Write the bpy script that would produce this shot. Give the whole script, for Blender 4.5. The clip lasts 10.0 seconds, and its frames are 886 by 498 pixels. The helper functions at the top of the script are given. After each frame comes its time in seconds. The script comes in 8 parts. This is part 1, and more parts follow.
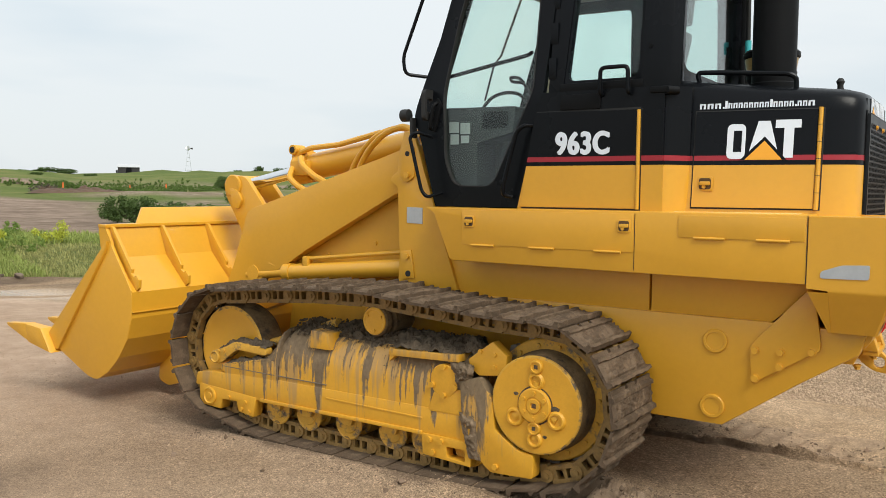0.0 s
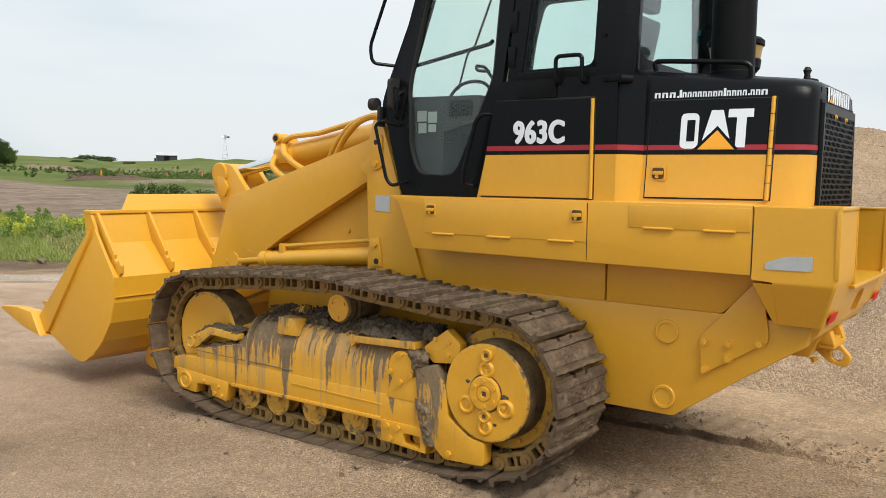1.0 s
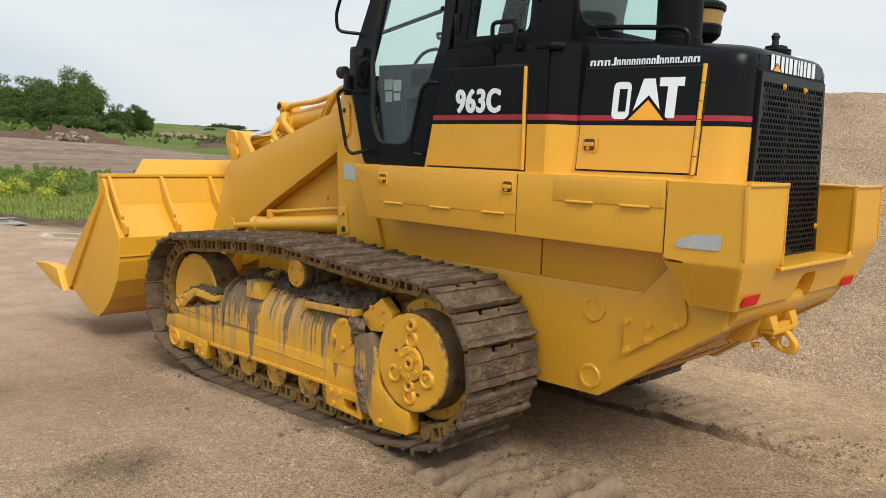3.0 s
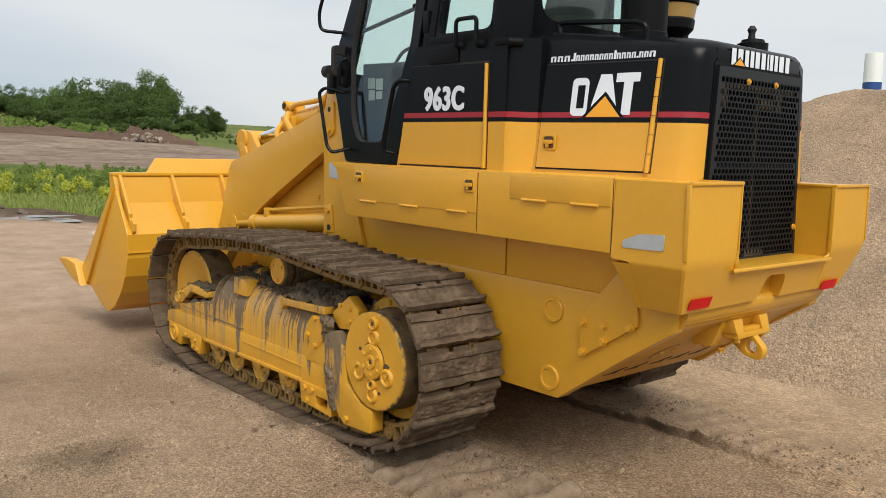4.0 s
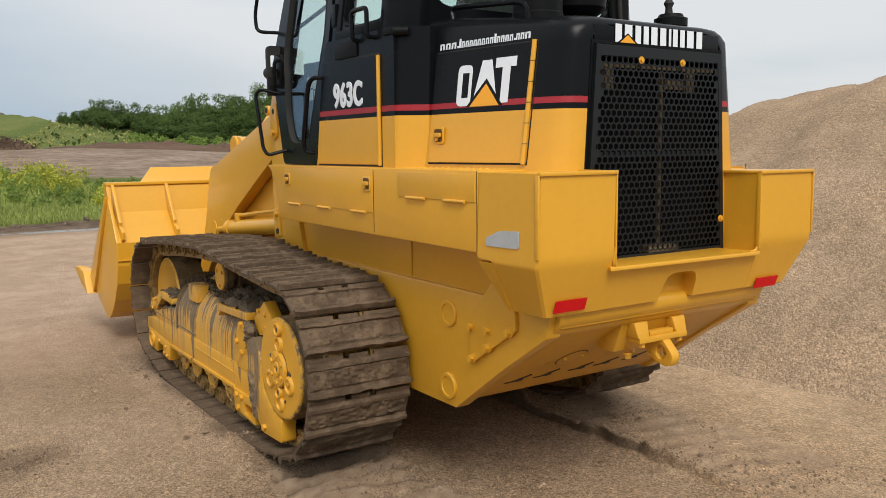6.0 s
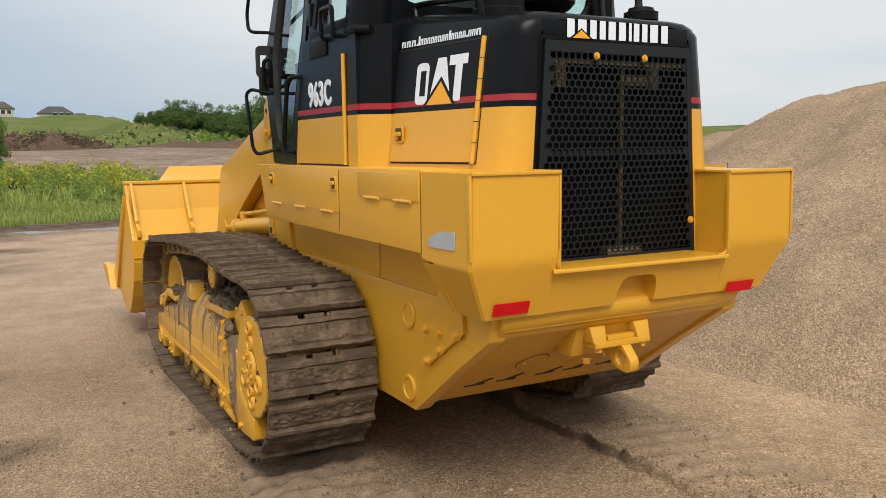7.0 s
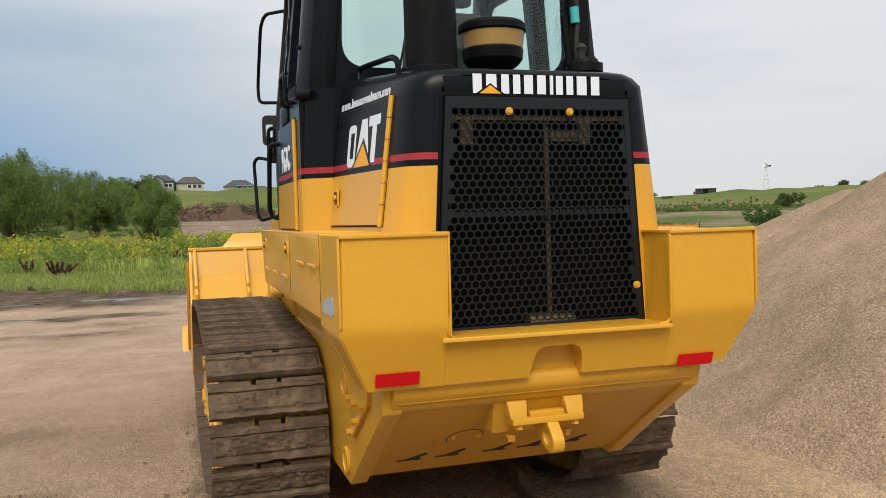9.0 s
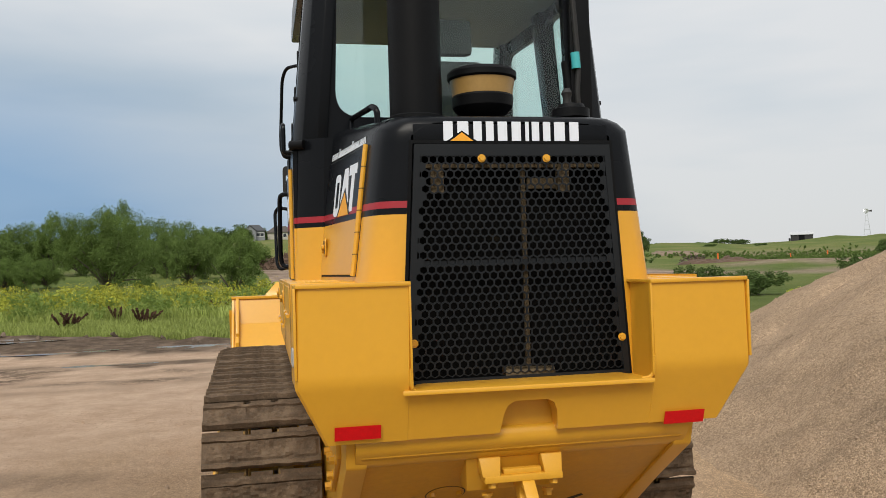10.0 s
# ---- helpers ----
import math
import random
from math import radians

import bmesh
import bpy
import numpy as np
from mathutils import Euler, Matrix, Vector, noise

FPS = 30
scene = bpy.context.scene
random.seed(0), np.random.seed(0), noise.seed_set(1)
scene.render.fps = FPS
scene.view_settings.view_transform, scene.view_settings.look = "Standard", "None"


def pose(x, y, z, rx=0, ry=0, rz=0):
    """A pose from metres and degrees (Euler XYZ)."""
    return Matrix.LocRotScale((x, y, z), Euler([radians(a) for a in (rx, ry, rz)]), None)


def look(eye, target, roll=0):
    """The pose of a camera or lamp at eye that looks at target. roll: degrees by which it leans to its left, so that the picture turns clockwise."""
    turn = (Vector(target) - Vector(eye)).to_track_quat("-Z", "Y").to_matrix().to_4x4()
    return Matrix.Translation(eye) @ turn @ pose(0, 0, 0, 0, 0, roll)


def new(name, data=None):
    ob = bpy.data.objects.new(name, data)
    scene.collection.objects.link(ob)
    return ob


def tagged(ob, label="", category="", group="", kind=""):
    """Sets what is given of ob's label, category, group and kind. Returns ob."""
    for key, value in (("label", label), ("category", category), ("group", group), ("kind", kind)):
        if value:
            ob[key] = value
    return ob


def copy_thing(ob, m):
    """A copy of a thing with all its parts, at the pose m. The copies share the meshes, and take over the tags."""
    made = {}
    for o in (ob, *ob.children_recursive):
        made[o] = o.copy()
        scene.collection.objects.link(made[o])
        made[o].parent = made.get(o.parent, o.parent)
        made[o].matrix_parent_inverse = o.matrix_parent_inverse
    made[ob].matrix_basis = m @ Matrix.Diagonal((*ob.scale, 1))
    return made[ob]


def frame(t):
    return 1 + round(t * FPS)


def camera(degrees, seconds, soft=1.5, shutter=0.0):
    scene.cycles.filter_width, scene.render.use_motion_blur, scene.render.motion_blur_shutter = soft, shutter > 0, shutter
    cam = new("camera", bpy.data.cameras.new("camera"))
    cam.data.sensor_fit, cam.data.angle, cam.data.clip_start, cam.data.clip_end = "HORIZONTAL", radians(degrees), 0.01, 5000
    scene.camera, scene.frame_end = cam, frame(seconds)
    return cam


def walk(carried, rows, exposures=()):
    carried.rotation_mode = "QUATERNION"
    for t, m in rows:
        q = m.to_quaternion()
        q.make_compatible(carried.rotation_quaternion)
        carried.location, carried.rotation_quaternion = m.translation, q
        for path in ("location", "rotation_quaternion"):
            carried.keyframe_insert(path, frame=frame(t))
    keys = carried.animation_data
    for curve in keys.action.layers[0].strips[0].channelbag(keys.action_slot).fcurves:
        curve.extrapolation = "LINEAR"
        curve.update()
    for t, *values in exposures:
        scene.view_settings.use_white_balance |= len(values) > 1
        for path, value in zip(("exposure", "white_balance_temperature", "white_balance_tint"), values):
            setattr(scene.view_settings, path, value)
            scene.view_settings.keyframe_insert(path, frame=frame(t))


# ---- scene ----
cam = camera(55.7, 10.0, soft=0.8)
PATH = [
    (0, (-5.122, -2.002, 1.66), (-3.459, -0.9, 1.524), 0.5),
    (0.5, (-4.975, -2.181, 1.661), (-3.35, -1.023, 1.519), 0.3),
    (1, (-4.896, -2.376, 1.66), (-3.281, -1.208, 1.498), 0.8),
    (1.5, (-4.72, -2.541, 1.661), (-3.132, -1.341, 1.472), 1.2),
    (2, (-4.544, -2.73, 1.66), (-2.996, -1.48, 1.457), 1.6),
    (2.5, (-4.419, -2.926, 1.658), (-2.924, -1.616, 1.438), 1.7),
    (2.7, (-4.346, -3.008, 1.661), (-2.879, -1.668, 1.435), 1.7),
    (4, (-3.813, -3.499, 1.67), (-2.501, -2.009, 1.432), 1.6),
    (4.5, (-3.543, -3.615, 1.665), (-2.311, -2.055, 1.449), 1.5),
    (5, (-3.352, -3.766, 1.647), (-2.166, -2.168, 1.45), 0.9),
    (5.5, (-3.133, -3.883, 1.651), (-1.979, -2.265, 1.426), 0.1),
    (5.7, (-3.001, -3.913, 1.651), (-1.867, -2.282, 1.418), -0.2),
    (6.8, (-2.499, -4.174, 1.655), (-1.504, -2.455, 1.418), -0.8),
    (7, (-2.387, -4.191, 1.651), (-1.424, -2.455, 1.412), -0.7),
    (7.5, (-2.111, -4.254, 1.641), (-1.221, -2.475, 1.433), -0.4),
    (8, (-1.911, -4.35, 1.618), (-1.106, -2.529, 1.431), -0.5),
    (8.5, (-1.672, -4.417, 1.624), (-0.97, -2.551, 1.466), -1.0),
    (9, (-1.388, -4.456, 1.616), (-0.774, -2.554, 1.54), -1.6),
    (9.5, (-1.188, -4.516, 1.603), (-0.661, -2.587, 1.596), -2.0),
    (10, (-0.949, -4.507, 1.609), (-0.529, -2.552, 1.653), -1.7),
]
walk(cam, [(t, look(eye, target, roll)) for t, eye, target, roll in PATH], [(0, -0.03, 6400, 7), (2.5, -0.06, 6400, 7), (5, -0.24, 6500, 10), (8, -0.17, 6530, 10), (10, -0.29, 6560, 10)])

# ---- light ----
world = bpy.data.worlds.new("overcast_sky")
scene.world = world
world.use_nodes = True
wn, wl = world.node_tree.nodes, world.node_tree.links
wn.clear()
w_out = wn.new("ShaderNodeOutputWorld")
w_bg = wn.new("ShaderNodeBackground")
w_sky = wn.new("ShaderNodeTexSky")
w_sky.sky_type, w_sky.sun_disc = "NISHITA", False
SUN_ELEVATION, SUN_AZIMUTH = radians(48), radians(201)
w_sky.sun_elevation, w_sky.sun_rotation = SUN_ELEVATION, SUN_AZIMUTH
w_tc = wn.new("ShaderNodeTexCoord")
w_map = wn.new("ShaderNodeMapping")
w_map.inputs["Scale"].default_value = (1.0, 1.0, 3.2)
w_noise = wn.new("ShaderNodeTexNoise")
w_noise.inputs["Scale"].default_value = 2.1
w_noise.inputs["Detail"].default_value = 5.0
w_noise.inputs["Roughness"].default_value = 0.5
w_sep = wn.new("ShaderNodeSeparateXYZ")
wl.new(w_tc.outputs["Generated"], w_map.inputs["Vector"])
wl.new(w_map.outputs["Vector"], w_noise.inputs["Vector"])
wl.new(w_tc.outputs["Generated"], w_sep.inputs["Vector"])


def w_math(op, a, b):
    n = wn.new("ShaderNodeMath")
    n.operation = op
    n.use_clamp = op == "MULTIPLY_ADD"
    for k, v in enumerate((a, b)):
        if isinstance(v, (int, float)):
            n.inputs[k].default_value = v
        else:
            wl.new(v, n.inputs[k])
    return n.outputs[0]


# a blue-grey rain front lies in the north-west, low over the land; the rest is white cloud
front = w_math("ADD", w_math("MULTIPLY", w_sep.outputs["X"], -0.9), w_math("MULTIPLY", w_sep.outputs["Y"], 0.62))
front = w_math("ADD", front, w_math("MULTIPLY", w_math("MAXIMUM", w_math("SUBTRACT", w_math("MULTIPLY", w_sep.outputs["X"], -1.0), 0.3), 0.0), -1.6))
front = w_math("ADD", front, w_math("MULTIPLY", w_math("ABSOLUTE", w_sep.outputs["Z"], 0.0), -2.3))
front = w_math("ADD", front, w_math("MULTIPLY", w_math("SUBTRACT", w_noise.outputs["Fac"], 0.5), 0.42))
w_ramp = wn.new("ShaderNodeValToRGB")
w_ramp.color_ramp.elements[0].position = -0.0
w_ramp.color_ramp.elements[0].color = (0.915, 0.94, 0.96, 1)
w_ramp.color_ramp.elements[1].position = 0.62
w_ramp.color_ramp.elements[1].color = (0.33, 0.52, 0.77, 1)
e = w_ramp.color_ramp.elements.new(0.26)
e.color = (0.64, 0.73, 0.82, 1)
wl.new(front, w_ramp.inputs["Fac"])
w_mix = wn.new("ShaderNodeMixRGB")
w_mix.inputs["Fac"].default_value = 0.93
w_skys = wn.new("ShaderNodeMixRGB")
w_skys.blend_type = "MULTIPLY"
w_skys.inputs["Fac"].default_value = 1.0
w_skys.inputs["Color2"].default_value = (0.12, 0.12, 0.12, 1)
wl.new(w_sky.outputs["Color"], w_skys.inputs["Color1"])
wl.new(w_skys.outputs["Color"], w_mix.inputs["Color1"])
wl.new(w_ramp.outputs["Color"], w_mix.inputs["Color2"])
# thin grey-blue streaks in the cloud
w_map2 = wn.new("ShaderNodeMapping")
w_map2.inputs["Scale"].default_value = (1.0, 1.0, 5.0)
w_map2.inputs["Location"].default_value = (3.1, 0.7, 0.4)
wl.new(w_tc.outputs["Generated"], w_map2.inputs["Vector"])
w_streak = wn.new("ShaderNodeTexNoise")
w_streak.inputs["Scale"].default_value, w_streak.inputs["Detail"].default_value, w_streak.inputs["Roughness"].default_value = 1.7, 4.0, 0.5
wl.new(w_map2.outputs["Vector"], w_streak.inputs["Vector"])
w_sramp = wn.new("ShaderNodeValToRGB")
w_sramp.color_ramp.elements[0].position, w_sramp.color_ramp.elements[1].position = 0.54, 0.78
w_sramp.color_ramp.elements[0].color, w_sramp.color_ramp.elements[1].color = (1, 1, 1, 1), (0.80, 0.87, 0.92, 1)
wl.new(w_streak.outputs["Fac"], w_sramp.inputs["Fac"])
w_veil = wn.new("ShaderNodeMixRGB")
w_veil.blend_type = "MULTIPLY"
w_veil.inputs["Fac"].default_value = 1.0
wl.new(w_mix.outputs["Color"], w_veil.inputs["Color1"])
wl.new(w_sramp.outputs["Color"], w_veil.inputs["Color2"])
# an overcast sky is brightest overhead
w_up = w_math("ADD", w_math("MULTIPLY", w_math("MAXIMUM", w_sep.outputs["Z"], 0.0), 0.40), 0.95)
w_lift = wn.new("ShaderNodeMixRGB")
w_lift.blend_type = "MULTIPLY"
w_lift.inputs["Fac"].default_value = 1.0
wl.new(w_veil.outputs["Color"], w_lift.inputs["Color1"])
wl.new(w_up, w_lift.inputs["Color2"])
wl.new(w_lift.outputs["Color"], w_bg.inputs["Color"])
w_bg.inputs["Strength"].default_value = 0.97
wl.new(w_bg.outputs["Background"], w_out.inputs["Surface"])

sun_data = bpy.data.lights.new("sun", "SUN")
sun_data.energy, sun_data.angle, sun_data.color = 3.2, radians(28), (1.0, 0.945, 0.85)
sun = new("sun", sun_data)
sun_dir = Vector((math.sin(SUN_AZIMUTH) * math.cos(SUN_ELEVATION), math.cos(SUN_AZIMUTH) * math.cos(SUN_ELEVATION), math.sin(SUN_ELEVATION)))
sun.matrix_world = look(sun_dir * 60, (0, 0, 0))


# ---- materials ----
def material(name, color, rough=0.5, metal=0.0, var=0.12, scale=6.0, fine=60.0, bump=0.0, bump_scale=80.0, spots=None, spot_amount=0.0, spot_scale=9.0,
             stretch=(1, 1, 1), spec=0.5, coat=0.0, island=0.0, local=True, leaf=0.0):
    """A surface with two scales of colour variation, relief, and stains of a second colour."""
    m = bpy.data.materials.new(name)
    m.use_nodes = True
    n, l = m.node_tree.nodes, m.node_tree.links
    b = n["Principled BSDF"]
    tc = n.new("ShaderNodeTexCoord")
    mp = n.new("ShaderNodeMapping")
    mp.inputs["Scale"].default_value = stretch
    if local:
        l.new(tc.outputs["Object"], mp.inputs["Vector"])
    else:
        geo = n.new("ShaderNodeNewGeometry")
        l.new(geo.outputs["Position"], mp.inputs["Vector"])

    def tex(s, detail=4.0, rough_=0.6):
        t = n.new("ShaderNodeTexNoise")
        t.inputs["Scale"].default_value, t.inputs["Detail"].default_value, t.inputs["Roughness"].default_value = s, detail, rough_
        l.new(mp.outputs["Vector"], t.inputs["Vector"])
        return t.outputs["Fac"]

    def mul_add(a, k, c):
        q = n.new("ShaderNodeMath")
        q.operation = "MULTIPLY_ADD"
        l.new(a, q.inputs[0])
        q.inputs[1].default_value, q.inputs[2].default_value = k, c
        return q.outputs[0]

    def mix(fac, c1, c2, blend="MIX"):
        q = n.new("ShaderNodeMixRGB")
        q.blend_type = blend
        for sock, v in (("Fac", fac), ("Color1", c1), ("Color2", c2)):
            if hasattr(v, "is_linked"):
                l.new(v, q.inputs[sock])
            else:
                q.inputs[sock].default_value = v if isinstance(v, float) else (*v, 1)
        return q.outputs["Color"]

    big, small = tex(scale), tex(fine, 3.0)
    total = n.new("ShaderNodeMath")
    total.operation = "ADD"
    l.new(mul_add(big, var * 2.4, 1 - var * 1.2), total.inputs[0])
    l.new(mul_add(small, var * 1.2, -var * 0.6), total.inputs[1])
    col = mix(1.0, color, total.outputs[0], "MULTIPLY")
    if island:
        geo2 = n.new("ShaderNodeNewGeometry")
        info = n.new("ShaderNodeObjectInfo")
        add = n.new("ShaderNodeMath")
        add.operation = "ADD"
        l.new(geo2.outputs["Random Per Island"], add.inputs[0])
        l.new(info.outputs["Random"], add.inputs[1])
        col = mix(1.0, col, mul_add(add.outputs[0], island, 1 - island), "MULTIPLY")
    if spots:
        r = n.new("ShaderNodeValToRGB")
        r.color_ramp.elements[0].position = 0.72 - spot_amount * 0.5
        r.color_ramp.elements[1].position = 0.80 - spot_amount * 0.42
        l.new(tex(spot_scale, 6.0, 0.65), r.inputs["Fac"])
        col = mix(r.outputs["Color"], col, spots)
    l.new(col, b.inputs["Base Color"])
    l.new(mul_add(big, 0.16, rough - 0.08), b.inputs["Roughness"])
    b.inputs["Metallic"].default_value = metal
    b.inputs["Specular IOR Level"].default_value = spec
    b.inputs["Coat Weight"].default_value = coat
    b.inputs["Coat Roughness"].default_value = 0.18
    if bump:
        bp = n.new("ShaderNodeBump")
        bp.inputs["Strength"].default_value = 1.0
        bp.inputs["Distance"].default_value = bump
        l.new(tex(bump_scale, 5.0, 0.7), bp.inputs["Height"])
        l.new(bp.outputs["Normal"], b.inputs["Normal"])
    if leaf:
        tr = n.new("ShaderNodeBsdfTranslucent")
        l.new(col, tr.inputs["Color"])
        mx = n.new("ShaderNodeMixShader")
        mx.inputs[0].default_value = leaf
        l.new(b.outputs[0], mx.inputs[1])
        l.new(tr.outputs[0], mx.inputs[2])
        l.new(mx.outputs[0], n["Material Output"].inputs["Surface"])
    return m


def glass_material(name, tint):
    """Thin sheet glass: tinted, see-through, mirroring more at a slant."""
    m = bpy.data.materials.new(name)
    m.use_nodes = True
    n, l = m.node_tree.nodes, m.node_tree.links
    n.remove(n["Principled BSDF"])
    t = n.new("ShaderNodeBsdfTransparent")
    t.inputs["Color"].default_value = (*tint, 1)
    g = n.new("ShaderNodeBsdfGlossy")
    g.inputs["Roughness"].default_value = 0.02
    f = n.new("ShaderNodeLayerWeight")
    f.inputs["Blend"].default_value = 0.5
    p = n.new("ShaderNodeMath")
    p.operation = "POWER"
    l.new(f.outputs["Facing"], p.inputs[0])
    p.inputs[1].default_value = 4.0
    q = n.new("ShaderNodeMath")
    q.operation = "MULTIPLY_ADD"
    l.new(p.outputs[0], q.inputs[0])
    q.inputs[1].default_value, q.inputs[2].default_value = 0.75, 0.035
    mx = n.new("ShaderNodeMixShader")
    l.new(q.outputs[0], mx.inputs[0])
    l.new(t.outputs[0], mx.inputs[1])
    l.new(g.outputs[0], mx.inputs[2])
    l.new(mx.outputs[0], n["Material Output"].inputs["Surface"])
    return m


def muddy_paint(name, color, mud, level, soft, drip=0.34, run=0.14):
    """Paint on whose upper faces mud lies and runs down in streaks: a thin dried film, and thick mud over it."""
    m = material(name, color, 0.42, var=0.12, scale=3.0, fine=45, bump=0.0008, bump_scale=90, coat=0.1, spots=(0.15, 0.11, 0.065), spot_amount=0.05, spot_scale=26)
    n, l = m.node_tree.nodes, m.node_tree.links
    b = n["Principled BSDF"]
    tc = n.new("ShaderNodeTexCoord")
    sep = n.new("ShaderNodeSeparateXYZ")
    l.new(tc.outputs["Object"], sep.inputs[0])

    def tex(scale_, st, det, shift=0.0):
        mp = n.new("ShaderNodeMapping")
        mp.inputs["Scale"].default_value = st
        mp.inputs["Location"].default_value = (shift, shift, 0)
        l.new(tc.outputs["Object"], mp.inputs["Vector"])
        t = n.new("ShaderNodeTexNoise")
        t.inputs["Scale"].default_value, t.inputs["Detail"].default_value, t.inputs["Roughness"].default_value = scale_, det, 0.6
        l.new(mp.outputs["Vector"], t.inputs["Vector"])
        return t.outputs["Fac"]

    def op(kind, a, c):
        q = n.new("ShaderNodeMath")
        q.operation = kind
        for k, v in enumerate((a, c)):
            if isinstance(v, (int, float)):
                q.inputs[k].default_value = v
            else:
                l.new(v, q.inputs[k])
        return q.outputs[0]

    def mix(f, c1, c2):
        q = n.new("ShaderNodeMixRGB")
        for sock, v in (("Fac", f), ("Color1", c1), ("Color2", c2)):
            if hasattr(v, "is_linked"):
                l.new(v, q.inputs[sock])
            else:
                q.inputs[sock].default_value = (*v, 1)
        return q.outputs["Color"]

    def ramp(fac, lo, hi):
        r = n.new("ShaderNodeValToRGB")
        r.color_ramp.elements[0].position, r.color_ramp.elements[1].position = lo, hi
        l.new(fac, r.inputs["Fac"])
        return r.outputs["Color"]

    wide, narrow, grit = tex(4.2, (1, 2.4, run), 3.0), tex(17.0, (1, 2.2, run * 0.8), 5.0), tex(38.0, (1, 1, 0.6), 6.0)
    film_streak = tex(9.0, (1, 2.2, run * 0.5), 4.0, 3.7)
    height = op("MULTIPLY", op("SUBTRACT", sep.outputs["Z"], level), soft)
    s_ = op("ADD", height, op("MULTIPLY", op("SUBTRACT", wide, 0.5), drip * 18))
    s_ = op("ADD", s_, op("MULTIPLY", op("SUBTRACT", narrow, 0.5), drip * 10))
    s_ = op("ADD", s_, op("MULTIPLY", op("SUBTRACT", grit, 0.5), drip * 5))
    thick = ramp(op("ADD", s_, 0.5), 0.30, 0.85)
    f_ = op("ADD", op("MULTIPLY", op("SUBTRACT", sep.outputs["Z"], level - 0.10), soft * 0.8), op("MULTIPLY", op("SUBTRACT", film_streak, 0.5), drip * 16))
    film = op("MULTIPLY", ramp(op("ADD", f_, 0.3), 0.2, 1.0), 0.55)
    col = mix(film, b.inputs["Base Color"].links[0].from_socket, [c * 1.5 for c in mud])
    clod = mix(grit, [c * 0.38 for c in mud], [c * 1.45 for c in mud])
    col = mix(thick, col, clod)
    l.new(col, b.inputs["Base Color"])
    l.new(mix(thick, (0.42, 0.42, 0.42), (0.92, 0.92, 0.92)), b.inputs["Roughness"])
    bp = n.new("ShaderNodeBump")
    bp.inputs["Distance"].default_value = 0.006
    l.new(thick, bp.inputs["Strength"])
    l.new(op("ADD", grit, thick), bp.inputs["Height"])
    l.new(bp.outputs["Normal"], b.inputs["Normal"])
    return m


YELLOW_RGB = (0.655, 0.334, 0.025)
MUD_RGB = (0.200, 0.140, 0.080)
YELLOW = material("yellow_paint", YELLOW_RGB, 0.36, var=0.07, scale=1.7, fine=30, bump=0.0006, bump_scale=11, coat=0.28, spec=0.45)
YELLOW_ROUGH = material("cast_yellow_paint", YELLOW_RGB, 0.45, var=0.12, scale=5, fine=60, bump=0.0012, bump_scale=120, spots=(0.17, 0.12, 0.07), spot_amount=0.02, spot_scale=14)
YELLOW_MUD = muddy_paint("muddy_yellow_paint", YELLOW_RGB, MUD_RGB, 0.535, 5.5, 0.46)
STEP_PAINT = muddy_paint("mud_edged_yellow_paint", YELLOW_RGB, MUD_RGB, 0.79, 6.0, 0.20, 0.6)
GUARD_MUD = muddy_paint("mud_splashed_yellow_paint", YELLOW_RGB, MUD_RGB, 0.43, 4.2, 0.34, 0.5)
YELLOW_DIRTY = material("dirty_yellow_paint", (0.60, 0.33, 0.04), 0.55, var=0.25, scale=7, fine=50, bump=0.001, bump_scale=70, spots=(0.13, 0.098, 0.070), spot_amount=0.40, spot_scale=13)
BLACK = material("satin_black_paint", (0.0048, 0.0056, 0.0072), 0.27, var=0.15, scale=2, fine=40, bump=0.0004, bump_scale=30, spec=0.13)
BLACK_MATT = material("matt_black_paint", (0.0060, 0.0064, 0.0072), 0.50, var=0.2, scale=4, fine=60, bump=0.001, bump_scale=90, spec=0.10)
BLACK_GRILLE = material("black_grille_paint", (0.0080, 0.0100, 0.0125), 0.42, var=0.2, scale=5, fine=50, spec=0.28)
RED = material("red_stripe_film", (0.31, 0.013, 0.024), 0.45, var=0.06)
REFLECTOR = material("red_reflector", (0.60, 0.004, 0.008), 0.5, var=0.16, scale=60, fine=200, spec=0.25)
WHITE = material("white_film", (0.72, 0.77, 0.84), 0.45, var=0.05)
ORANGE = material("orange_film", (0.80, 0.36, 0.02), 0.45, var=0.05)
SILVER = material("worn_grey_sticker", (0.40, 0.42, 0.44), 0.5, var=0.15, scale=14, fine=70)
CHROME = material("chrome", (0.75, 0.76, 0.78), 0.10, 1.0, var=0.04)
STEEL = material("worn_steel", (0.22, 0.19, 0.16), 0.5, 0.6, var=0.3, scale=10, fine=60, bump=0.001, bump_scale=80, spots=MUD_RGB, spot_amount=0.3)
SHOE = material("muddy_track_steel", (0.108, 0.075, 0.049), 0.80, 0.0, var=0.60, scale=11, fine=95, bump=0.007, bump_scale=95, spec=0.2, spots=(0.165, 0.118, 0.078), spot_amount=0.40, spot_scale=12, island=0.22)
LINK = material("muddy_link_steel", (0.25, 0.150, 0.045), 0.6, 0.0, var=0.5, scale=9, fine=70, bump=0.003, bump_scale=45, spots=(0.085, 0.062, 0.042), spot_amount=0.40, spot_scale=12)
MUD = material("wet_mud", (0.118, 0.090, 0.062), 0.90, var=0.75, scale=14, fine=90, bump=0.018, bump_scale=42, spec=0.15)
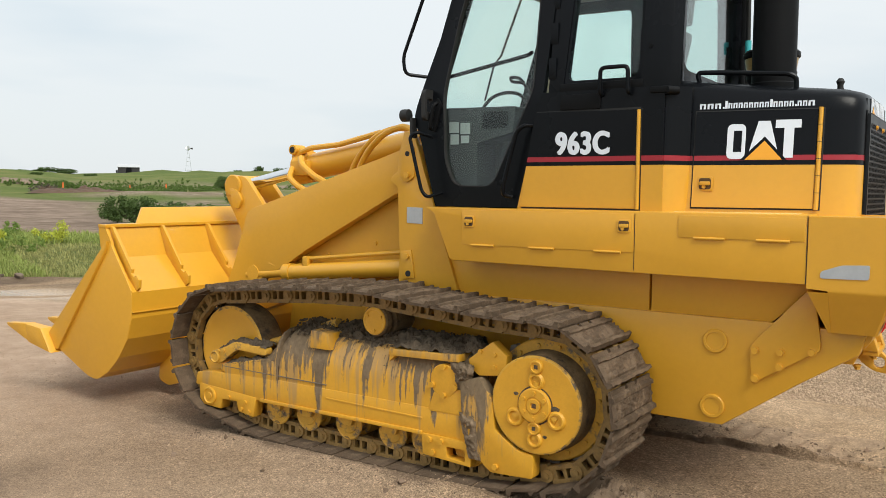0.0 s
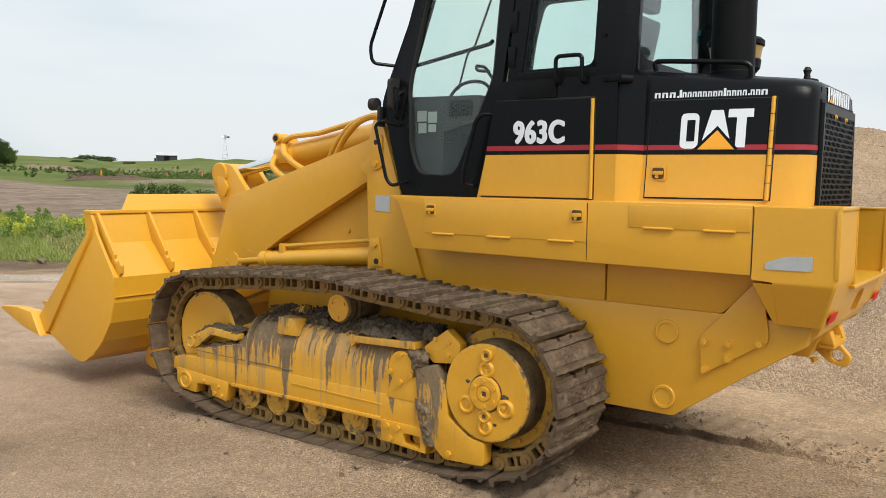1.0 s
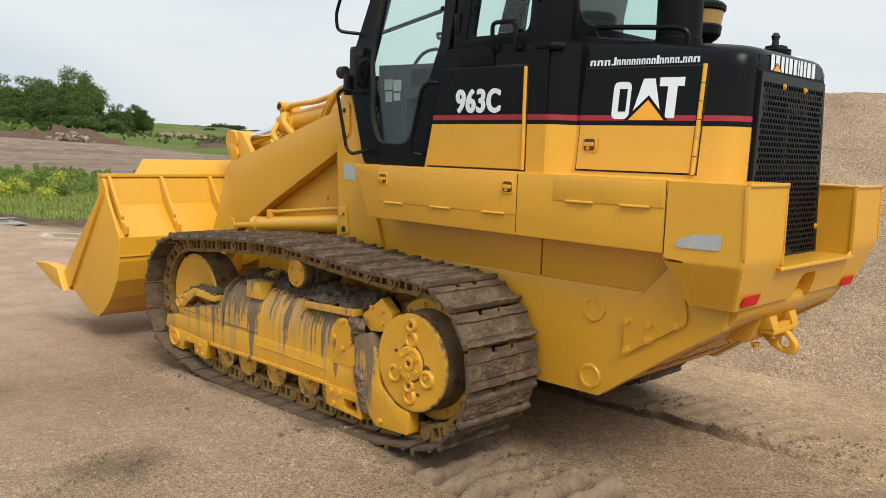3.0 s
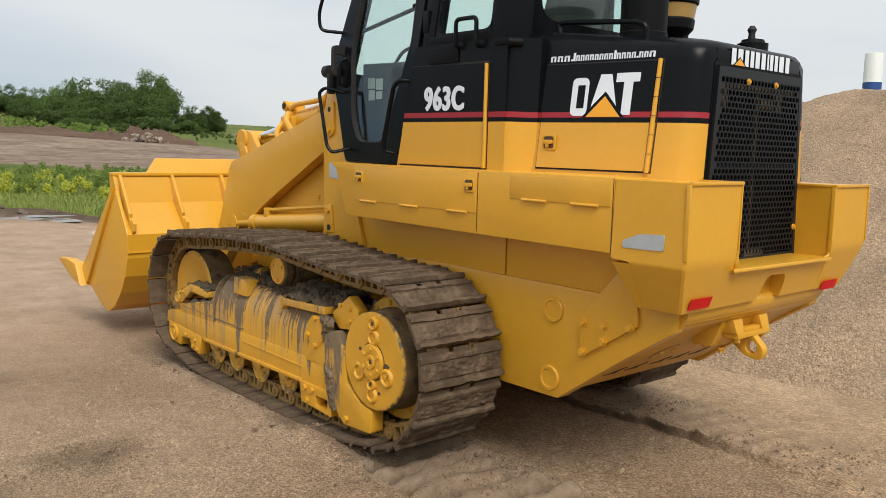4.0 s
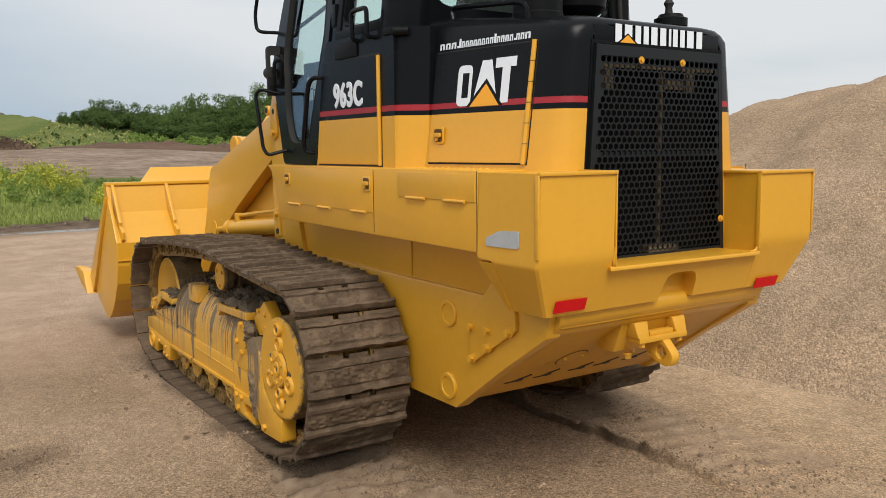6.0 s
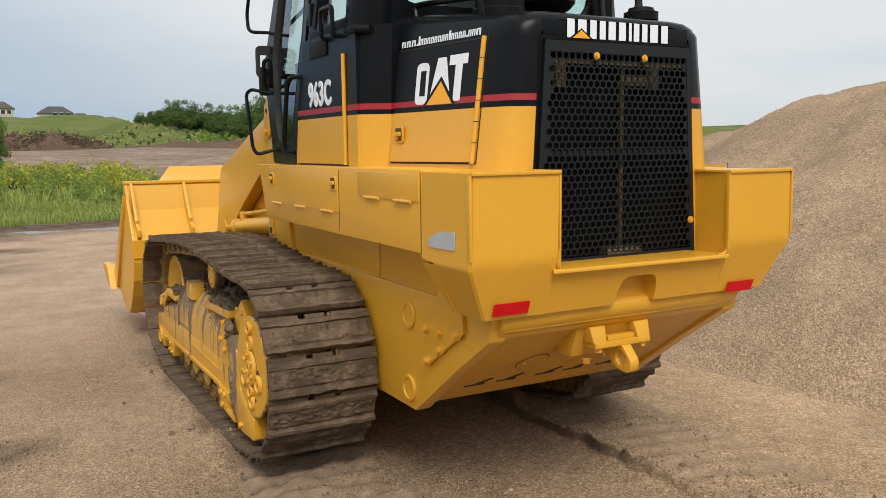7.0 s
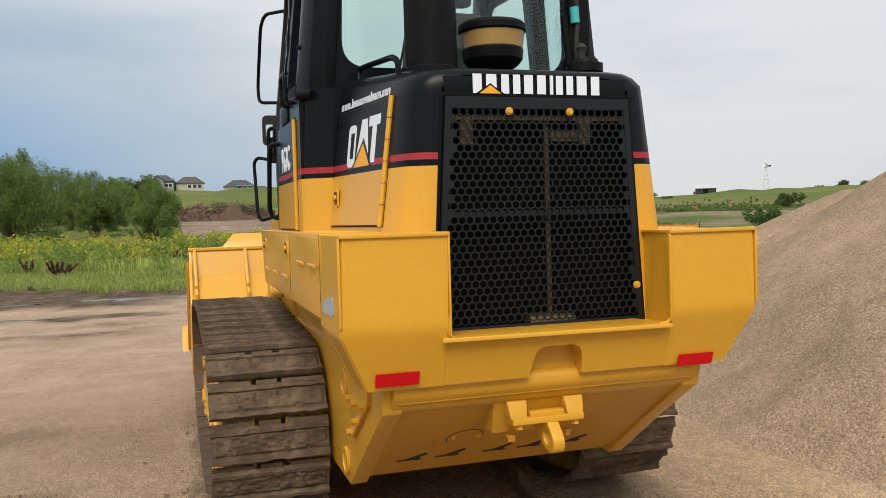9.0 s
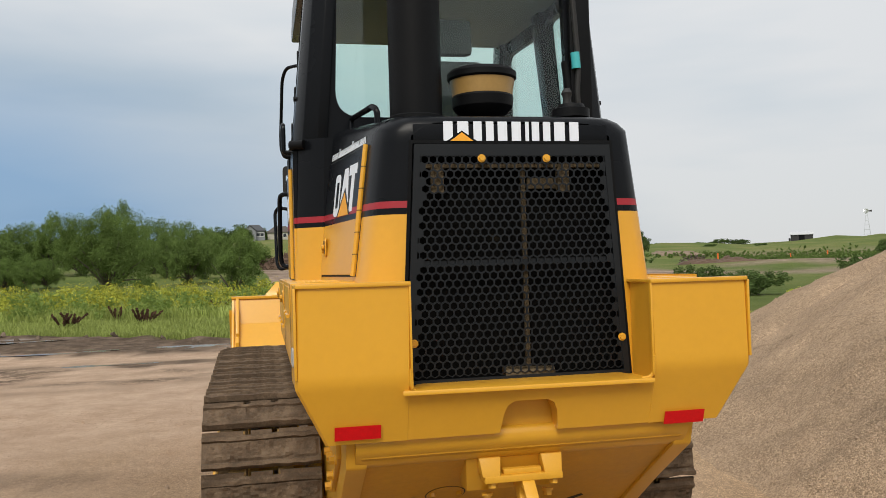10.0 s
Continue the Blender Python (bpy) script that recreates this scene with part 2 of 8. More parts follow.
BELLY = material("dusty_yellow_paint", (0.56, 0.275, 0.016), 0.45, var=0.22, scale=3.5, fine=40, bump=0.0008, bump_scale=60, spots=(0.26, 0.145, 0.03), spot_amount=0.16, spot_scale=5)
DRUM_MUD = material("rusty_caked_mud", (0.175, 0.115, 0.058), 0.85, var=0.7, scale=9, fine=70, bump=0.008, bump_scale=50, spots=(0.070, 0.052, 0.036), spot_amount=0.40, spot_scale=8, spec=0.2)
COVER_PAINT = material("scuffed_yellow_paint", YELLOW_RGB, 0.42, var=0.14, scale=5, fine=60, bump=0.0012, bump_scale=120, spots=(0.20, 0.14, 0.07), spot_amount=0.0, spot_scale=7)
DRY_MUD = material("drying_mud", (0.185, 0.134, 0.086), 0.92, var=0.6, scale=16, fine=90, bump=0.010, bump_scale=50, spec=0.15)
# brown that paints the shade inside the yellow latch recesses
RECESS = material("latch_recess_shade", (0.085, 0.045, 0.012), 0.6, var=0.3, scale=20)
RUBBER = material("black_rubber", (0.012, 0.012, 0.012), 0.7, var=0.2)
TAN = material("tan_dust", (0.085, 0.060, 0.030), 0.85, var=0.4, scale=9, fine=60, bump=0.002, bump_scale=60)
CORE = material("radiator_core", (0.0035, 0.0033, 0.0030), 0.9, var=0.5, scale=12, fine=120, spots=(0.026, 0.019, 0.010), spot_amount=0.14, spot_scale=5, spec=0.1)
GLASS = glass_material("tinted_cab_glass", (0.875, 0.958, 0.935))
GLASS_CLEAR = glass_material("clear_cab_glass", (0.925, 0.982, 0.962))
INTERIOR = material("grey_cab_plastic", (0.034, 0.039, 0.039), 0.6, var=0.15, scale=6)
HEADLINER = material("pale_headliner", (0.30, 0.32, 0.315), 0.9, var=0.12, scale=8)
SEAT = material("black_seat_cloth", (0.045, 0.048, 0.048), 0.9, var=0.25, scale=12, fine=120)
BEIGE = material("beige_cab_trim", (0.42, 0.38, 0.27), 0.7, var=0.1)
PAPER = material("paper_notice", (0.50, 0.54, 0.53), 0.7, var=0.12, scale=30)
TEAL = material("teal_tape", (0.05, 0.42, 0.45), 0.5, var=0.1)
AMBER = material("amber_bowl", (0.36, 0.22, 0.07), 0.35, var=0.2, scale=9)


# ---- building helpers ----
def thing(name, label, category, group="", kind="", at=(0, 0, 0)):
    ob = new(name)
    ob.location = at
    ob.empty_display_size = 0.3
    return tagged(ob, label, category, group, kind)


def finish(bm, sharp=32):
    bm.normal_update()
    for f in bm.faces:
        f.smooth = True
    lim = radians(sharp)
    for e in bm.edges:
        e.smooth = len(e.link_faces) == 2 and e.calc_face_angle(4) < lim
    return bm


def part(name, bm, mat, parent=None, label="", bevel=0.0, sharp=32):
    """Links bm as one mesh object under parent, its edges rounded by bevel metres."""
    if bevel:
        bm.normal_update()
        es = [e for e in bm.edges if len(e.link_faces) == 2 and e.calc_face_angle(0) > 0.45]
        bmesh.ops.bevel(bm, geom=es, offset=bevel, segments=2, affect="EDGES", profile=0.6, clamp_overlap=True)
    finish(bm, sharp)
    me = bpy.data.meshes.new(name)
    bm.to_mesh(me)
    bm.free()
    for m in mat if isinstance(mat, (list, tuple)) else (mat,):
        me.materials.append(m)
    ob = new(name, me)
    if parent:
        ob.parent = parent
    if label:
        tagged(ob, label)
    return ob


def box(*ranges, bm=None):
    """A box from (x0, x1), (y0, y1), (z0, z1)."""
    bm = bm or bmesh.new()
    (x0, x1), (y0, y1), (z0, z1) = [sorted(r) for r in ranges]
    v = [bm.verts.new(p) for p in ((x0, y0, z0), (x1, y0, z0), (x1, y1, z0), (x0, y1, z0), (x0, y0, z1), (x1, y0, z1), (x1, y1, z1), (x0, y1, z1))]
    for f in ((3, 2, 1, 0), (4, 5, 6, 7), (0, 1, 5, 4), (1, 2, 6, 5), (2, 3, 7, 6), (3, 0, 4, 7)):
        bm.faces.new([v[i] for i in f])
    return bm


def hexa(a, b, bm=None):
    """A solid between two loops of the same number of points."""
    bm = bm or bmesh.new()
    va, vb = [bm.verts.new(p) for p in a], [bm.verts.new(p) for p in b]
    k = len(a)
    fs = [bm.faces.new(va[::-1]), bm.faces.new(vb)]
    for i in range(k):
        fs.append(bm.faces.new((va[i], va[(i + 1) % k], vb[(i + 1) % k], vb[i])))
    bmesh.ops.recalc_face_normals(bm, faces=fs)
    return bm


def prism_x(outline, x0, x1, bm=None):
    """An outline in (y, z), drawn out from x0 to x1."""
    return hexa([(x0, y, z) for y, z in outline], [(x1, y, z) for y, z in outline], bm)


def prism_y(outline, y0, y1, bm=None, shear=None):
    s = shear or (lambda x, z: 0.0)
    return hexa([(x, y0 + s(x, z), z) for x, z in outline], [(x, y1, z) for x, z in outline], bm)


def clip_z(outline, lo, hi):
    """The stretch of an outline in (y, z) between two heights."""
    for limit, sign in ((lo, 1), (hi, -1)):
        res = []
        for i, (y, z) in enumerate(outline):
            py, pz = outline[i - 1]
            ins, pins = sign * (z - limit) >= 0, sign * (pz - limit) >= 0
            if ins != pins:
                k = (limit - pz) / (z - pz)
                res.append((py + k * (y - py), limit))
            if ins:
                res.append((y, z))
        outline = res
    return outline


def rod(p0, p1, r0, r1=None, seg=20, bm=None, cap=True):
    """A round bar or cone between two points."""
    bm = bm or bmesh.new()
    p0, p1 = Vector(p0), Vector(p1)
    q = (p1 - p0).to_track_quat("Z", "Y")
    r1 = r0 if r1 is None else r1
    rings = [[bm.verts.new(p + q @ Vector((r * math.cos(a), r * math.sin(a), 0))) for a in [2 * math.pi * i / seg for i in range(seg)]] for p, r in ((p0, r0), (p1, r1))]
    fs = []
    for i in range(seg):
        j = (i + 1) % seg
        fs.append(bm.faces.new((rings[0][i], rings[0][j], rings[1][j], rings[1][i])))
    if cap:
        fs.append(bm.faces.new(rings[0][::-1]))
        fs.append(bm.faces.new(rings[1]))
    return bm


def lathe(axis0, axis1, profile, seg=32, bm=None):
    """A turned body: profile gives (distance along the axis, radius)."""
    bm = bm or bmesh.new()
    p0, p1 = Vector(axis0), Vector(axis1)
    d = (p1 - p0).normalized()
    q = d.to_track_quat("Z", "Y")
    rings = []
    for s, r in profile:
        rings.append([bm.verts.new(p0 + d * s + q @ Vector((max(r, 1e-4) * math.cos(2 * math.pi * i / seg), max(r, 1e-4) * math.sin(2 * math.pi * i / seg), 0))) for i in range(seg)])
    fs = []
    for a, b in zip(rings, rings[1:]):
        for i in range(seg):
            j = (i + 1) % seg
            fs.append(bm.faces.new((a[i], a[j], b[j], b[i])))
    fs.append(bm.faces.new(rings[0][::-1]))
    fs.append(bm.faces.new(rings[-1]))
    bmesh.ops.recalc_face_normals(bm, faces=fs)
    return bm


def tube(points, r, seg=10, bm=None, smooth_corner=0.04):
    """A bent bar through points, with rounded corners."""
    bm = bm or bmesh.new()
    pts = [Vector(p) for p in points]
    path = [pts[0]]
    for a, b, c in zip(pts, pts[1:], pts[2:]):
        k = min(smooth_corner, (b - a).length * 0.45, (c - b).length * 0.45)
        s, e = b + (a - b).normalized() * k, b + (c - b).normalized() * k
        for i in range(6):
            u = i / 5
            path.append(s * (1 - u) ** 2 + b * 2 * u * (1 - u) + e * u * u)
    path.append(pts[-1])
    rings = []
    normal = None
    for i, p in enumerate(path):
        t = (path[min(i + 1, len(path) - 1)] - path[max(i - 1, 0)]).normalized()
        if normal is None:
            normal = t.orthogonal().normalized()
        normal = (normal - t * normal.dot(t)).normalized()
        bi = t.cross(normal)
        rings.append([bm.verts.new(p + (normal * math.cos(2 * math.pi * k / seg) + bi * math.sin(2 * math.pi * k / seg)) * r) for k in range(seg)])
    for a, b in zip(rings, rings[1:]):
        for k in range(seg):
            bm.faces.new((a[k], a[(k + 1) % seg], b[(k + 1) % seg], b[k]))
    bm.faces.new(rings[0][::-1])
    bm.faces.new(rings[-1])
    return bm


def round_outline(pts, r, n=5):
    """An outline with its corners rounded; r is one radius or one for each corner."""
    res = []
    k = len(pts)
    for i in range(k):
        a, b, c = Vector(pts[i - 1]), Vector(pts[i]), Vector(pts[(i + 1) % k])
        rr = r[i] if isinstance(r, (list, tuple)) else r
        rr = min(rr, (a - b).length * 0.48, (c - b).length * 0.48)
        if rr <= 0:
            res.append(tuple(b))
            continue
        s, e = b + (a - b).normalized() * rr, b + (c - b).normalized() * rr
        for j in range(n):
            u = j / (n - 1)
            res.append(tuple(s * (1 - u) ** 2 + b * 2 * u * (1 - u) + e * u * u))
    return res


def along(outline, count):
    """count points spread evenly along a closed outline, keeping its start."""
    p = [Vector(q) for q in outline]
    p.append(p[0])
    lens = [0.0]
    for a, b in zip(p, p[1:]):
        lens.append(lens[-1] + (b - a).length)
    res, i = [], 0
    for k in range(count):
        s = lens[-1] * k / count
        while lens[i + 1] < s:
            i += 1
        u = (s - lens[i]) / max(1e-9, lens[i + 1] - lens[i])
        res.append(p[i].lerp(p[i + 1], u))
    return res


def ring_frame(outer, inner, put, depth0, depth1, n=72, bm=None):
    """A flat frame with an opening through it. put(u, v, depth) places a point of its plane."""
    bm = bm or bmesh.new()
    cx = sum(p[0] for p in inner) / len(inner)
    cy = sum(p[1] for p in inner) / len(inner)
    angs = sorted({round(math.atan2(y - cy, x - cx), 5) for x, y in list(outer) + list(inner)} | {round(-math.pi + 2 * math.pi * i / n, 5) for i in range(n)})

    def cast(poly, a):
        d = Vector((math.cos(a), math.sin(a)))
        best = 0.0
        for i in range(len(poly)):
            p, q = Vector(poly[i - 1]) - Vector((cx, cy)), Vector(poly[i]) - Vector((cx, cy))
            e_ = q - p
            den = d.x * e_.y - d.y * e_.x
            if abs(den) < 1e-12:
                continue
            t = (p.x * e_.y - p.y * e_.x) / den
            s = (p.x * d.y - p.y * d.x) / den
            if t > 0 and -1e-6 <= s <= 1 + 1e-6:
                best = max(best, t)
        return cx + d.x * best, cy + d.y * best

    loops = []
    for poly, dep in ((outer, depth0), (inner, depth0), (inner, depth1), (outer, depth1)):
        loops.append([bm.verts.new(put(*cast(poly, a), dep)) for a in angs])
    k = len(angs)
    fs = []
    for a, b in zip(loops, loops[1:] + loops[:1]):
        for i in range(k):
            j = (i + 1) % k
            fs.append(bm.faces.new((a[i], a[j], b[j], b[i])))
    bmesh.ops.recalc_face_normals(bm, faces=fs)
    return bm


def loft(loops):
    """A skin through loops of the same number of points, closed at the last."""
    bm = bmesh.new()
    rings = [[bm.verts.new(p) for p in lp] for lp in loops]
    for a, b in zip(rings, rings[1:]):
        for i in range(len(a)):
            j = (i + 1) % len(a)
            bm.faces.new((a[i], a[j], b[j], b[i]))
    bm.faces.new(rings[-1])
    bmesh.ops.recalc_face_normals(bm, faces=bm.faces[:])
    if sum(f.normal.z * f.calc_area() for f in bm.faces) < 0:
        bmesh.ops.reverse_faces(bm, faces=bm.faces[:])
    return bm


def mirrored(bm):
    """A copy of bm on the other side of the machine's middle plane."""
    c = bm.copy()
    for v in c.verts:
        v.co.x = -v.co.x
    bmesh.ops.reverse_faces(c, faces=c.faces[:])
    return c


def both_sides(name, bm, mat, parent, label="", bevel=0.0):
    """The left part and its mirror image."""
    c = mirrored(bm)
    return part(name, bm, mat, parent, label, bevel), part(name, c, mat, parent, label, bevel)


# ---- ground ----
def smooth(a, b, v):
    t = np.clip((v - a) / (b - a), 0, 1)
    return t * t * (3 - 2 * t)


def value_noise(x, y, scale, seed=0):
    """Smooth random values from -1 to 1 over a plane."""
    x, y = np.asarray(x, float) * scale + seed * 17.3, np.asarray(y, float) * scale + seed * 7.9
    xi, yi = np.floor(x), np.floor(y)
    fx, fy = x - xi, y - yi
    fx, fy = fx * fx * (3 - 2 * fx), fy * fy * (3 - 2 * fy)

    def rnd(i, j):
        s = np.sin(i * 127.1 + j * 311.7) * 43758.5453
        return (s - np.floor(s)) * 2 - 1

    top = rnd(xi, yi) * (1 - fx) + rnd(xi + 1, yi) * fx
    bot = rnd(xi, yi + 1) * (1 - fx) + rnd(xi + 1, yi + 1) * fx
    return top * (1 - fy) + bot * fy


def lip_edge(y):
    """Where the crust that the right track pushed up breaks off."""
    return 0.525 + 0.03 * value_noise(y, y * 0, 1.6, 10) + 0.014 * value_noise(y, y * 0, 7.0, 29) + 0.013 * value_noise(y, y * 0, 22.0, 30) + 0.05 * np.clip(-y - 1.3, 0, 3)


def silt_mask(x, y):
    """Fine earth that the tracks brought up, smooth among the grit."""
    m = 0
    for x0, x1, y_end, deep in PRINTS:
        m = np.maximum(m, track_print(x, y, x0 - 0.04, x1 + 0.05, y_end)[0])
    return np.where(x > 0, 0.62, 1.0) * m * np.clip(0.75 + 0.8 * value_noise(x, y, 4.0, 45) + 0.4 * value_noise(x, y, 13.0, 46), 0, 1)


def old_ruts(x, y):
    """Dark streaks of older wheel marks across the yard."""
    m = np.clip(0.50 + 0.9 * value_noise(x * 0.3, y, 1.9, 47) + 0.5 * value_noise(x * 0.5, y, 4.2, 48), 0, 1)
    return m * smooth(7.8, 9.4, y) * (1 - smooth(11.4, 13.2, y)) * (1 - smooth(-3.0, -1.2, x))


def rut_shade_mask(x, y):
    """Damp earth churned up in the two track prints and along the ridge, plus painted shade in grooves and lip."""
    m = 0
    for x0, x1, ya, yb in ((-1.30, -0.64, -0.5, 3.0), (0.53, 1.42, -0.9, 3.0)):
        w = 0.06 * value_noise(x, y, 3.0, 33) + 0.03 * value_noise(x, y, 11.0, 34)
        m = np.maximum(m, smooth(x0 - 0.05, x0 + 0.05, x + w) * (1 - smooth(x1 - 0.05, x1 + 0.05, x + w)) * smooth(ya, ya + 1.3, y + 4 * w) * (1 - smooth(yb, yb + 0.3, y)))
    m = m * np.clip(0.72 + 0.55 * value_noise(x, y, 2.4, 35) + 0.4 * value_noise(x, y, 9.0, 36), 0, 1)
    for px, py, r in ((-2.9, 2.9, 0.45), (-3.6, 2.2, 0.25), (-2.36, 0.98, 0.26), (-2.9, 0.7, 0.2)):
        d = np.hypot((x - px) / 1.6, y - py) / r + 0.5 * value_noise(x, y, 3.5, 37) + 0.3 * value_noise(x, y, 11, 38)
        m = np.maximum(m, 0.55 * (1 - smooth(0.4, 1.0, d)))
    # the shade down in the print grooves is painted as dark earth
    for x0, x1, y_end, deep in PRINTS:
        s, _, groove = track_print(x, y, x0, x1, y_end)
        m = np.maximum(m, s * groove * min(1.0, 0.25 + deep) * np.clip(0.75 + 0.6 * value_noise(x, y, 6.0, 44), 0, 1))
    # dark line at the lip: damp soil and its shade, put into the colour
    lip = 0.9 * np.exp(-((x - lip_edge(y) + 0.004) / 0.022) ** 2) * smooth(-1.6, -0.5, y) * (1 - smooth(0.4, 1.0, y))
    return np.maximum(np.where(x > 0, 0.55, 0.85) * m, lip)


BEARINGS = (-180, -40, -16, 0, 6, 8.5, 12, 15, 17, 22, 27, 33, 38, 41, 46, 60, 180)
HILL_Z = (6, 8, 12, 13, 13, 8.4, 6.3, 4.3, 3.2, 3.6, 8.8, 7.2, 10.2, 10.2, 9, 8, 6)
HILL_R = (300, 320, 320, 320, 320, 190, 175, 175, 180, 240, 420, 430, 440, 440, 430, 400, 300)
SHELF_Z = (1, 1.2, 2.2, 2.4, 2.3, 2.3, 2.2, 2.1, 2.1, 2.0, 1.4, 1.0, 1.0, 1.0, 1.0, 1.0, 1)


def bearing(x, y):
    return np.degrees(np.arctan2(x, y))


PRINTS = ((-1.29, -0.66, -2.0, 1.0), (0.62, 1.34, -2.4, 0.22))


def track_print(x, y, x0, x1, y_end):
    """How far a place lies in a track's print, on one of its pads, and in the groove beside it."""
    w = 0.03 * value_noise(x, y, 5.0, 41) + 0.015 * value_noise(x, y, 16.0, 42)
    s = smooth(x0 - 0.05, x0 + 0.04, x + w) * (1 - smooth(x1 - 0.03, x1 + 0.03, x + w)) * smooth(y_end, y_end + 1.3, y) * (1 - smooth(-0.15, 0.15, y))
    u = (y + 0.06 * x + 0.035 * value_noise(x, y, 2.2, 7) + 0.02 * value_noise(x, y, 8.0, 27) + 0.008 * value_noise(x, y, 22.0, 43)) / 0.172
    f = u - np.floor(u)
    pad = smooth(0.0, 0.14, f) * (1 - smooth(0.52, 0.64, f)) * (0.75 + 0.25 * f / 0.6)
    return s, pad, (1 - smooth(0.0, 0.55, pad))


def ground_z(x, y):
    x, y = np.asarray(x, float), np.asarray(y, float)
    r, b = np.hypot(x, y), bearing(x, y)
    z = -0.02 - 0.27 * smooth(0.3, 4.6, x) * (1 - smooth(12, 30, r))
    shelf, hill, reach = np.interp(b, BEARINGS, SHELF_Z), np.interp(b, BEARINGS, HILL_Z), np.interp(b, BEARINGS, HILL_R)
    z = z + shelf * smooth(58, 118, r) + (hill - shelf) * smooth(112, reach, r)
    z = z + value_noise(x, y, 0.35, 1) * 0.012 + value_noise(x, y, 1.4, 2) * 0.006
    z = z + value_noise(x, y, 0.05, 3) * np.minimum(2.0, r / 160) * smooth(40, 90, r)
    # rutted mud towards the grass
    m = mud_mask(x, y)
    z = z + m * (0.015 + value_noise(x * 0.2 + y * 0.1, y, 1.7, 4) * 0.055 + value_noise(x * 0.6, y, 4.0, 5) * 0.03)
    z = z + 0.10 * np.exp(-((y - grass_edge(x) + 0.2) / 0.4) ** 2) * (0.6 + 0.8 * value_noise(x, y, 1.1, 6)) * (x < 8) * (x > -60)
    # marks that the tracks pressed behind the machine, and the ridge that the inner side pushed up
    for x0, x1, y_end, deep in PRINTS:
        s, pad, _ = track_print(x, y, x0, x1, y_end)
        crumble = np.clip(0.8 + 0.5 * value_noise(x, y, 2.2, 8) + 0.25 * value_noise(x, y, 9.0, 39), 0.15, 1.3)
        z = z + s * deep * (-0.045 + 0.100 * pad * crumble + 0.010 * value_noise(x, y, 7.0, 9) + 0.009 * value_noise(x, y, 18.0, 28))
        z = z + deep * 0.030 * np.exp(-((x - x1 - 0.02) / 0.045) ** 2) * smooth(y_end, y_end + 1.0, y) * (1 - smooth(-0.15, 0.15, y)) * np.clip(0.6 + value_noise(x, y, 6.0, 40), 0, 1.5)
        # the shoes' bars sink into the ground
        z = z + (0.036 + 0.02 * (1 - smooth(0.3, 0.9, y))) * smooth(x0 - 0.14, x0 - 0.01, x) * (1 - smooth(x1 + 0.01, x1 + 0.14, x)) * smooth(-0.25, 0.35, y) * (1 - smooth(2.2, 2.7, y))
    # a scuffed hollow in the yard
    a, c = (x + 2.32) * 0.77 + (y - 1.05) * 0.64, -(x + 2.32) * 0.64 + (y - 1.05) * 0.77
    z = z - 0.022 * np.exp(-(a / 0.16) ** 2 - (c / 0.07) ** 2) + 0.016 * np.exp(-((a + 0.05) / 0.20) ** 2 - ((c + 0.11) / 0.04) ** 2) * (0.7 + 0.6 * value_noise(x, y, 14.0, 62))
    # a crisp broken lip along the inner side of the right print
    edge = lip_edge(y)
    reach = smooth(-2.3, -0.6, y) * (1 - smooth(0.4, 1.0, y))
    proud = np.clip(0.85 + 0.6 * value_noise(x, y, 5.0, 11) + 0.5 * value_noise(x, y, 19.0, 32), 0.2, 1.6)
    z = z + smooth(-0.010, 0.003, x - edge) * reach * (0.046 * (1 - smooth(0.015, 0.10, x - edge)) * proud + 0.016 * (1 - smooth(0.25, 1.0, x - edge)))
    return z


def grass_edge(x):
    x = np.asarray(x, float)
    return np.interp(x, (-12, -7.6, -5, -2.5, 0, 2, 3.5, 5, 9), (20.6, 20.0, 19.3, 17.5, 17.2, 17.1, 16.2, 14.6, 12.5)) + 0.30 * value_noise(x, x * 0, 0.5, 12)


def mud_mask(x, y):
    e = grass_edge(x)
    near = smooth(-9.0, -0.5, y - e) * (1 - smooth(2.5, 8, x))
    streak = 0.85 * value_noise(x * 0.13, y, 0.75, 13) + 0.62 * value_noise(x * 0.2, y, 2.1, 14) + 0.25 * value_noise(x, y, 2.6, 24)
    return smooth(-0.08, 0.30, near * 1.00 - 0.36 + streak) * smooth(-9.5, -6.5, y - e) * (1 - smooth(-0.1, 0.4, y - e)) * (1 - smooth(2.5, 8, x)) * (1 - 0.92 * smooth(-2.8, -0.8, x) * (1 - smooth(-3.2, -0.8, y - e)))


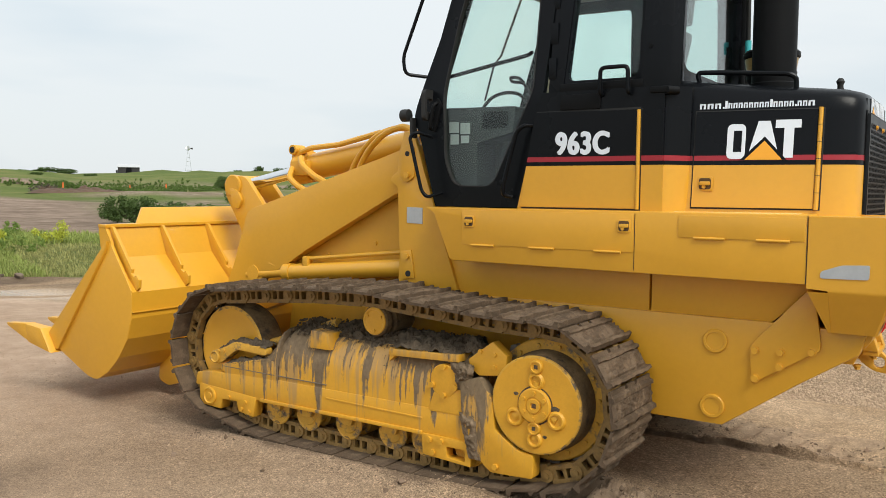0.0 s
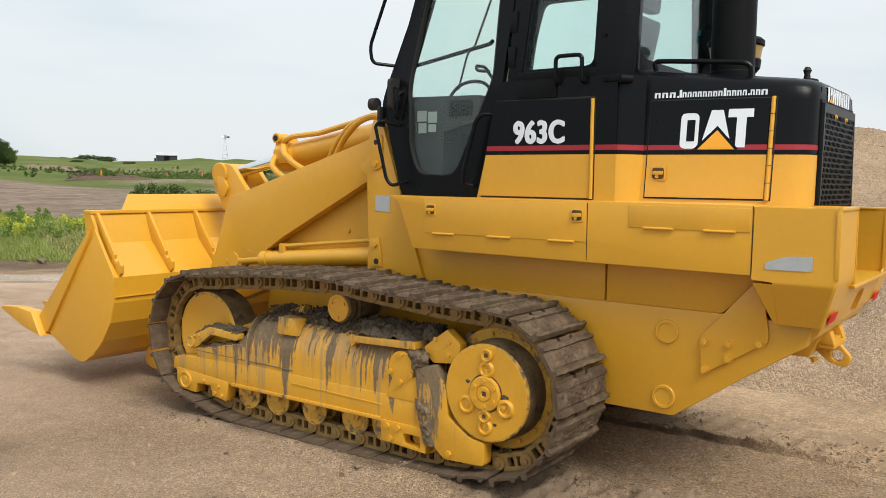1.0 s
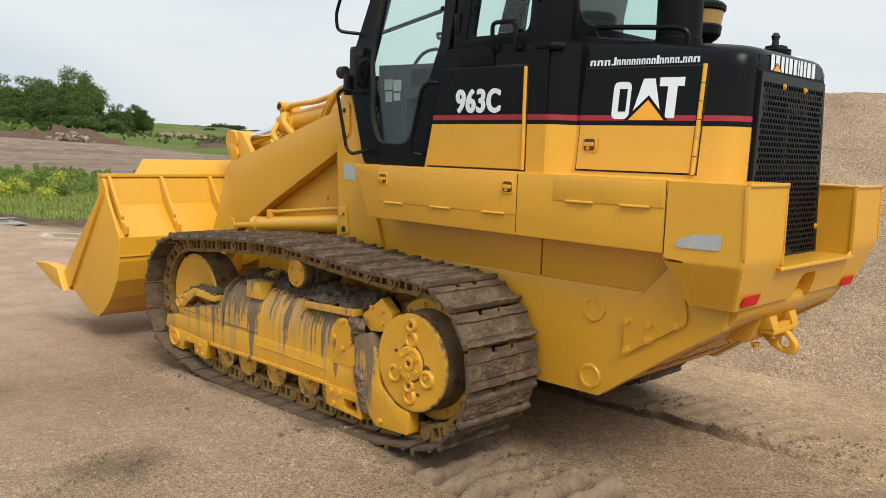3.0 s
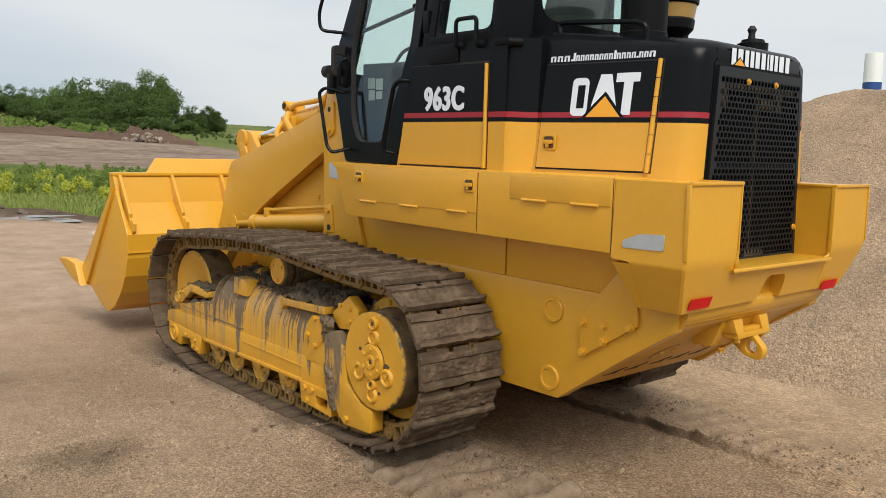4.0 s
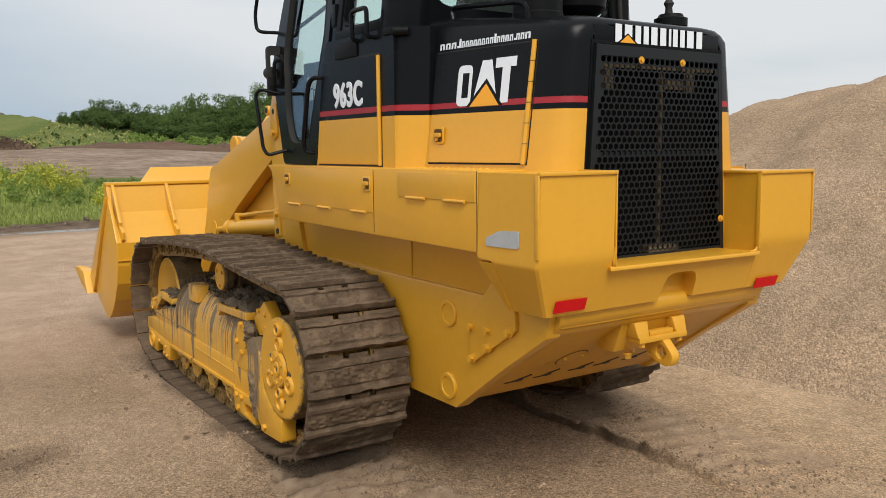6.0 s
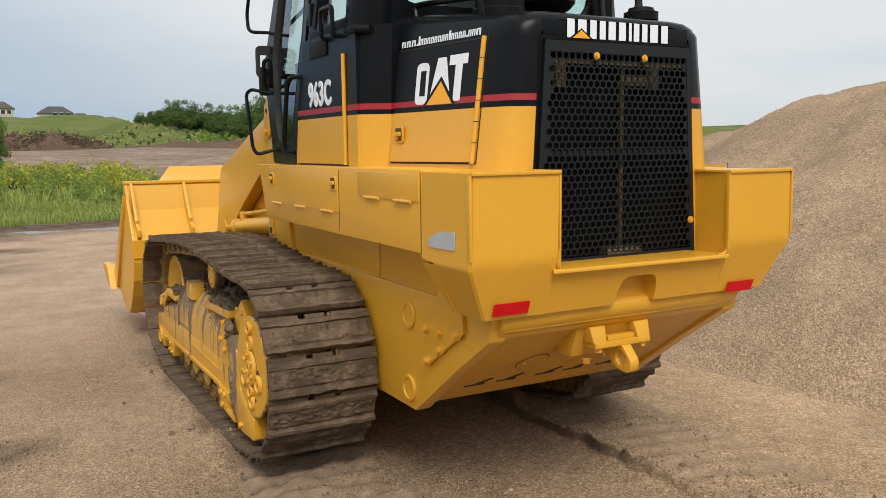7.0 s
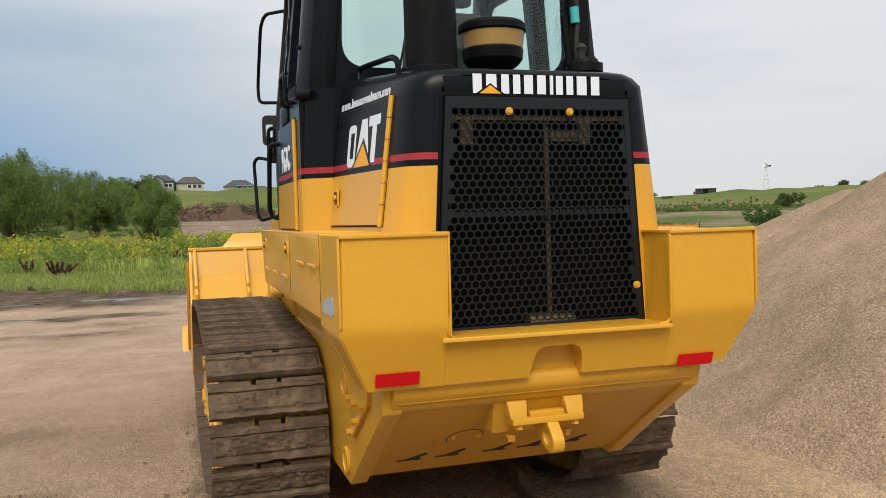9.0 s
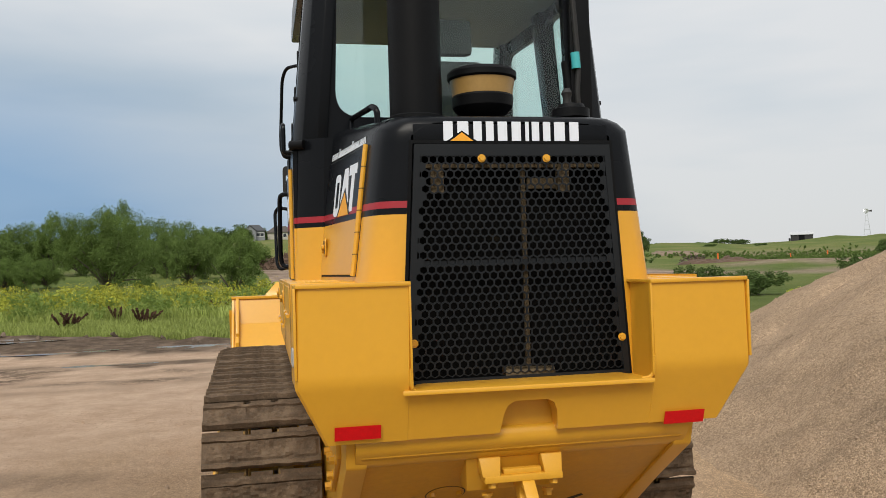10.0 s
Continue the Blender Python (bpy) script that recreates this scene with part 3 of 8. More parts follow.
def grass_mask(x, y):
    r, b = np.hypot(x, y), bearing(x, y)
    inner = smooth(-0.25, 0.25, y - grass_edge(x) + 0.3 * value_noise(x, y, 1.3, 15)) * (1 - smooth(12, 14, x - 0.5 * y))
    wob = 6 * value_noise(x, y, 0.05, 16)
    lot_in = np.interp(b, (-16, -3, 0, 6, 12, 18, 22, 29, 34, 40), (300, 300, 61, 59, 52, 42, 34, 29, 27, 25))
    lot_out = np.interp(b, (-16, -3, 0, 6, 20, 25, 29, 34, 40), (300, 300, 117, 117, 118, 105, 92, 78, 66))
    lot = smooth(lot_in - 2, lot_in + 2, r + wob * 0.6) * (1 - smooth(lot_out - 3, lot_out + 3, r + wob * 0.4)) * (b > -4) * (1 - smooth(30, 34, b))
    strip = smooth(140, 150, r + wob) * (1 - smooth(215, 235, r + wob)) * smooth(27, 30, b) * (1 - smooth(52, 60, b)) * (0.5 + 0.9 * value_noise(x, y, 0.03, 17))
    worn = smooth(70, 84, r + wob) * (1 - smooth(128, 150, r + wob)) * smooth(29, 33, b) * (1 - smooth(50, 58, b)) * smooth(-0.15, 0.25, value_noise(x * 0.35, y, 0.10, 65) + 0.6 * value_noise(x * 0.5, y, 0.33, 66))
    far = smooth(28, 34, r + wob)
    g = np.maximum(inner, far * ((b < -50) | (b > 62) | (y > 19)))
    return np.clip(g * (1 - lot) * (1 - 0.85 * worn) - np.clip(strip, 0, 1), 0, 1)


def sand_mask(x, y):
    """A crust of washed-out sand over the gravel, ahead of the machine and towards the grass."""
    w = 1.6 * value_noise(x, y, 0.35, 63) + 0.8 * value_noise(x, y, 1.3, 64)
    return 0.80 * smooth(-0.6, 5.4, y + w - 0.4 * x) * (1 - smooth(2.5, 4.5, x + w)) * (1 - smooth(24, 30, np.hypot(x, y)))


def spill_mask(x, y):
    """Dry, paler gravel spilled from the heap."""
    w = 0.35 * value_noise(x, y, 0.8, 71) + 0.2 * value_noise(x, y, 2.7, 72)
    return smooth(0.45, 1.15, x + w) * (1 - smooth(1.5, 4.0, y)) * smooth(-9, -5, y)


def ground_material():
    m = bpy.data.materials.new("gravel_mud_and_grass_ground")
    m.use_nodes = True
    n, l = m.node_tree.nodes, m.node_tree.links
    b = n["Principled BSDF"]
    geo = n.new("ShaderNodeNewGeometry")

    def tex(scale, detail=5.0, rough=0.65):
        t = n.new("ShaderNodeTexNoise")
        t.inputs["Scale"].default_value, t.inputs["Detail"].default_value, t.inputs["Roughness"].default_value = scale, detail, rough
        l.new(geo.outputs["Position"], t.inputs["Vector"])
        return t.outputs["Fac"]

    def ramp(fac, *stops):
        r = n.new("ShaderNodeValToRGB")
        r.color_ramp.elements[0].position, r.color_ramp.elements[1].position = stops[0][0], stops[-1][0]
        r.color_ramp.elements[0].color, r.color_ramp.elements[1].color = (*stops[0][1], 1), (*stops[-1][1], 1)
        for p, c in stops[1:-1]:
            r.color_ramp.elements.new(p).color = (*c, 1)
        l.new(fac, r.inputs["Fac"])
        return r.outputs["Color"]

    def mix(f, a, c, blend="MIX"):
        q = n.new("ShaderNodeMixRGB")
        q.blend_type = blend
        for s, v in (("Fac", f), ("Color1", a), ("Color2", c)):
            if hasattr(v, "is_linked"):
                l.new(v, q.inputs[s])
            else:
                q.inputs[s].default_value = v if isinstance(v, float) else (*v, 1)
        return q.outputs["Color"]

    def attr(name):
        a = n.new("ShaderNodeAttribute")
        a.attribute_name = name
        return a.outputs["Fac"]

    vor = n.new("ShaderNodeTexVoronoi")
    vor.inputs["Scale"].default_value = 150
    l.new(geo.outputs["Position"], vor.inputs["Vector"])
    base = ramp(tex(0.55, 5), (0.30, (0.272, 0.194, 0.128)), (0.5, (0.362, 0.266, 0.180)), (0.70, (0.445, 0.335, 0.236)))
    grains = mix(0.90, base, mix(1.0, base, ramp(vor.outputs["Color"], (0.0, (0.34, 0.32, 0.30)), (0.5, (0.98, 0.95, 0.91)), (1.0, (1.9, 1.86, 1.78))), "MULTIPLY"))
    vor2 = n.new("ShaderNodeTexVoronoi")
    vor2.inputs["Scale"].default_value = 62
    l.new(geo.outputs["Position"], vor2.inputs["Vector"])
    grains = mix(0.5, grains, mix(1.0, grains, ramp(vor2.outputs["Color"], (0.1, (0.60, 0.58, 0.56)), (0.5, (1.0, 1.0, 1.0)), (0.9, (1.45, 1.42, 1.38))), "MULTIPLY"))
    gravel = mix(0.42, grains, mix(1.0, grains, ramp(tex(9.0, 6, 0.75), (0.3, (0.62, 0.60, 0.58)), (0.7, (1.35, 1.35, 1.32))), "MULTIPLY"))
    mud = ramp(tex(2.6, 6), (0.3, (0.070, 0.050, 0.036)), (0.55, (0.150, 0.109, 0.079)), (0.8, (0.26, 0.193, 0.145)))
    lot = ramp(tex(0.16, 6), (0.3, (0.165, 0.120, 0.090)), (0.7, (0.320, 0.245, 0.190)))
    lot = mix(0.7, lot, mix(1.0, lot, ramp(tex(0.9, 6, 0.7), (0.35, (0.50, 0.48, 0.46)), (0.62, (1.25, 1.25, 1.25))), "MULTIPLY"))
    grass = mix(0.5, ramp(tex(0.05, 6), (0.32, (0.066, 0.098, 0.026)), (0.5, (0.135, 0.158, 0.048)), (0.68, (0.235, 0.205, 0.085))), ramp(tex(1.1, 6, 0.75), (0.25, (0.036, 0.062, 0.014)), (0.75, (0.130, 0.165, 0.045))))
    far = attr("lot")
    bare = mix(far, gravel, lot)
    # colour of damp earth, and of the shade painted in grooves and lip
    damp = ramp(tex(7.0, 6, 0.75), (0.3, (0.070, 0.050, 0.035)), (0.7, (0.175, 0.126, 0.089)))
    silt = ramp(tex(14.0, 6, 0.7), (0.3, (0.270, 0.190, 0.128)), (0.7, (0.455, 0.338, 0.242)))
    bare = mix(attr("silt"), bare, silt)
    sand = ramp(tex(1.6, 7, 0.8), (0.3, (0.395, 0.272, 0.190)), (0.7, (0.660, 0.488, 0.365)))
    bare = mix(attr("sand"), bare, sand)
    bare = mix(attr("rut_shade"), bare, damp)
    torn = mix(1.0, attr("old"), ramp(tex(3.2, 6, 0.8), (0.40, (0.0, 0.0, 0.0)), (0.52, (1.0, 1.0, 1.0))), "MULTIPLY")
    bare = mix(torn, bare, damp)
    bare = mix(attr("spill"), bare, mix(1.0, bare, ramp(tex(1.3, 5, 0.7), (0.3, (1.14, 1.13, 1.11)), (0.7, (1.46, 1.44, 1.40))), "MULTIPLY"))
    col = mix(attr("mud"), bare, mud)
    col = mix(attr("grass"), col, grass)
    l.new(col, b.inputs["Base Color"])
    wet = n.new("ShaderNodeMath")
    wet.operation = "MULTIPLY_ADD"
    l.new(attr("puddle"), wet.inputs[0])
    wet.inputs[1].default_value, wet.inputs[2].default_value = -0.84, 0.93
    l.new(wet.outputs[0], b.inputs["Roughness"])
    gl = n.new("ShaderNodeMath")
    gl.operation = "MULTIPLY_ADD"
    l.new(attr("puddle"), gl.inputs[0])
    gl.inputs[1].default_value, gl.inputs[2].default_value = 0.4, 0.06
    l.new(gl.outputs[0], b.inputs["Specular IOR Level"])
    h = n.new("ShaderNodeMath")
    h.operation = "MULTIPLY_ADD"
    l.new(vor.outputs["Distance"], h.inputs[0])
    h.inputs[1].default_value = -0.9
    l.new(tex(60.0, 6, 0.8), h.inputs[2])
    bp = n.new("ShaderNodeBump")
    bp.inputs["Distance"].default_value = 0.012
    l.new(h.outputs[0], bp.inputs["Height"])
    dry = n.new("ShaderNodeMath")
    dry.operation = "SUBTRACT"
    dry.inputs[0].default_value = 1.0
    l.new(attr("puddle"), dry.inputs[1])
    l.new(dry.outputs[0], bp.inputs["Strength"])
    l.new(bp.outputs["Normal"], b.inputs["Normal"])
    return m


def spread(lo, hi, dense_lo, dense_hi, fine, mid_lo, mid_hi, mid):
    v = list(np.arange(dense_lo, dense_hi, fine))
    a = list(np.arange(dense_hi, mid_hi, mid))
    c = list(np.arange(dense_lo - mid, mid_lo, -mid))[::-1]
    up, step = [mid_hi], mid
    while up[-1] < hi:
        step *= 1.09
        up.append(up[-1] + step)
    dn, step = [mid_lo - mid], mid
    while dn[-1] > lo:
        step *= 1.09
        dn.append(dn[-1] - step)
    return np.array(dn[::-1] + c + v + a + up)


def sheet(name, xs, ys, zf, mat, attrs=(), keep=None):
    """A height field over a grid of xs and ys."""
    X, Y = np.meshgrid(xs, ys)
    Z = zf(X, Y)
    co = np.stack([X.ravel(), Y.ravel(), Z.ravel()], 1)
    nx, ny = len(xs), len(ys)
    i = np.arange(nx * ny).reshape(ny, nx)
    q = np.stack([i[:-1, :-1].ravel(), i[:-1, 1:].ravel(), i[1:, 1:].ravel(), i[1:, :-1].ravel()], 1)
    if keep is not None:
        ok = keep(X, Y, Z).ravel()
        q = q[ok[q].any(axis=1)]
    me = bpy.data.meshes.new(name)
    me.from_pydata(co, [], q.tolist())
    me.materials.append(mat)
    for an, f in attrs:
        a = me.attributes.new(an, "FLOAT", "POINT")
        a.data.foreach_set("value", np.asarray(f(X, Y), float).ravel().astype(np.float32))
    me.polygons.foreach_set("use_smooth", np.ones(len(me.polygons), bool))
    me.update()
    return new(name, me)


def puddle_mask(x, y):
    e = grass_edge(x)
    v = value_noise(x * 0.28 + 3.1, y, 0.62, 18) + 0.5 * value_noise(x * 0.4, y, 1.7, 19)
    return smooth(0.52, 0.66, v) * smooth(-7.0, -4.5, y - e) * (1 - smooth(-0.9, -0.4, y - e)) * (1 - smooth(2, 6, x))


GX = np.unique(np.round(np.concatenate([spread(-900, 900, -1.5, 1.7, 0.023, -9, 9, 0.17), np.arange(0.47, 0.70, 0.006)]), 4))
GY = spread(-300, 1100, -3.2, 0.5, 0.020, -7, 24, 0.15)
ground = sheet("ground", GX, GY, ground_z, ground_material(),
               (("grass", grass_mask), ("mud", mud_mask), ("puddle", puddle_mask), ("rut_shade", rut_shade_mask), ("silt", silt_mask), ("old", old_ruts), ("sand", sand_mask), ("spill", spill_mask), ("lot", lambda x, y: smooth(26, 34, np.hypot(x, y)))))
tagged(ground, "brown gravel yard with muddy ruts and green grass beyond", "ground", kind="structure")


# ---- gravel heap ----
def heap_z(x, y):
    x, y = np.asarray(x, float), np.asarray(y, float)
    ry = np.clip(y, -7.5, 5.2)
    d = np.hypot(x - 8.356 - 0.042 * ry, y - ry)
    top = np.interp(ry, (-7.5, -3, -0.8, 0.6, 2.0, 3.6, 5.2), (2.34, 2.42, 2.52, 2.82, 2.80, 2.62, 2.15))
    h = top - 0.597 * (np.sqrt(d * d + 1.43) - 1.197)
    h = h + 0.045 * value_noise(x * 0.25, y, 1.5, 25) + 0.022 * value_noise(x * 0.3, y, 4.0, 26) + 0.06 * value_noise(x, y, 0.8, 21) + 0.035 * value_noise(x, y, 2.1, 22) + 0.014 * value_noise(x, y, 6.0, 23) + 0.008 * value_noise(x, y, 15.0, 24)
    return h - 0.22


def gravel_material(name, base):
    """Crushed stone: grains of two sizes in different tones, over broad damp and dry patches."""
    m = material(name, base, 0.92, var=0.42, scale=1.3, fine=22, spec=0.08, local=False)
    n, l = m.node_tree.nodes, m.node_tree.links
    b = n["Principled BSDF"]
    geo = n.new("ShaderNodeNewGeometry")
    col = b.inputs["Base Color"].links[0].from_socket
    cells = []
    for scale, lo, hi in ((110, 0.60, 1.38), (52, 0.78, 1.22)):
        v = n.new("ShaderNodeTexVoronoi")
        v.inputs["Scale"].default_value = scale
        l.new(geo.outputs["Position"], v.inputs["Vector"])
        r = n.new("ShaderNodeValToRGB")
        r.color_ramp.elements[0].color, r.color_ramp.elements[1].color = (lo, lo * 0.98, lo * 0.95, 1), (hi, hi, hi * 0.98, 1)
        r.color_ramp.elements[0].position, r.color_ramp.elements[1].position = 0.12, 0.92
        l.new(v.outputs["Color"], r.inputs["Fac"])
        mx = n.new("ShaderNodeMixRGB")
        mx.blend_type = "MULTIPLY"
        mx.inputs["Fac"].default_value = 0.9
        l.new(col, mx.inputs["Color1"])
        l.new(r.outputs["Color"], mx.inputs["Color2"])
        col = mx.outputs["Color"]
        cells.append(v.outputs["Distance"])
    l.new(col, b.inputs["Base Color"])
    add = n.new("ShaderNodeMath")
    add.operation = "MULTIPLY_ADD"
    l.new(cells[1], add.inputs[0])
    add.inputs[1].default_value = 2.0
    l.new(cells[0], add.inputs[2])
    bp = n.new("ShaderNodeBump")
    bp.inputs["Distance"].default_value = -0.006
    l.new(add.outputs[0], bp.inputs["Height"])
    l.new(bp.outputs["Normal"], b.inputs["Normal"])
    return m


HEAP_MAT = gravel_material("crushed_gravel", (0.350, 0.256, 0.178))
heap = sheet("gravel_bank", np.arange(1.6, 15.5, 0.07), np.arange(-13.5, 11.0, 0.07), heap_z, HEAP_MAT, keep=lambda x, y, z: z > ground_z(x, y) - 0.06)
tagged(heap, "large heap of loose tan crushed gravel beside the machine", "gravel bank")


def stones(name, count, place, size, mat, seed, label):
    """Loose stones as one mesh: squashed octahedra with random turns."""
    rng = np.random.default_rng(seed)
    p = place(rng, count)
    k = len(p)
    s = size(rng, k)
    base = np.array([(1, 0, 0), (-1, 0, 0), (0, 1, 0), (0, -1, 0), (0, 0, 1), (0, 0, -1)], float)
    a = rng.uniform(0, 6.28, k)
    sc = rng.uniform(0.55, 1.2, (k, 1, 3)) * s[:, None, None]
    v = base[None] * sc + rng.normal(0, 0.14, (k, 6, 3)) * s[:, None, None]
    c, sn = np.cos(a)[:, None], np.sin(a)[:, None]
    v = np.stack([v[..., 0] * c - v[..., 1] * sn, v[..., 0] * sn + v[..., 1] * c, v[..., 2]], -1)
    v = (v + p[:, None, :]).reshape(-1, 3)
    f = np.array([(0, 2, 4), (2, 1, 4), (1, 3, 4), (3, 0, 4), (2, 0, 5), (1, 2, 5), (3, 1, 5), (0, 3, 5)])
    f = (f[None] + 6 * np.arange(k)[:, None, None]).reshape(-1, 3)
    me = bpy.data.meshes.new(name)
    me.from_pydata(v, [], f.tolist())
    me.materials.append(mat)
    ob = new(name, me)
    return tagged(ob, label, "stones", kind="stuff")


STONE_MAT = material("loose_stone", (0.375, 0.278, 0.195), 0.9, var=0.25, scale=30, fine=160, island=0.20, spec=0.1)
PEBBLE_MAT = material("yard_pebble", (0.40, 0.285, 0.195), 0.9, var=0.3, scale=30, fine=160, island=0.35, spec=0.1)


def on_heap(rng, count):
    x, y = rng.uniform(2.3, 8.6, count), rng.uniform(-5.0, 9.0, count)
    z = heap_z(x, y)
    ok = z > ground_z(x, y) - 0.01
    return np.stack([x, y, z], 1)[ok]


def on_yard(rng, count):
    x, y = rng.uniform(-4.8, 3.2, count), rng.uniform(-3.6, 6.5, count)
    ok = rng.uniform(0, 1, count) < 0.35 + 0.65 * (value_noise(x, y, 0.7, 31) > 0.0)
    return np.stack([x, y, ground_z(x, y) + 0.001], 1)[ok]


stones("loose_gravel", 76000, on_heap, lambda rng, k: rng.gamma(1.8, 0.0019, k) + 0.0030, STONE_MAT, 5, "loose tan stones strewn over the gravel heap")
stones("yard_pebbles", 80000, on_yard, lambda rng, k: rng.gamma(1.6, 0.0013, k) + 0.0020, PEBBLE_MAT, 6, "small tan pebbles strewn over the yard")


# ---- standing water ----
def water(cx, cy, wide, deep, seed, level):
    """A shallow pool: a flat sheet from which the rutted mud rises."""
    n_ = 60
    pts = []
    for k in range(n_):
        a = 2 * math.pi * k / n_
        w = 1 + 0.25 * float(value_noise(3 * math.cos(a), 3 * math.sin(a), 1.0, seed))
        pts.append((cx + wide * w * math.cos(a), cy + deep * w * math.sin(a)))
    z = float(np.mean([ground_z(cx + wide * u, cy + deep * v) for u in (-0.5, -0.25, 0, 0.25, 0.5) for v in (-0.4, 0, 0.4)])) + level
    bm = bmesh.new()
    bm.faces.new([bm.verts.new((x, y, z)) for x, y in pts])
    bm.normal_update()
    ob = part("water", bm, WATER)
    return tagged(ob, "shallow brown rainwater standing in muddy ruts", "puddle", kind="structure")


WATER = material("rain_water", (0.20, 0.165, 0.135), 0.16, var=0.1, scale=2, fine=8, spec=0.5)
for k, (cx, cy, wide, deep, level) in enumerate(((-0.9, 15.6, 2.6, 0.85, -0.004), (-3.9, 12.6, 1.2, 0.7, -0.006), (-7.6, 18.9, 1.6, 0.6, -0.004), (1.6, 15.1, 0.6, 0.5, 0.004), (-5.6, 15.2, 1.4, 0.5, -0.01), (-9.5, 13.5, 1.8, 0.6, -0.01))):
    water(cx, cy, wide, deep, 80 + k, level)


# crumbs of damp earth in the track prints and along the lip
CRUMB_MAT = material("damp_crumb", (0.165, 0.118, 0.082), 0.95, var=0.3, scale=40, fine=160, island=0.40, spec=0.08)


def in_prints(rng, count):
    k = rng.choice(5, count, p=(0.40, 0.22, 0.22, 0.07, 0.09))
    x = np.choose(k, [rng.uniform(-1.34, -0.60, count), rng.normal(0.59, 0.035, count), rng.uniform(0.60, 1.35, count), rng.normal(-1.32, 0.05, count), rng.normal(-2.42, 0.20, count)])
    y = np.choose(k, [rng.uniform(-1.5, 0.0, count), rng.uniform(-2.2, 0.4, count), rng.uniform(-2.0, 0.0, count), rng.uniform(-0.6, 2.7, count), rng.normal(0.92, 0.13, count)])
    ok = rng.uniform(0, 1, count) < np.clip(0.45 + 0.9 * value_noise(x, y, 3.0, 61), 0.05, 1)
    return np.stack([x, y, ground_z(x, y) + 0.002], 1)[ok]


stones("earth_crumbs", 4200, in_prints, lambda rng, k: rng.gamma(1.6, 0.0022, k) + 0.0022, CRUMB_MAT, 7, "crumbs of damp brown earth in the track prints")


# ---- the track loader ----
loader = thing("track_loader", "yellow and black crawler track loader, freshly painted, muddy tracks", "track loader")

# lower hull and its side plates
HULL = [(1.30, 0.46), (1.30, 1.04), (-0.20, 1.04), (-1.50, 0.99), (-1.50, 0.93), (-0.84, 0.475), (0.0, 0.46)]
part("hull", prism_x(HULL, -0.63, 0.63), BELLY, loader, "yellow belly plate", 0.012)
SIDE = [(1.30, 0.44), (1.30, 1.02), (-0.128, 1.018), (-1.044, 1.013), (-1.50, 1.0), (-1.47, 0.89), (-1.20, 0.71), (-0.83, 0.445), (-0.45, 0.445)]
hull_side, _ = both_sides("hull_side_plate", prism_x(SIDE, -0.678, -0.60), YELLOW, loader, bevel=0.010)
bm = prism_x([(0.95, 1.00), (0.95, 1.30), (-0.412, 1.30), (-0.412, 1.00)], -0.655, -0.56)
both_sides("side_panel", bm, YELLOW, loader, bevel=0.004)
bm = prism_x([(-0.424, 1.005), (-0.424, 1.30), (-1.28, 1.30), (-1.26, 1.18), (-1.05, 1.005)], -0.655, -0.56)
both_sides("side_panel", bm, YELLOW, loader, bevel=0.004)
# plain bosses and the bolted gusset
for y, z in ((-0.785, 0.89), (-0.778, 0.541)):
    bm = lathe((-0.67, y, z), (-0.75, y, z), ((0, 0.064), (0.016, 0.064), (0.021, 0.060), (0.021, 0.047), (0.015, 0.045), (0.015, 0.0)), 32)
    both_sides("boss", bm, YELLOW, loader)
gusset, gusset_r = both_sides("gusset_plate", prism_x([(-0.963, 0.875), (-0.979, 0.69), (-1.298, 0.895), (-1.300, 0.935), (-1.262, 1.19), (-1.235, 1.195), (-0.990, 0.915)], -0.698, -0.676), YELLOW, loader, bevel=0.005)
for y, z in ((-0.992, 0.865), (-1.115, 0.868), (-1.262, 0.885), (-1.112, 0.792), (-0.997, 0.722)):
    bm = rod((-0.696, y, z), (-0.722, y, z), 0.017, seg=6)
    rod((-0.694, y, z), (-0.702, y, z), 0.023, seg=16, bm=bm)
    c = mirrored(bm)
    part("bolt", bm, YELLOW, gusset)
    part("bolt", c, YELLOW, gusset_r)

# rounded beam, sloping belly and the slots below the counterweight
bm = prism_x(round_outline([(-1.30, 0.90), (-1.30, 1.02), (-1.515, 1.02), (-1.525, 0.965), (-1.455, 0.885)], 0.03), -0.645, 0.645)
part("rear_beam", bm, YELLOW, loader, bevel=0.006)
def on_belly(x, y, out=0.0):
    """A point of the sloping belly plate, out metres proud of it."""
    return (x, y - 0.567 * out, 0.475 + (-0.84 - y) * 0.6894 - 0.823 * out)


for x in (-0.43, -0.255, -0.035, 0.135, 0.335):
    pts = [(x - 0.075, -0.935), (x - 0.03, -0.938), (x - 0.005, -0.958), (x + 0.045, -0.988), (x + 0.058, -0.976), (x + 0.022, -0.948), (x + 0.040, -0.930), (x + 0.018, -0.920), (x - 0.005, -0.926), (x - 0.072, -0.924)]
    part("drain_slot", hexa([on_belly(px, py - 0.045, -0.003) for px, py in pts], [on_belly(px, py - 0.045, 0.002) for px, py in pts]), RUBBER, loader, "black slot cut in the belly plate")
ring = [(-0.25 + 0.078 * math.cos(a), -1.155 + 0.064 * math.sin(a)) for a in [k * math.pi / 14 for k in range(28)]]
cover = part("belly_cover", hexa([on_belly(px, py, -0.002) for px, py in ring], [on_belly(px, py, 0.003) for px, py in ring]), BELLY, loader, "round cover in the belly plate")
ring = [[on_belly(-0.25 + r_ * math.cos(a), -1.155 + 0.82 * r_ * math.sin(a), h_) for a in [k * math.pi / 14 for k in range(28)]] for r_, h_ in ((0.083, 0.001), (0.079, 0.0016))]
part("cover_gap", hexa(*ring), RUBBER, cover)
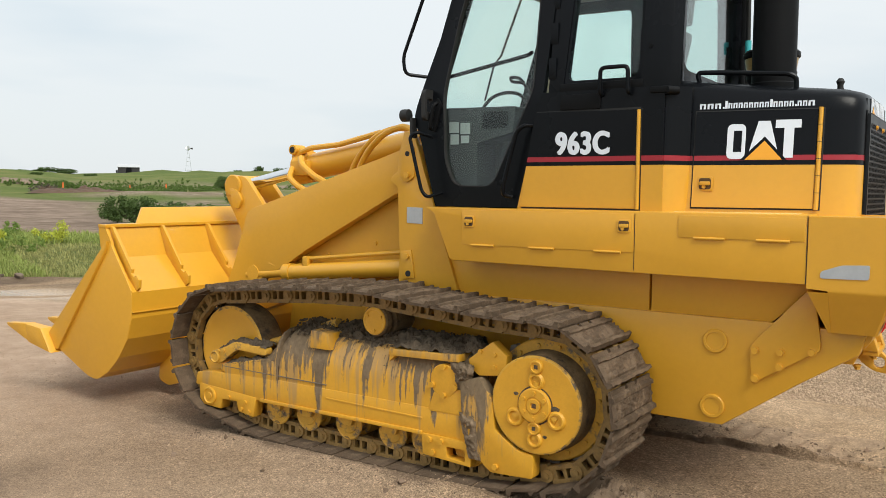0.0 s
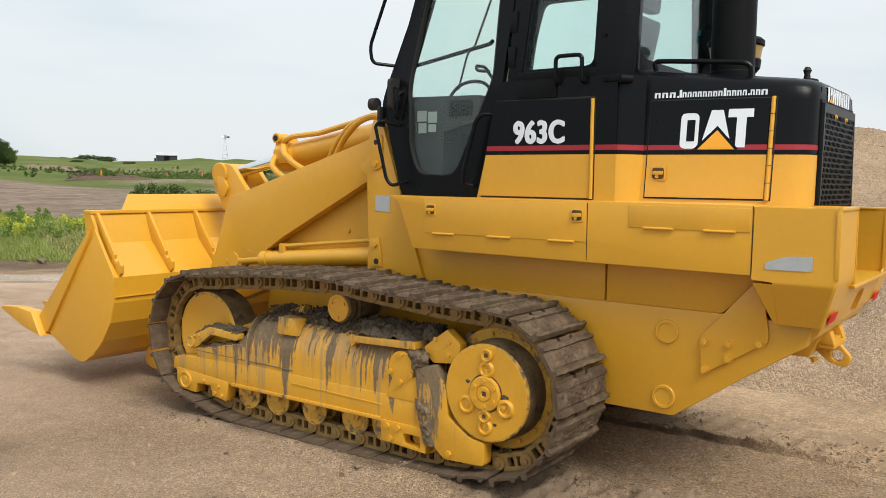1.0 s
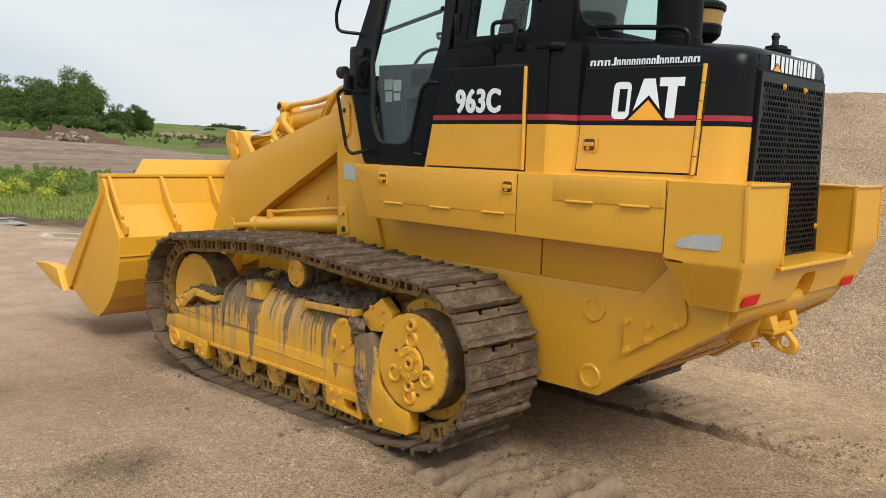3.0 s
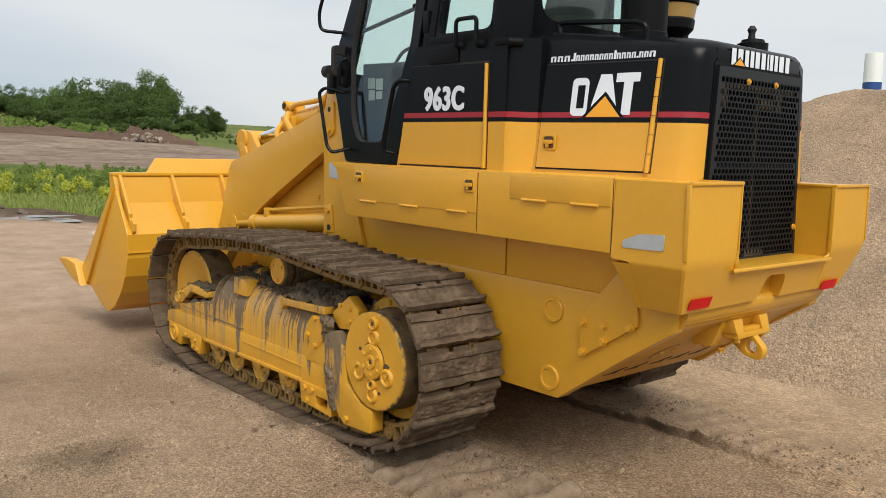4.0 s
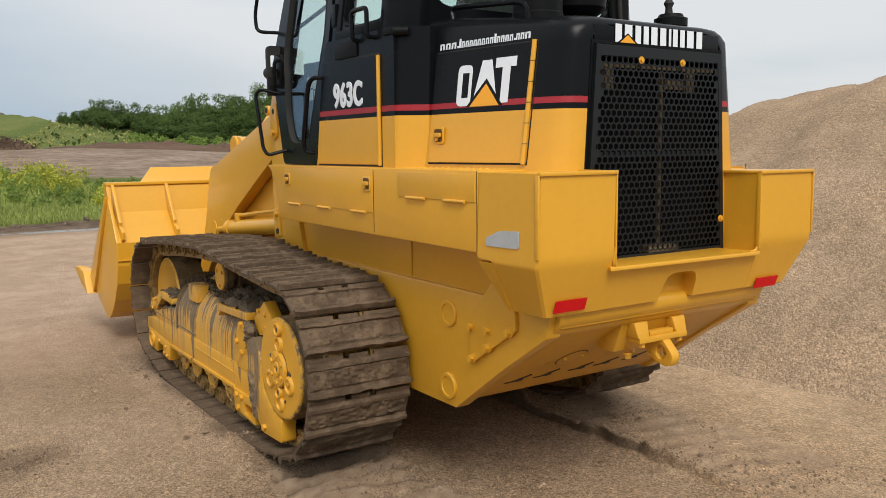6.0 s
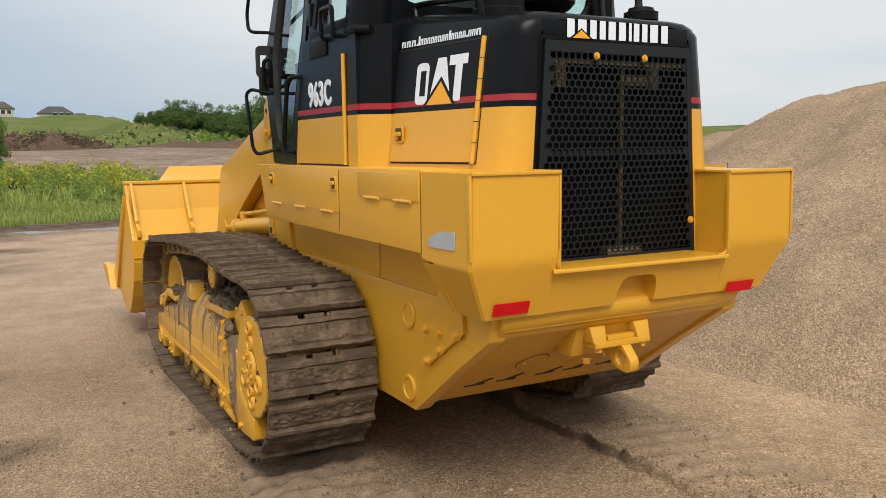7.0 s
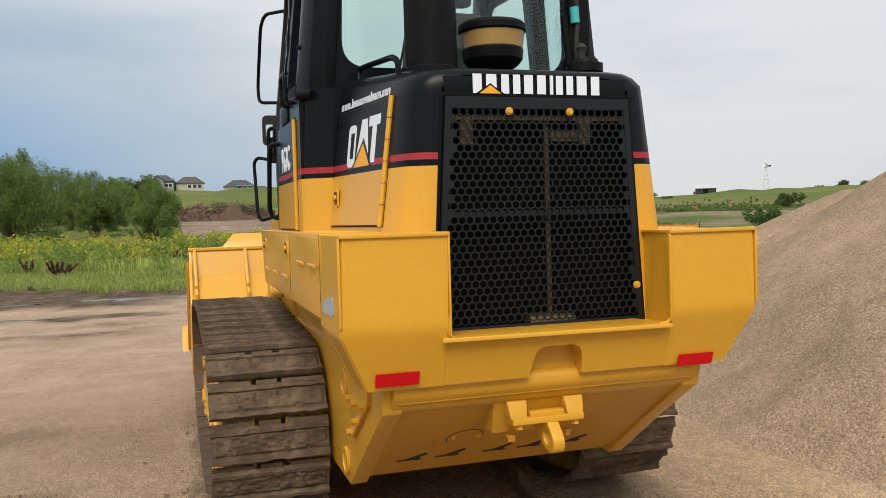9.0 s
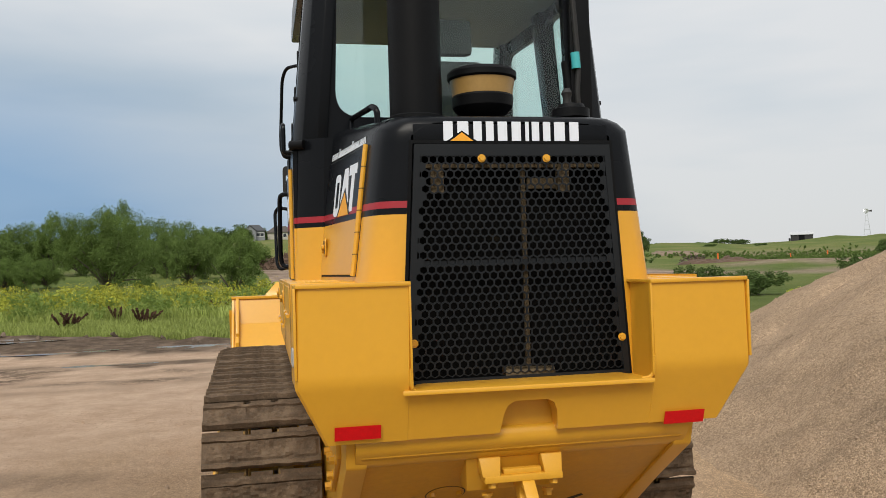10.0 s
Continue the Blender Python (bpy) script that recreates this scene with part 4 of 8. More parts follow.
for x, y, z in ((-0.305, -1.165, 0.700), (-0.195, -1.165, 0.700), (0.20, -1.10, 0.655), (-0.05, -1.20, 0.724)):
    part("bolt", rod((x, y, z + 0.012), (x, y - 0.008, z - 0.012), 0.012, seg=6), YELLOW, loader)

# tow hitch: two lugs, a cross plate with a short bar on it, and the eye below
hitch = part("tow_hitch", box((-0.170, 0.132), (-1.500, -1.425), (0.806, 0.832)), YELLOW_ROUGH, loader, "welded yellow tow hitch", 0.004)
for x in (-0.144, 0.096):
    bm = hexa([(x - 0.034, -1.500, 0.830), (x + 0.034, -1.500, 0.830), (x + 0.034, -1.42, 0.830), (x - 0.034, -1.42, 0.830)], [(x - 0.042, -1.478, 0.898), (x + 0.042, -1.478, 0.898), (x + 0.042, -1.38, 0.898), (x - 0.042, -1.38, 0.898)])
    part("lug", bm, YELLOW_ROUGH, hitch, bevel=0.006)
    for y, z in ((-1.472, 0.806), (-1.395, 0.742)):
        bm = rod((x + 0.008, y, z + 0.004), (x + 0.008, y - 0.004, z - 0.022), 0.016, seg=6)
        rod((x + 0.008, y, z + 0.004), (x + 0.008, y - 0.001, z - 0.005), 0.022, seg=16, bm=bm)
        part("bolt", bm, YELLOW_ROUGH, hitch)
part("rest_bar", box((-0.094, 0.052), (-1.488, -1.455), (0.832, 0.852)), YELLOW_ROUGH, hitch, bevel=0.003)
bm = ring_frame(round_outline([(-1.500, 0.808), (-1.37, 0.808), (-1.37, 0.775), (-1.455, 0.700), (-1.545, 0.690), (-1.560, 0.745)], [0.01, 0.01, 0.03, 0.05, 0.03, 0.05]),
                [(-1.490 + 0.030 * math.cos(a), 0.750 + 0.032 * math.sin(a)) for a in [i * math.pi / 8 for i in range(16)]], lambda u, v, d: (d, u, v), -0.028, 0.020, 40)
part("tow_eye", bm, YELLOW_ROUGH, hitch, bevel=0.003)
part("hitch_block", hexa([(-0.230, -1.455, 0.905), (0.155, -1.455, 0.905), (0.155, -1.33, 0.905), (-0.230, -1.33, 0.905)], [(-0.215, -1.385, 0.755), (0.12, -1.385, 0.755), (0.12, -1.28, 0.755), (-0.215, -1.28, 0.755)]), YELLOW, hitch, bevel=0.008)

# counterweight: two wings joined by a low sill with a cut-out
weight = part("counterweight", prism_y([(-0.50, 1.0), (-0.50, 1.172), (0.50, 1.172), (0.50, 1.0), (0.10, 1.0), (0.092, 1.075), (0.078, 1.105), (0.052, 1.12),
                                        (-0.070, 1.12), (-0.098, 1.105), (-0.110, 1.075), (-0.122, 1.0)], -1.6235, -1.345, shear=lambda x, z: max(0.0, 1.222 - z) * 0.34), YELLOW, loader, "yellow cast counterweight with two raised wings")


def wing_ring(z, s):
    """The outline of a wing at a height: upright above a rounded bend, drawn in below it."""
    bend = 0.34 * (max(0.0, 1.222 - z) if abs(z - 1.222) > 0.03 else (1.252 - z) ** 2 / 0.12)
    out = 0.8535 - 0.0075 * max(0.0, z - 1.222) / 0.336 - (max(0.0, 1.205 - z) * 0.49)
    inn = 0.4575 - 0.0075 * max(0.0, z - 1.222) / 0.336
    y = -1.6255 + bend
    pts = [(out - 0.010, y), (inn + 0.006, y), (inn, y + 0.006), (0.464, -1.40), (0.464, -1.25 if z > 1.21 else -1.345), (out, -1.25 if z > 1.21 else -1.345), (out, y + 0.010)]
    return [(s * x, q, z) for x, q in pts]


for s in (-1, 1):
    top = 1.558 if s < 0 else 1.537
    bm = loft([wing_ring(z, s) for z in (0.999, 1.10, 1.19, 1.200, 1.208, 1.216, 1.225, 1.235, 1.245, 1.253, 1.40, top - 0.006, top)])
    wing = part("wing", bm, YELLOW, weight, sharp=28)
    part("rim", box((s * 0.848, s * 0.449), (-1.635, -1.612), (top - 0.009, top + 0.007)), YELLOW, wing, bevel=0.005)
    part("rim", box((s * 0.856, s * 0.846), (-1.631, -1.61), (1.24, top - 0.006)), YELLOW, wing, bevel=0.004)
    part("rim", box((s * 0.449, s * 0.457), (-1.631, -1.61), (1.19, top - 0.006)), YELLOW, wing, bevel=0.003)
    part("rim", box((s * 0.449, s * 0.462), (-1.612, -1.42), (top - 0.007, top + 0.006)), YELLOW, wing, bevel=0.004)
    part("weld", tube([(s * x, -1.628 + 0.34 * max(0.0, 1.222 - z), z) for x, z in ((0.456, 1.26), (0.457, 1.20), (0.445, 1.180), (0.41, 1.176))], 0.007, 8, smooth_corner=0.02), YELLOW, wing)
    part("flank", hexa([(s * 0.853, -1.255, 1.2), (s * 0.853, -1.345, 1.2), (s * 0.76, -1.352, 0.999), (s * 0.76, -1.34, 0.999)],
                       [(s * 0.60, -1.255, 1.2), (s * 0.60, -1.345, 1.2), (s * 0.60, -1.352, 0.999), (s * 0.60, -1.34, 0.999)]), YELLOW, wing)
    bm = hexa([(s * x, y, 1.004 + (z - 1) * 1.0) for x, y, z in ((0.722, -1.563, 1.012), (0.560, -1.563, 1.012), (0.560, -1.580, 1.062), (0.722, -1.580, 1.062))],
              [(s * x, y - 0.0035, 1.004 + (z - 1) * 1.0) for x, y, z in ((0.722, -1.563, 1.012), (0.560, -1.563, 1.012), (0.560, -1.580, 1.062), (0.722, -1.580, 1.062))])
    if s > 0:
        bmesh.ops.translate(bm, vec=(-0.040, 0.008, -0.025), verts=bm.verts[:])
    part("reflector", bm, REFLECTOR, wing, "red reflective strip")
part("notch_back", hexa([(-0.13, -1.495, 1.0), (0.105, -1.495, 1.0), (0.105, -1.45, 1.0), (-0.13, -1.45, 1.0)], [(-0.13, -1.505, 1.125), (0.105, -1.505, 1.125), (0.105, -1.45, 1.125), (-0.13, -1.45, 1.125)]), YELLOW, weight)
part("sill_lip", hexa([(-0.488, -1.636, 1.168), (0.455, -1.636, 1.162), (0.40, -1.43, 1.164), (-0.40, -1.43, 1.164)], [(-0.488, -1.634, 1.185), (0.455, -1.634, 1.179), (0.40, -1.43, 1.181), (-0.40, -1.43, 1.181)]), YELLOW, weight, bevel=0.004)
bm = prism_x(round_outline([(-1.310, 1.300), (-1.40, 1.334), (-1.520, 1.340), (-1.518, 1.272), (-1.310, 1.268)], 0.012), -0.8565, -0.8525)
part("sticker", bm, SILVER, weight, "painted-over grey sticker")

# fenders with hinged boxes
FENDER = [(0.965, 1.566), (0.90, 1.53), (0.785, 1.258), (0.765, 1.245), (-1.248, 1.232), (-1.248, 1.566)]
for s in (-1, 1):
    fender = part("fender", prism_x([(y, min(z, 1.566 if s < 0 else 1.542)) for y, z in FENDER], s * 0.852, s * 0.55), YELLOW, loader, "yellow side box along the fender", 0.010)
    for outline, latches, hinges, hz in (([(0.69, 1.552), (0.69, 1.347), (-0.385, 1.347), (-0.385, 1.552)], ((0.639, 1.485), (-0.334, 1.486)), (0.544, 0.155, -0.242), 1.345),
                                         ([(-0.627, 1.550), (-0.627, 1.437), (-1.236, 1.437), (-1.236, 1.550)], (), (-0.787, -1.093), 1.436)):
        door = part("box_door", prism_x(outline, s * 0.850, s * 0.8565), YELLOW, fender, bevel=0.002)
        if s < 0:
            for y, z in latches:
                latch = part("latch", prism_x(round_outline([(y - 0.038, z - 0.036), (y + 0.038, z - 0.036), (y + 0.038, z + 0.036), (y - 0.038, z + 0.036)], 0.014), -0.856, -0.862), YELLOW, door, "recessed paddle latch", 0.002)
                # flat plate; the hollow's shade is only in its brown colour
                part("recess", prism_x(round_outline([(y - 0.029, z - 0.026), (y + 0.029, z - 0.026), (y + 0.029, z + 0.028), (y - 0.029, z + 0.028)], 0.012), -0.8615, -0.8632), RECESS, door, "recess of the latch, its shade put into the colour")
                part("paddle", prism_x(round_outline([(y - 0.027, z - 0.008), (y + 0.024, z - 0.008), (y + 0.024, z + 0.012), (y - 0.027, z + 0.012)], 0.006), -0.861, -0.874), YELLOW, door, bevel=0.003)
                part("lock", rod((-0.862, y + 0.004, z - 0.014), (-0.872, y + 0.004, z - 0.014), 0.0095, seg=14), YELLOW_ROUGH, door)
        for y in hinges:
            part("hinge", rod((s * 0.860, y - 0.078, hz), (s * 0.860, y + 0.078, hz), 0.0075, seg=10), YELLOW, door)
    part("seam", box((s * 0.8525, s * 0.8535), (-0.3935, -0.3900), (1.252, 1.555)), RUBBER, fender)
    part("seam", box((s * 0.8525, s * 0.8535), (-1.2485, -1.2450), (1.236, 1.562)), RUBBER, fender)
    bm = bmesh.new()
    for i in range(26):
        for j in range(4):
            y, x = -0.58 - i * 0.024, 0.66 + j * 0.038 + (i % 2) * 0.019
            rod((s * x, y, 1.5655 if s < 0 else 1.5415), (s * x, y, 1.5695 if s < 0 else 1.5455), 0.0075, 0.005, 6, bm)
    part("step_tread", bm, YELLOW, fender, "raised dimples on the fender top")


# engine hood, lofted from front to back
def hood_side(y, z):
    """Half the hood's width at a place along it and a height."""
    low = float(np.interp(-y, (0.55, 0.62, 1.26, 1.34, 1.39, 1.415, 1.424), (0.705, 0.692, 0.600, 0.580, 0.548, 0.500, 0.428)))
    high = float(np.interp(-y, (0.55, 0.62, 1.26, 1.34, 1.39, 1.415, 1.424), (0.642, 0.632, 0.532, 0.512, 0.482, 0.444, 0.396)))
    return low + (high - low) * (z - 1.566) / (2.10 - 1.566)


HOOD_Y = (-0.50, -0.62, -0.85, -1.05, -1.26, -1.31, -1.355, -1.39, -1.415, -1.424)


def hood_top(y):
    return float(np.interp(-y, (0.50, 0.9, 1.26, 1.33, 1.38, 1.415, 1.424), (2.285, 2.240, 2.206, 2.199, 2.190, 2.176, 2.160)))


def hood_band(levels, mat, name, label, lid=False):
    bm = bmesh.new()
    rings = []
    for y in HOOD_Y:
        pts = [(-hood_side(y, z), z) for z in [max(z, 1.45) if y > -1.2 else z for z in levels]]
        if lid:
            t = hood_top(y)
            w = hood_side(y, 2.10)
            pts += [(-hood_side(y, t - 0.055), t - 0.055), (-w + 0.040, t - 0.024), (-w + 0.085, t - 0.006), (-w + 0.16, t)]
        pts += [(-x, z) for x, z in pts[::-1]]
        rings.append([bm.verts.new((x, y, z)) for x, z in pts])
    for a, b in zip(rings, rings[1:]):
        for i in range(len(a) - 1):
            if lid or i != len(levels) - 1:
                bm.faces.new((a[i], b[i], b[i + 1], a[i + 1]))
    bm.faces.new(rings[0])
    bmesh.ops.recalc_face_normals(bm, faces=bm.faces[:])
    return part(name, bm, mat, loader, label, sharp=40)


hood = hood_band((1.17, 1.566, 1.812), YELLOW, "hood_lower", "yellow lower engine hood")
hood_band((1.812, 1.836), BLACK, "hood_pinstripe", "black line under the stripe")
hood_band((1.836, 1.862), RED, "hood_stripe", "red stripe round the hood")
hood_up = hood_band((1.862, 2.0, 2.08), BLACK, "hood_upper", "satin black upper engine hood", lid=True)


def side_slab(y0, y1, z0, z1, t0, t1, inset=0.0):
    """A slab that lies on the hood's left side."""
    loops = []
    for t in (t0, t1):
        loops.append([(-hood_side(y, z) - t, y, z) for y, z in ((y0, z0), (y1, z0), (y1, z1), (y0, z1))])
    return hexa(*loops)


# hinged side doors of the hood
for s in (-1, 1):
    bands = ((1.592, 1.812, YELLOW, "door_lower"), (1.812, 1.836, BLACK, "door_pinstripe"), (1.836, 1.862, RED, "door_stripe"), (1.862, 2.092, BLACK, "door_upper"))
    for z0, z1, mat, name in bands:
        bm = side_slab(-0.640, -1.222, z0, z1, 0.0, 0.009)
        if s > 0:
            bm = mirrored(bm)
        ob = part(name, bm, mat, loader)
    bm = rod((-hood_side(-1.236, 1.585) - 0.008, -1.236, 1.585), (-hood_side(-1.236, 2.10) - 0.008, -1.236, 2.10), 0.011, seg=10)
    if s > 0:
        bm = mirrored(bm)
    hinge = part("piano_hinge", bm, YELLOW, loader, "yellow full-height hinge")
    for k in range(1, 6):
        z = 1.585 + k * 0.0858
        bm = rod((-hood_side(-1.236, z) - 0.008, -1.236, z - 0.0015), (-hood_side(-1.236, z) - 0.008, -1.236, z + 0.0015), 0.0118, seg=10)
        part("hinge_joint", mirrored(bm) if s > 0 else bm, RUBBER, hinge)
# dark gaps round the left hood door
for y0, y1, z0, z1 in ((-0.632, -1.252, 1.583, 1.591), (-0.632, -0.639, 1.583, 2.10), (-1.248, -1.254, 1.583, 2.10), (-0.632, -1.252, 2.0935, 2.099)):
    part("seam", side_slab(y0, y1, z0, z1, 0.0002, 0.0012), RUBBER, loader)
y, z = -0.705, 1.714
x = -hood_side(y, z) - 0.009
latch = part("hood_latch", prism_x(round_outline([(y - 0.042, z - 0.040), (y + 0.042, z - 0.040), (y + 0.042, z + 0.040), (y - 0.042, z + 0.040)], 0.016), x, x - 0.007), YELLOW, loader, "recessed paddle latch", 0.002)
part("recess", prism_x(round_outline([(y - 0.031, z - 0.028), (y + 0.031, z - 0.028), (y + 0.031, z + 0.030), (y - 0.031, z + 0.030)], 0.012), x - 0.0065, x - 0.0084), RECESS, latch, "recess of the latch, its shade put into the colour")
part("paddle", prism_x(round_outline([(y - 0.028, z - 0.008), (y + 0.027, z - 0.008), (y + 0.027, z + 0.013), (y - 0.028, z + 0.013)], 0.008), x - 0.006, x - 0.020), YELLOW, latch, bevel=0.003)
part("lock", rod((x - 0.006, y + 0.004, z - 0.016), (x - 0.018, y + 0.004, z - 0.016), 0.0095, seg=14), YELLOW_ROUGH, latch)


# side housing under the cab windows and the corner piece behind it
HOUSING = [(0.345, 1.566), (-0.52, 1.566), (-0.52, 2.225), (0.195, 2.225)]
CORNER = [(-0.802, -0.52), (-0.790, -0.545), (-0.680, -0.618), (-0.30, -0.618), (-0.30, -0.52)]
for s in (-1, 1):
    for z0, z1, mat, name in ((1.566, 1.812, YELLOW, "housing_lower"), (1.812, 1.834, BLACK, "housing_pinstripe"), (1.834, 1.862, RED, "housing_stripe"), (1.862, 2.225, BLACK, "housing_upper")):
        part(name, prism_x(clip_z(HOUSING, z0, z1), s * 0.802, s * 0.30), mat, loader)
        k = [((z - 1.566) / 0.66) for z in (z0, z1)]
        loops = [[(-s * x * (1 - 0.03 * kk if i < 3 else 1), y, z) for i, (x, y) in enumerate(CORNER)] for kk, z in zip(k, (z0, z1))]
        part(name.replace("housing", "corner"), hexa(*loops), mat, loader)
    hatch = [(0.325, 1.58), (-0.372, 1.58), (-0.372, 2.105), (0.232, 2.115)]
    for z0, z1, mat, name in ((1.58, 1.812, YELLOW, "hatch_lower"), (1.812, 1.834, BLACK, "hatch_pinstripe"), (1.834, 1.862, RED, "hatch_stripe"), (1.862, 2.115, BLACK, "hatch_upper")):
        part(name, prism_x(clip_z(hatch, z0, z1), s * 0.800, s * 0.809), mat, loader)
    part("piano_hinge", rod((s * 0.810, -0.384, 1.575), (s * 0.810, -0.384, 2.105), 0.010, seg=10), YELLOW, loader, "yellow full-height hinge")
    # dark gaps round the hatch and between housing and corner
    part("seam", box((s * 0.8015, s * 0.8030), (0.318, -0.392), (1.569, 1.577)), RUBBER, loader)
    part("seam", box((s * 0.8015, s * 0.8030), (-0.394, -0.400), (1.569, 2.112)), RUBBER, loader)
    part("seam", box((s * 0.8015, s * 0.8030), (0.225, -0.392), (2.108, 2.119)), RUBBER, loader)
    part("vent_panel", box((s * 0.802, s * 0.810), (0.075, -0.165), (2.122, 2.205)), BLACK_MATT, loader, bevel=0.002)

# ---- lettering and marks ----
def flat_text(body, size, mat, name, parent, m, wide, high, weight=0.0):
    cu = bpy.data.curves.new(name, "FONT")
    cu.body, cu.size, cu.extrude, cu.offset, cu.space_character = body, size, 0.0012, weight, 1.10
    tmp = new(name, cu)
    bpy.context.view_layer.update()
    me = bpy.data.meshes.new_from_object(tmp.evaluated_get(bpy.context.evaluated_depsgraph_get()))
    bpy.data.objects.remove(tmp)
    bpy.data.curves.remove(cu)
    xs = [v.co.x for v in me.vertices]
    ys = [v.co.y for v in me.vertices]
    kx, ky = wide / (max(xs) - min(xs)), high / (max(ys) - min(ys))
    me.transform(m @ Matrix.Diagonal((kx, ky, 1, 1)) @ Matrix.Translation((-min(xs), -min(ys), 0)))
    me.materials.append(mat)
    ob = new(name, me)
    ob.parent = parent
    return ob


SIDE_FRAME = Matrix(((0, 0, -1, 0), (-1, 0, 0, 0), (0, 1, 0, 0), (0, 0, 0, 1)))
# the strokes are thickened by laying the outline over itself, a little shifted
number = flat_text("963C", 0.2, WHITE, "model_number", loader, Matrix.Translation((-0.811, 0.0965, 1.872)) @ SIDE_FRAME, 0.314, 0.127, 0.0036)
tagged(number, "white model number 963C")
bm = bmesh.new()
for dx, dy, dz in ((0, 0.0058, 0), (-0.0004, -0.0058, 0), (-0.0008, 0.002, 0.0025), (-0.0012, -0.002, -0.0025)):
    k = len(bm.verts)
    bm.from_mesh(number.data)
    bm.verts.ensure_lookup_table()
    bmesh.ops.translate(bm, vec=(dx, dy, dz), verts=bm.verts[k:])
bm.to_mesh(number.data)
bm.free()


def on_side(pts, t0=0.0095, t1=0.0108):
    """A thin film on the hood's left door, outline in (y, z)."""
    return hexa([(-hood_side(y, z) - t0, y, z) for y, z in pts], [(-hood_side(y, z) - t1, y, z) for y, z in pts])


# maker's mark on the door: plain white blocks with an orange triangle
for pts in (round_outline([(-0.800, 1.843), (-0.800, 2.025), (-0.890, 2.025), (-0.890, 1.843)], 0.03),
            [(-0.905, 1.862), (-0.948, 2.038), (-1.005, 2.038), (-1.050, 1.862)],
            [(-1.030, 2.042), (-1.030, 2.000), (-1.072, 2.000), (-1.072, 1.848), (-1.118, 1.848), (-1.118, 2.000), (-1.150, 2.000), (-1.150, 2.042)]):
    part("mark_block", on_side(pts), WHITE, loader, "white block of the maker's mark")
part("mark_slot", on_side([(-0.832, 1.880), (-0.832, 1.990), (-0.872, 1.990), (-0.872, 1.880)], 0.0109, 0.0116), BLACK, loader, "dark slot in the first block")
part("mark_outline", on_side([(-0.868, 1.838), (-0.982, 1.958), (-1.090, 1.838)], 0.0109, 0.0116), BLACK, loader)
part("mark_triangle", on_side([(-0.890, 1.8385), (-0.982, 1.936), (-1.070, 1.8385)], 0.0117, 0.0124), ORANGE, loader, "orange triangle of the maker's mark")
# the dealer's address line: plain white bars
bm = bmesh.new()
y = -0.652
WORDS = "mmm.tnnnnnnnntnnnn.nnm"
for ch in WORDS:
    w = {"m": 0.036, ".": 0.011, "t": 0.0145}.get(ch, 0.0238)
    h = {".": 0.009, "t": 0.040}.get(ch, 0.028)
    z = 2.108 + (-0.652 - y) * 0.004
    for k in ((0.0, 0.34), (0.66, 1.0)) if ch in "mn" else ((0.0, 1.0),):
        ya, yb = y - w * 0.82 * k[0], y - w * 0.82 * k[1]
        hexa([(-hood_side(q, zz) - 0.0010, q, zz) for q, zz in ((ya, z), (yb, z), (yb, z + h), (ya, z + h))], [(-hood_side(q, zz) - 0.0022, q, zz) for q, zz in ((ya, z), (yb, z), (yb, z + h), (ya, z + h))], bm)
    if ch in "mn":
        ya, yb = y, y - w * 0.82
        hexa([(-hood_side(q, zz) - 0.0010, q, zz) for q, zz in ((ya, z + h * 0.74), (yb, z + h * 0.74), (yb, z + h), (ya, z + h))], [(-hood_side(q, zz) - 0.0022, q, zz) for q, zz in ((ya, z + h * 0.74), (yb, z + h * 0.74), (yb, z + h), (ya, z + h))], bm)
    y -= w * 1.06
part("address_line", bm, WHITE, loader, "line of small white lettering as plain bars")


# maker's name over the grille: plain white blocks
def on_back(pts, t):
    """A film on the rounded rear edge of the hood, outline in (x, height from 0 to 1)."""
    res = []
    for x, v in pts:
        z = 2.086 + v * 0.074
        y = float(np.interp(z, (2.162, 2.176), (-1.4268, -1.4180)))
        res.append((x, y - t, z + t * 0.3))
    return res


x = -0.273
for wd in (0.046, 0.054, 0.041, 0.038, 0.047, 0.046, 0.018, 0.037, 0.037, 0.054, 0.047):
    pts = [(x, 0.0), (x + wd * 0.80, 0.0), (x + wd * 0.80, 1.0), (x, 1.0)]
    part("name_block", hexa(on_back(pts, 0.001), on_back(pts, 0.0025)), WHITE, loader, "white block of the maker's name")
    x += wd + 0.0085
part("name_outline", hexa(on_back([(-0.262, -0.03), (-0.142, -0.03), (-0.202, 0.52)], 0.0026), on_back([(-0.262, -0.03), (-0.142, -0.03), (-0.202, 0.52)], 0.0036)), BLACK, loader)
part("name_triangle", hexa(on_back([(-0.247, -0.02), (-0.157, -0.02), (-0.202, 0.42)], 0.0037), on_back([(-0.247, -0.02), (-0.157, -0.02), (-0.202, 0.42)], 0.0046)), ORANGE, loader, "orange triangle of the maker's name")


# ---- radiator grille ----
def grille_half(z):
    return 0.388 + (2.072 - z) * 0.061


G_Y = -1.440
grille = part("grille", ring_frame([(-grille_half(2.072), 2.072), (grille_half(2.072), 2.072), (grille_half(1.176), 1.176), (-grille_half(1.176), 1.176)],
                                   [(-grille_half(2.03) + 0.024, 2.028), (grille_half(2.03) - 0.024, 2.028), (grille_half(1.190) - 0.024, 1.192), (-grille_half(1.190) + 0.024, 1.192)],
                                   lambda u, v, d: (u, d, v), G_Y - 0.002, G_Y + 0.018, 8), BLACK_GRILLE, loader, "black honeycomb radiator grille")
bm = bmesh.new()
PITCH = 0.0318
row, z = 0, 2.014
R, r = PITCH / math.sqrt(3) * 1.003, PITCH / math.sqrt(3) * 0.80
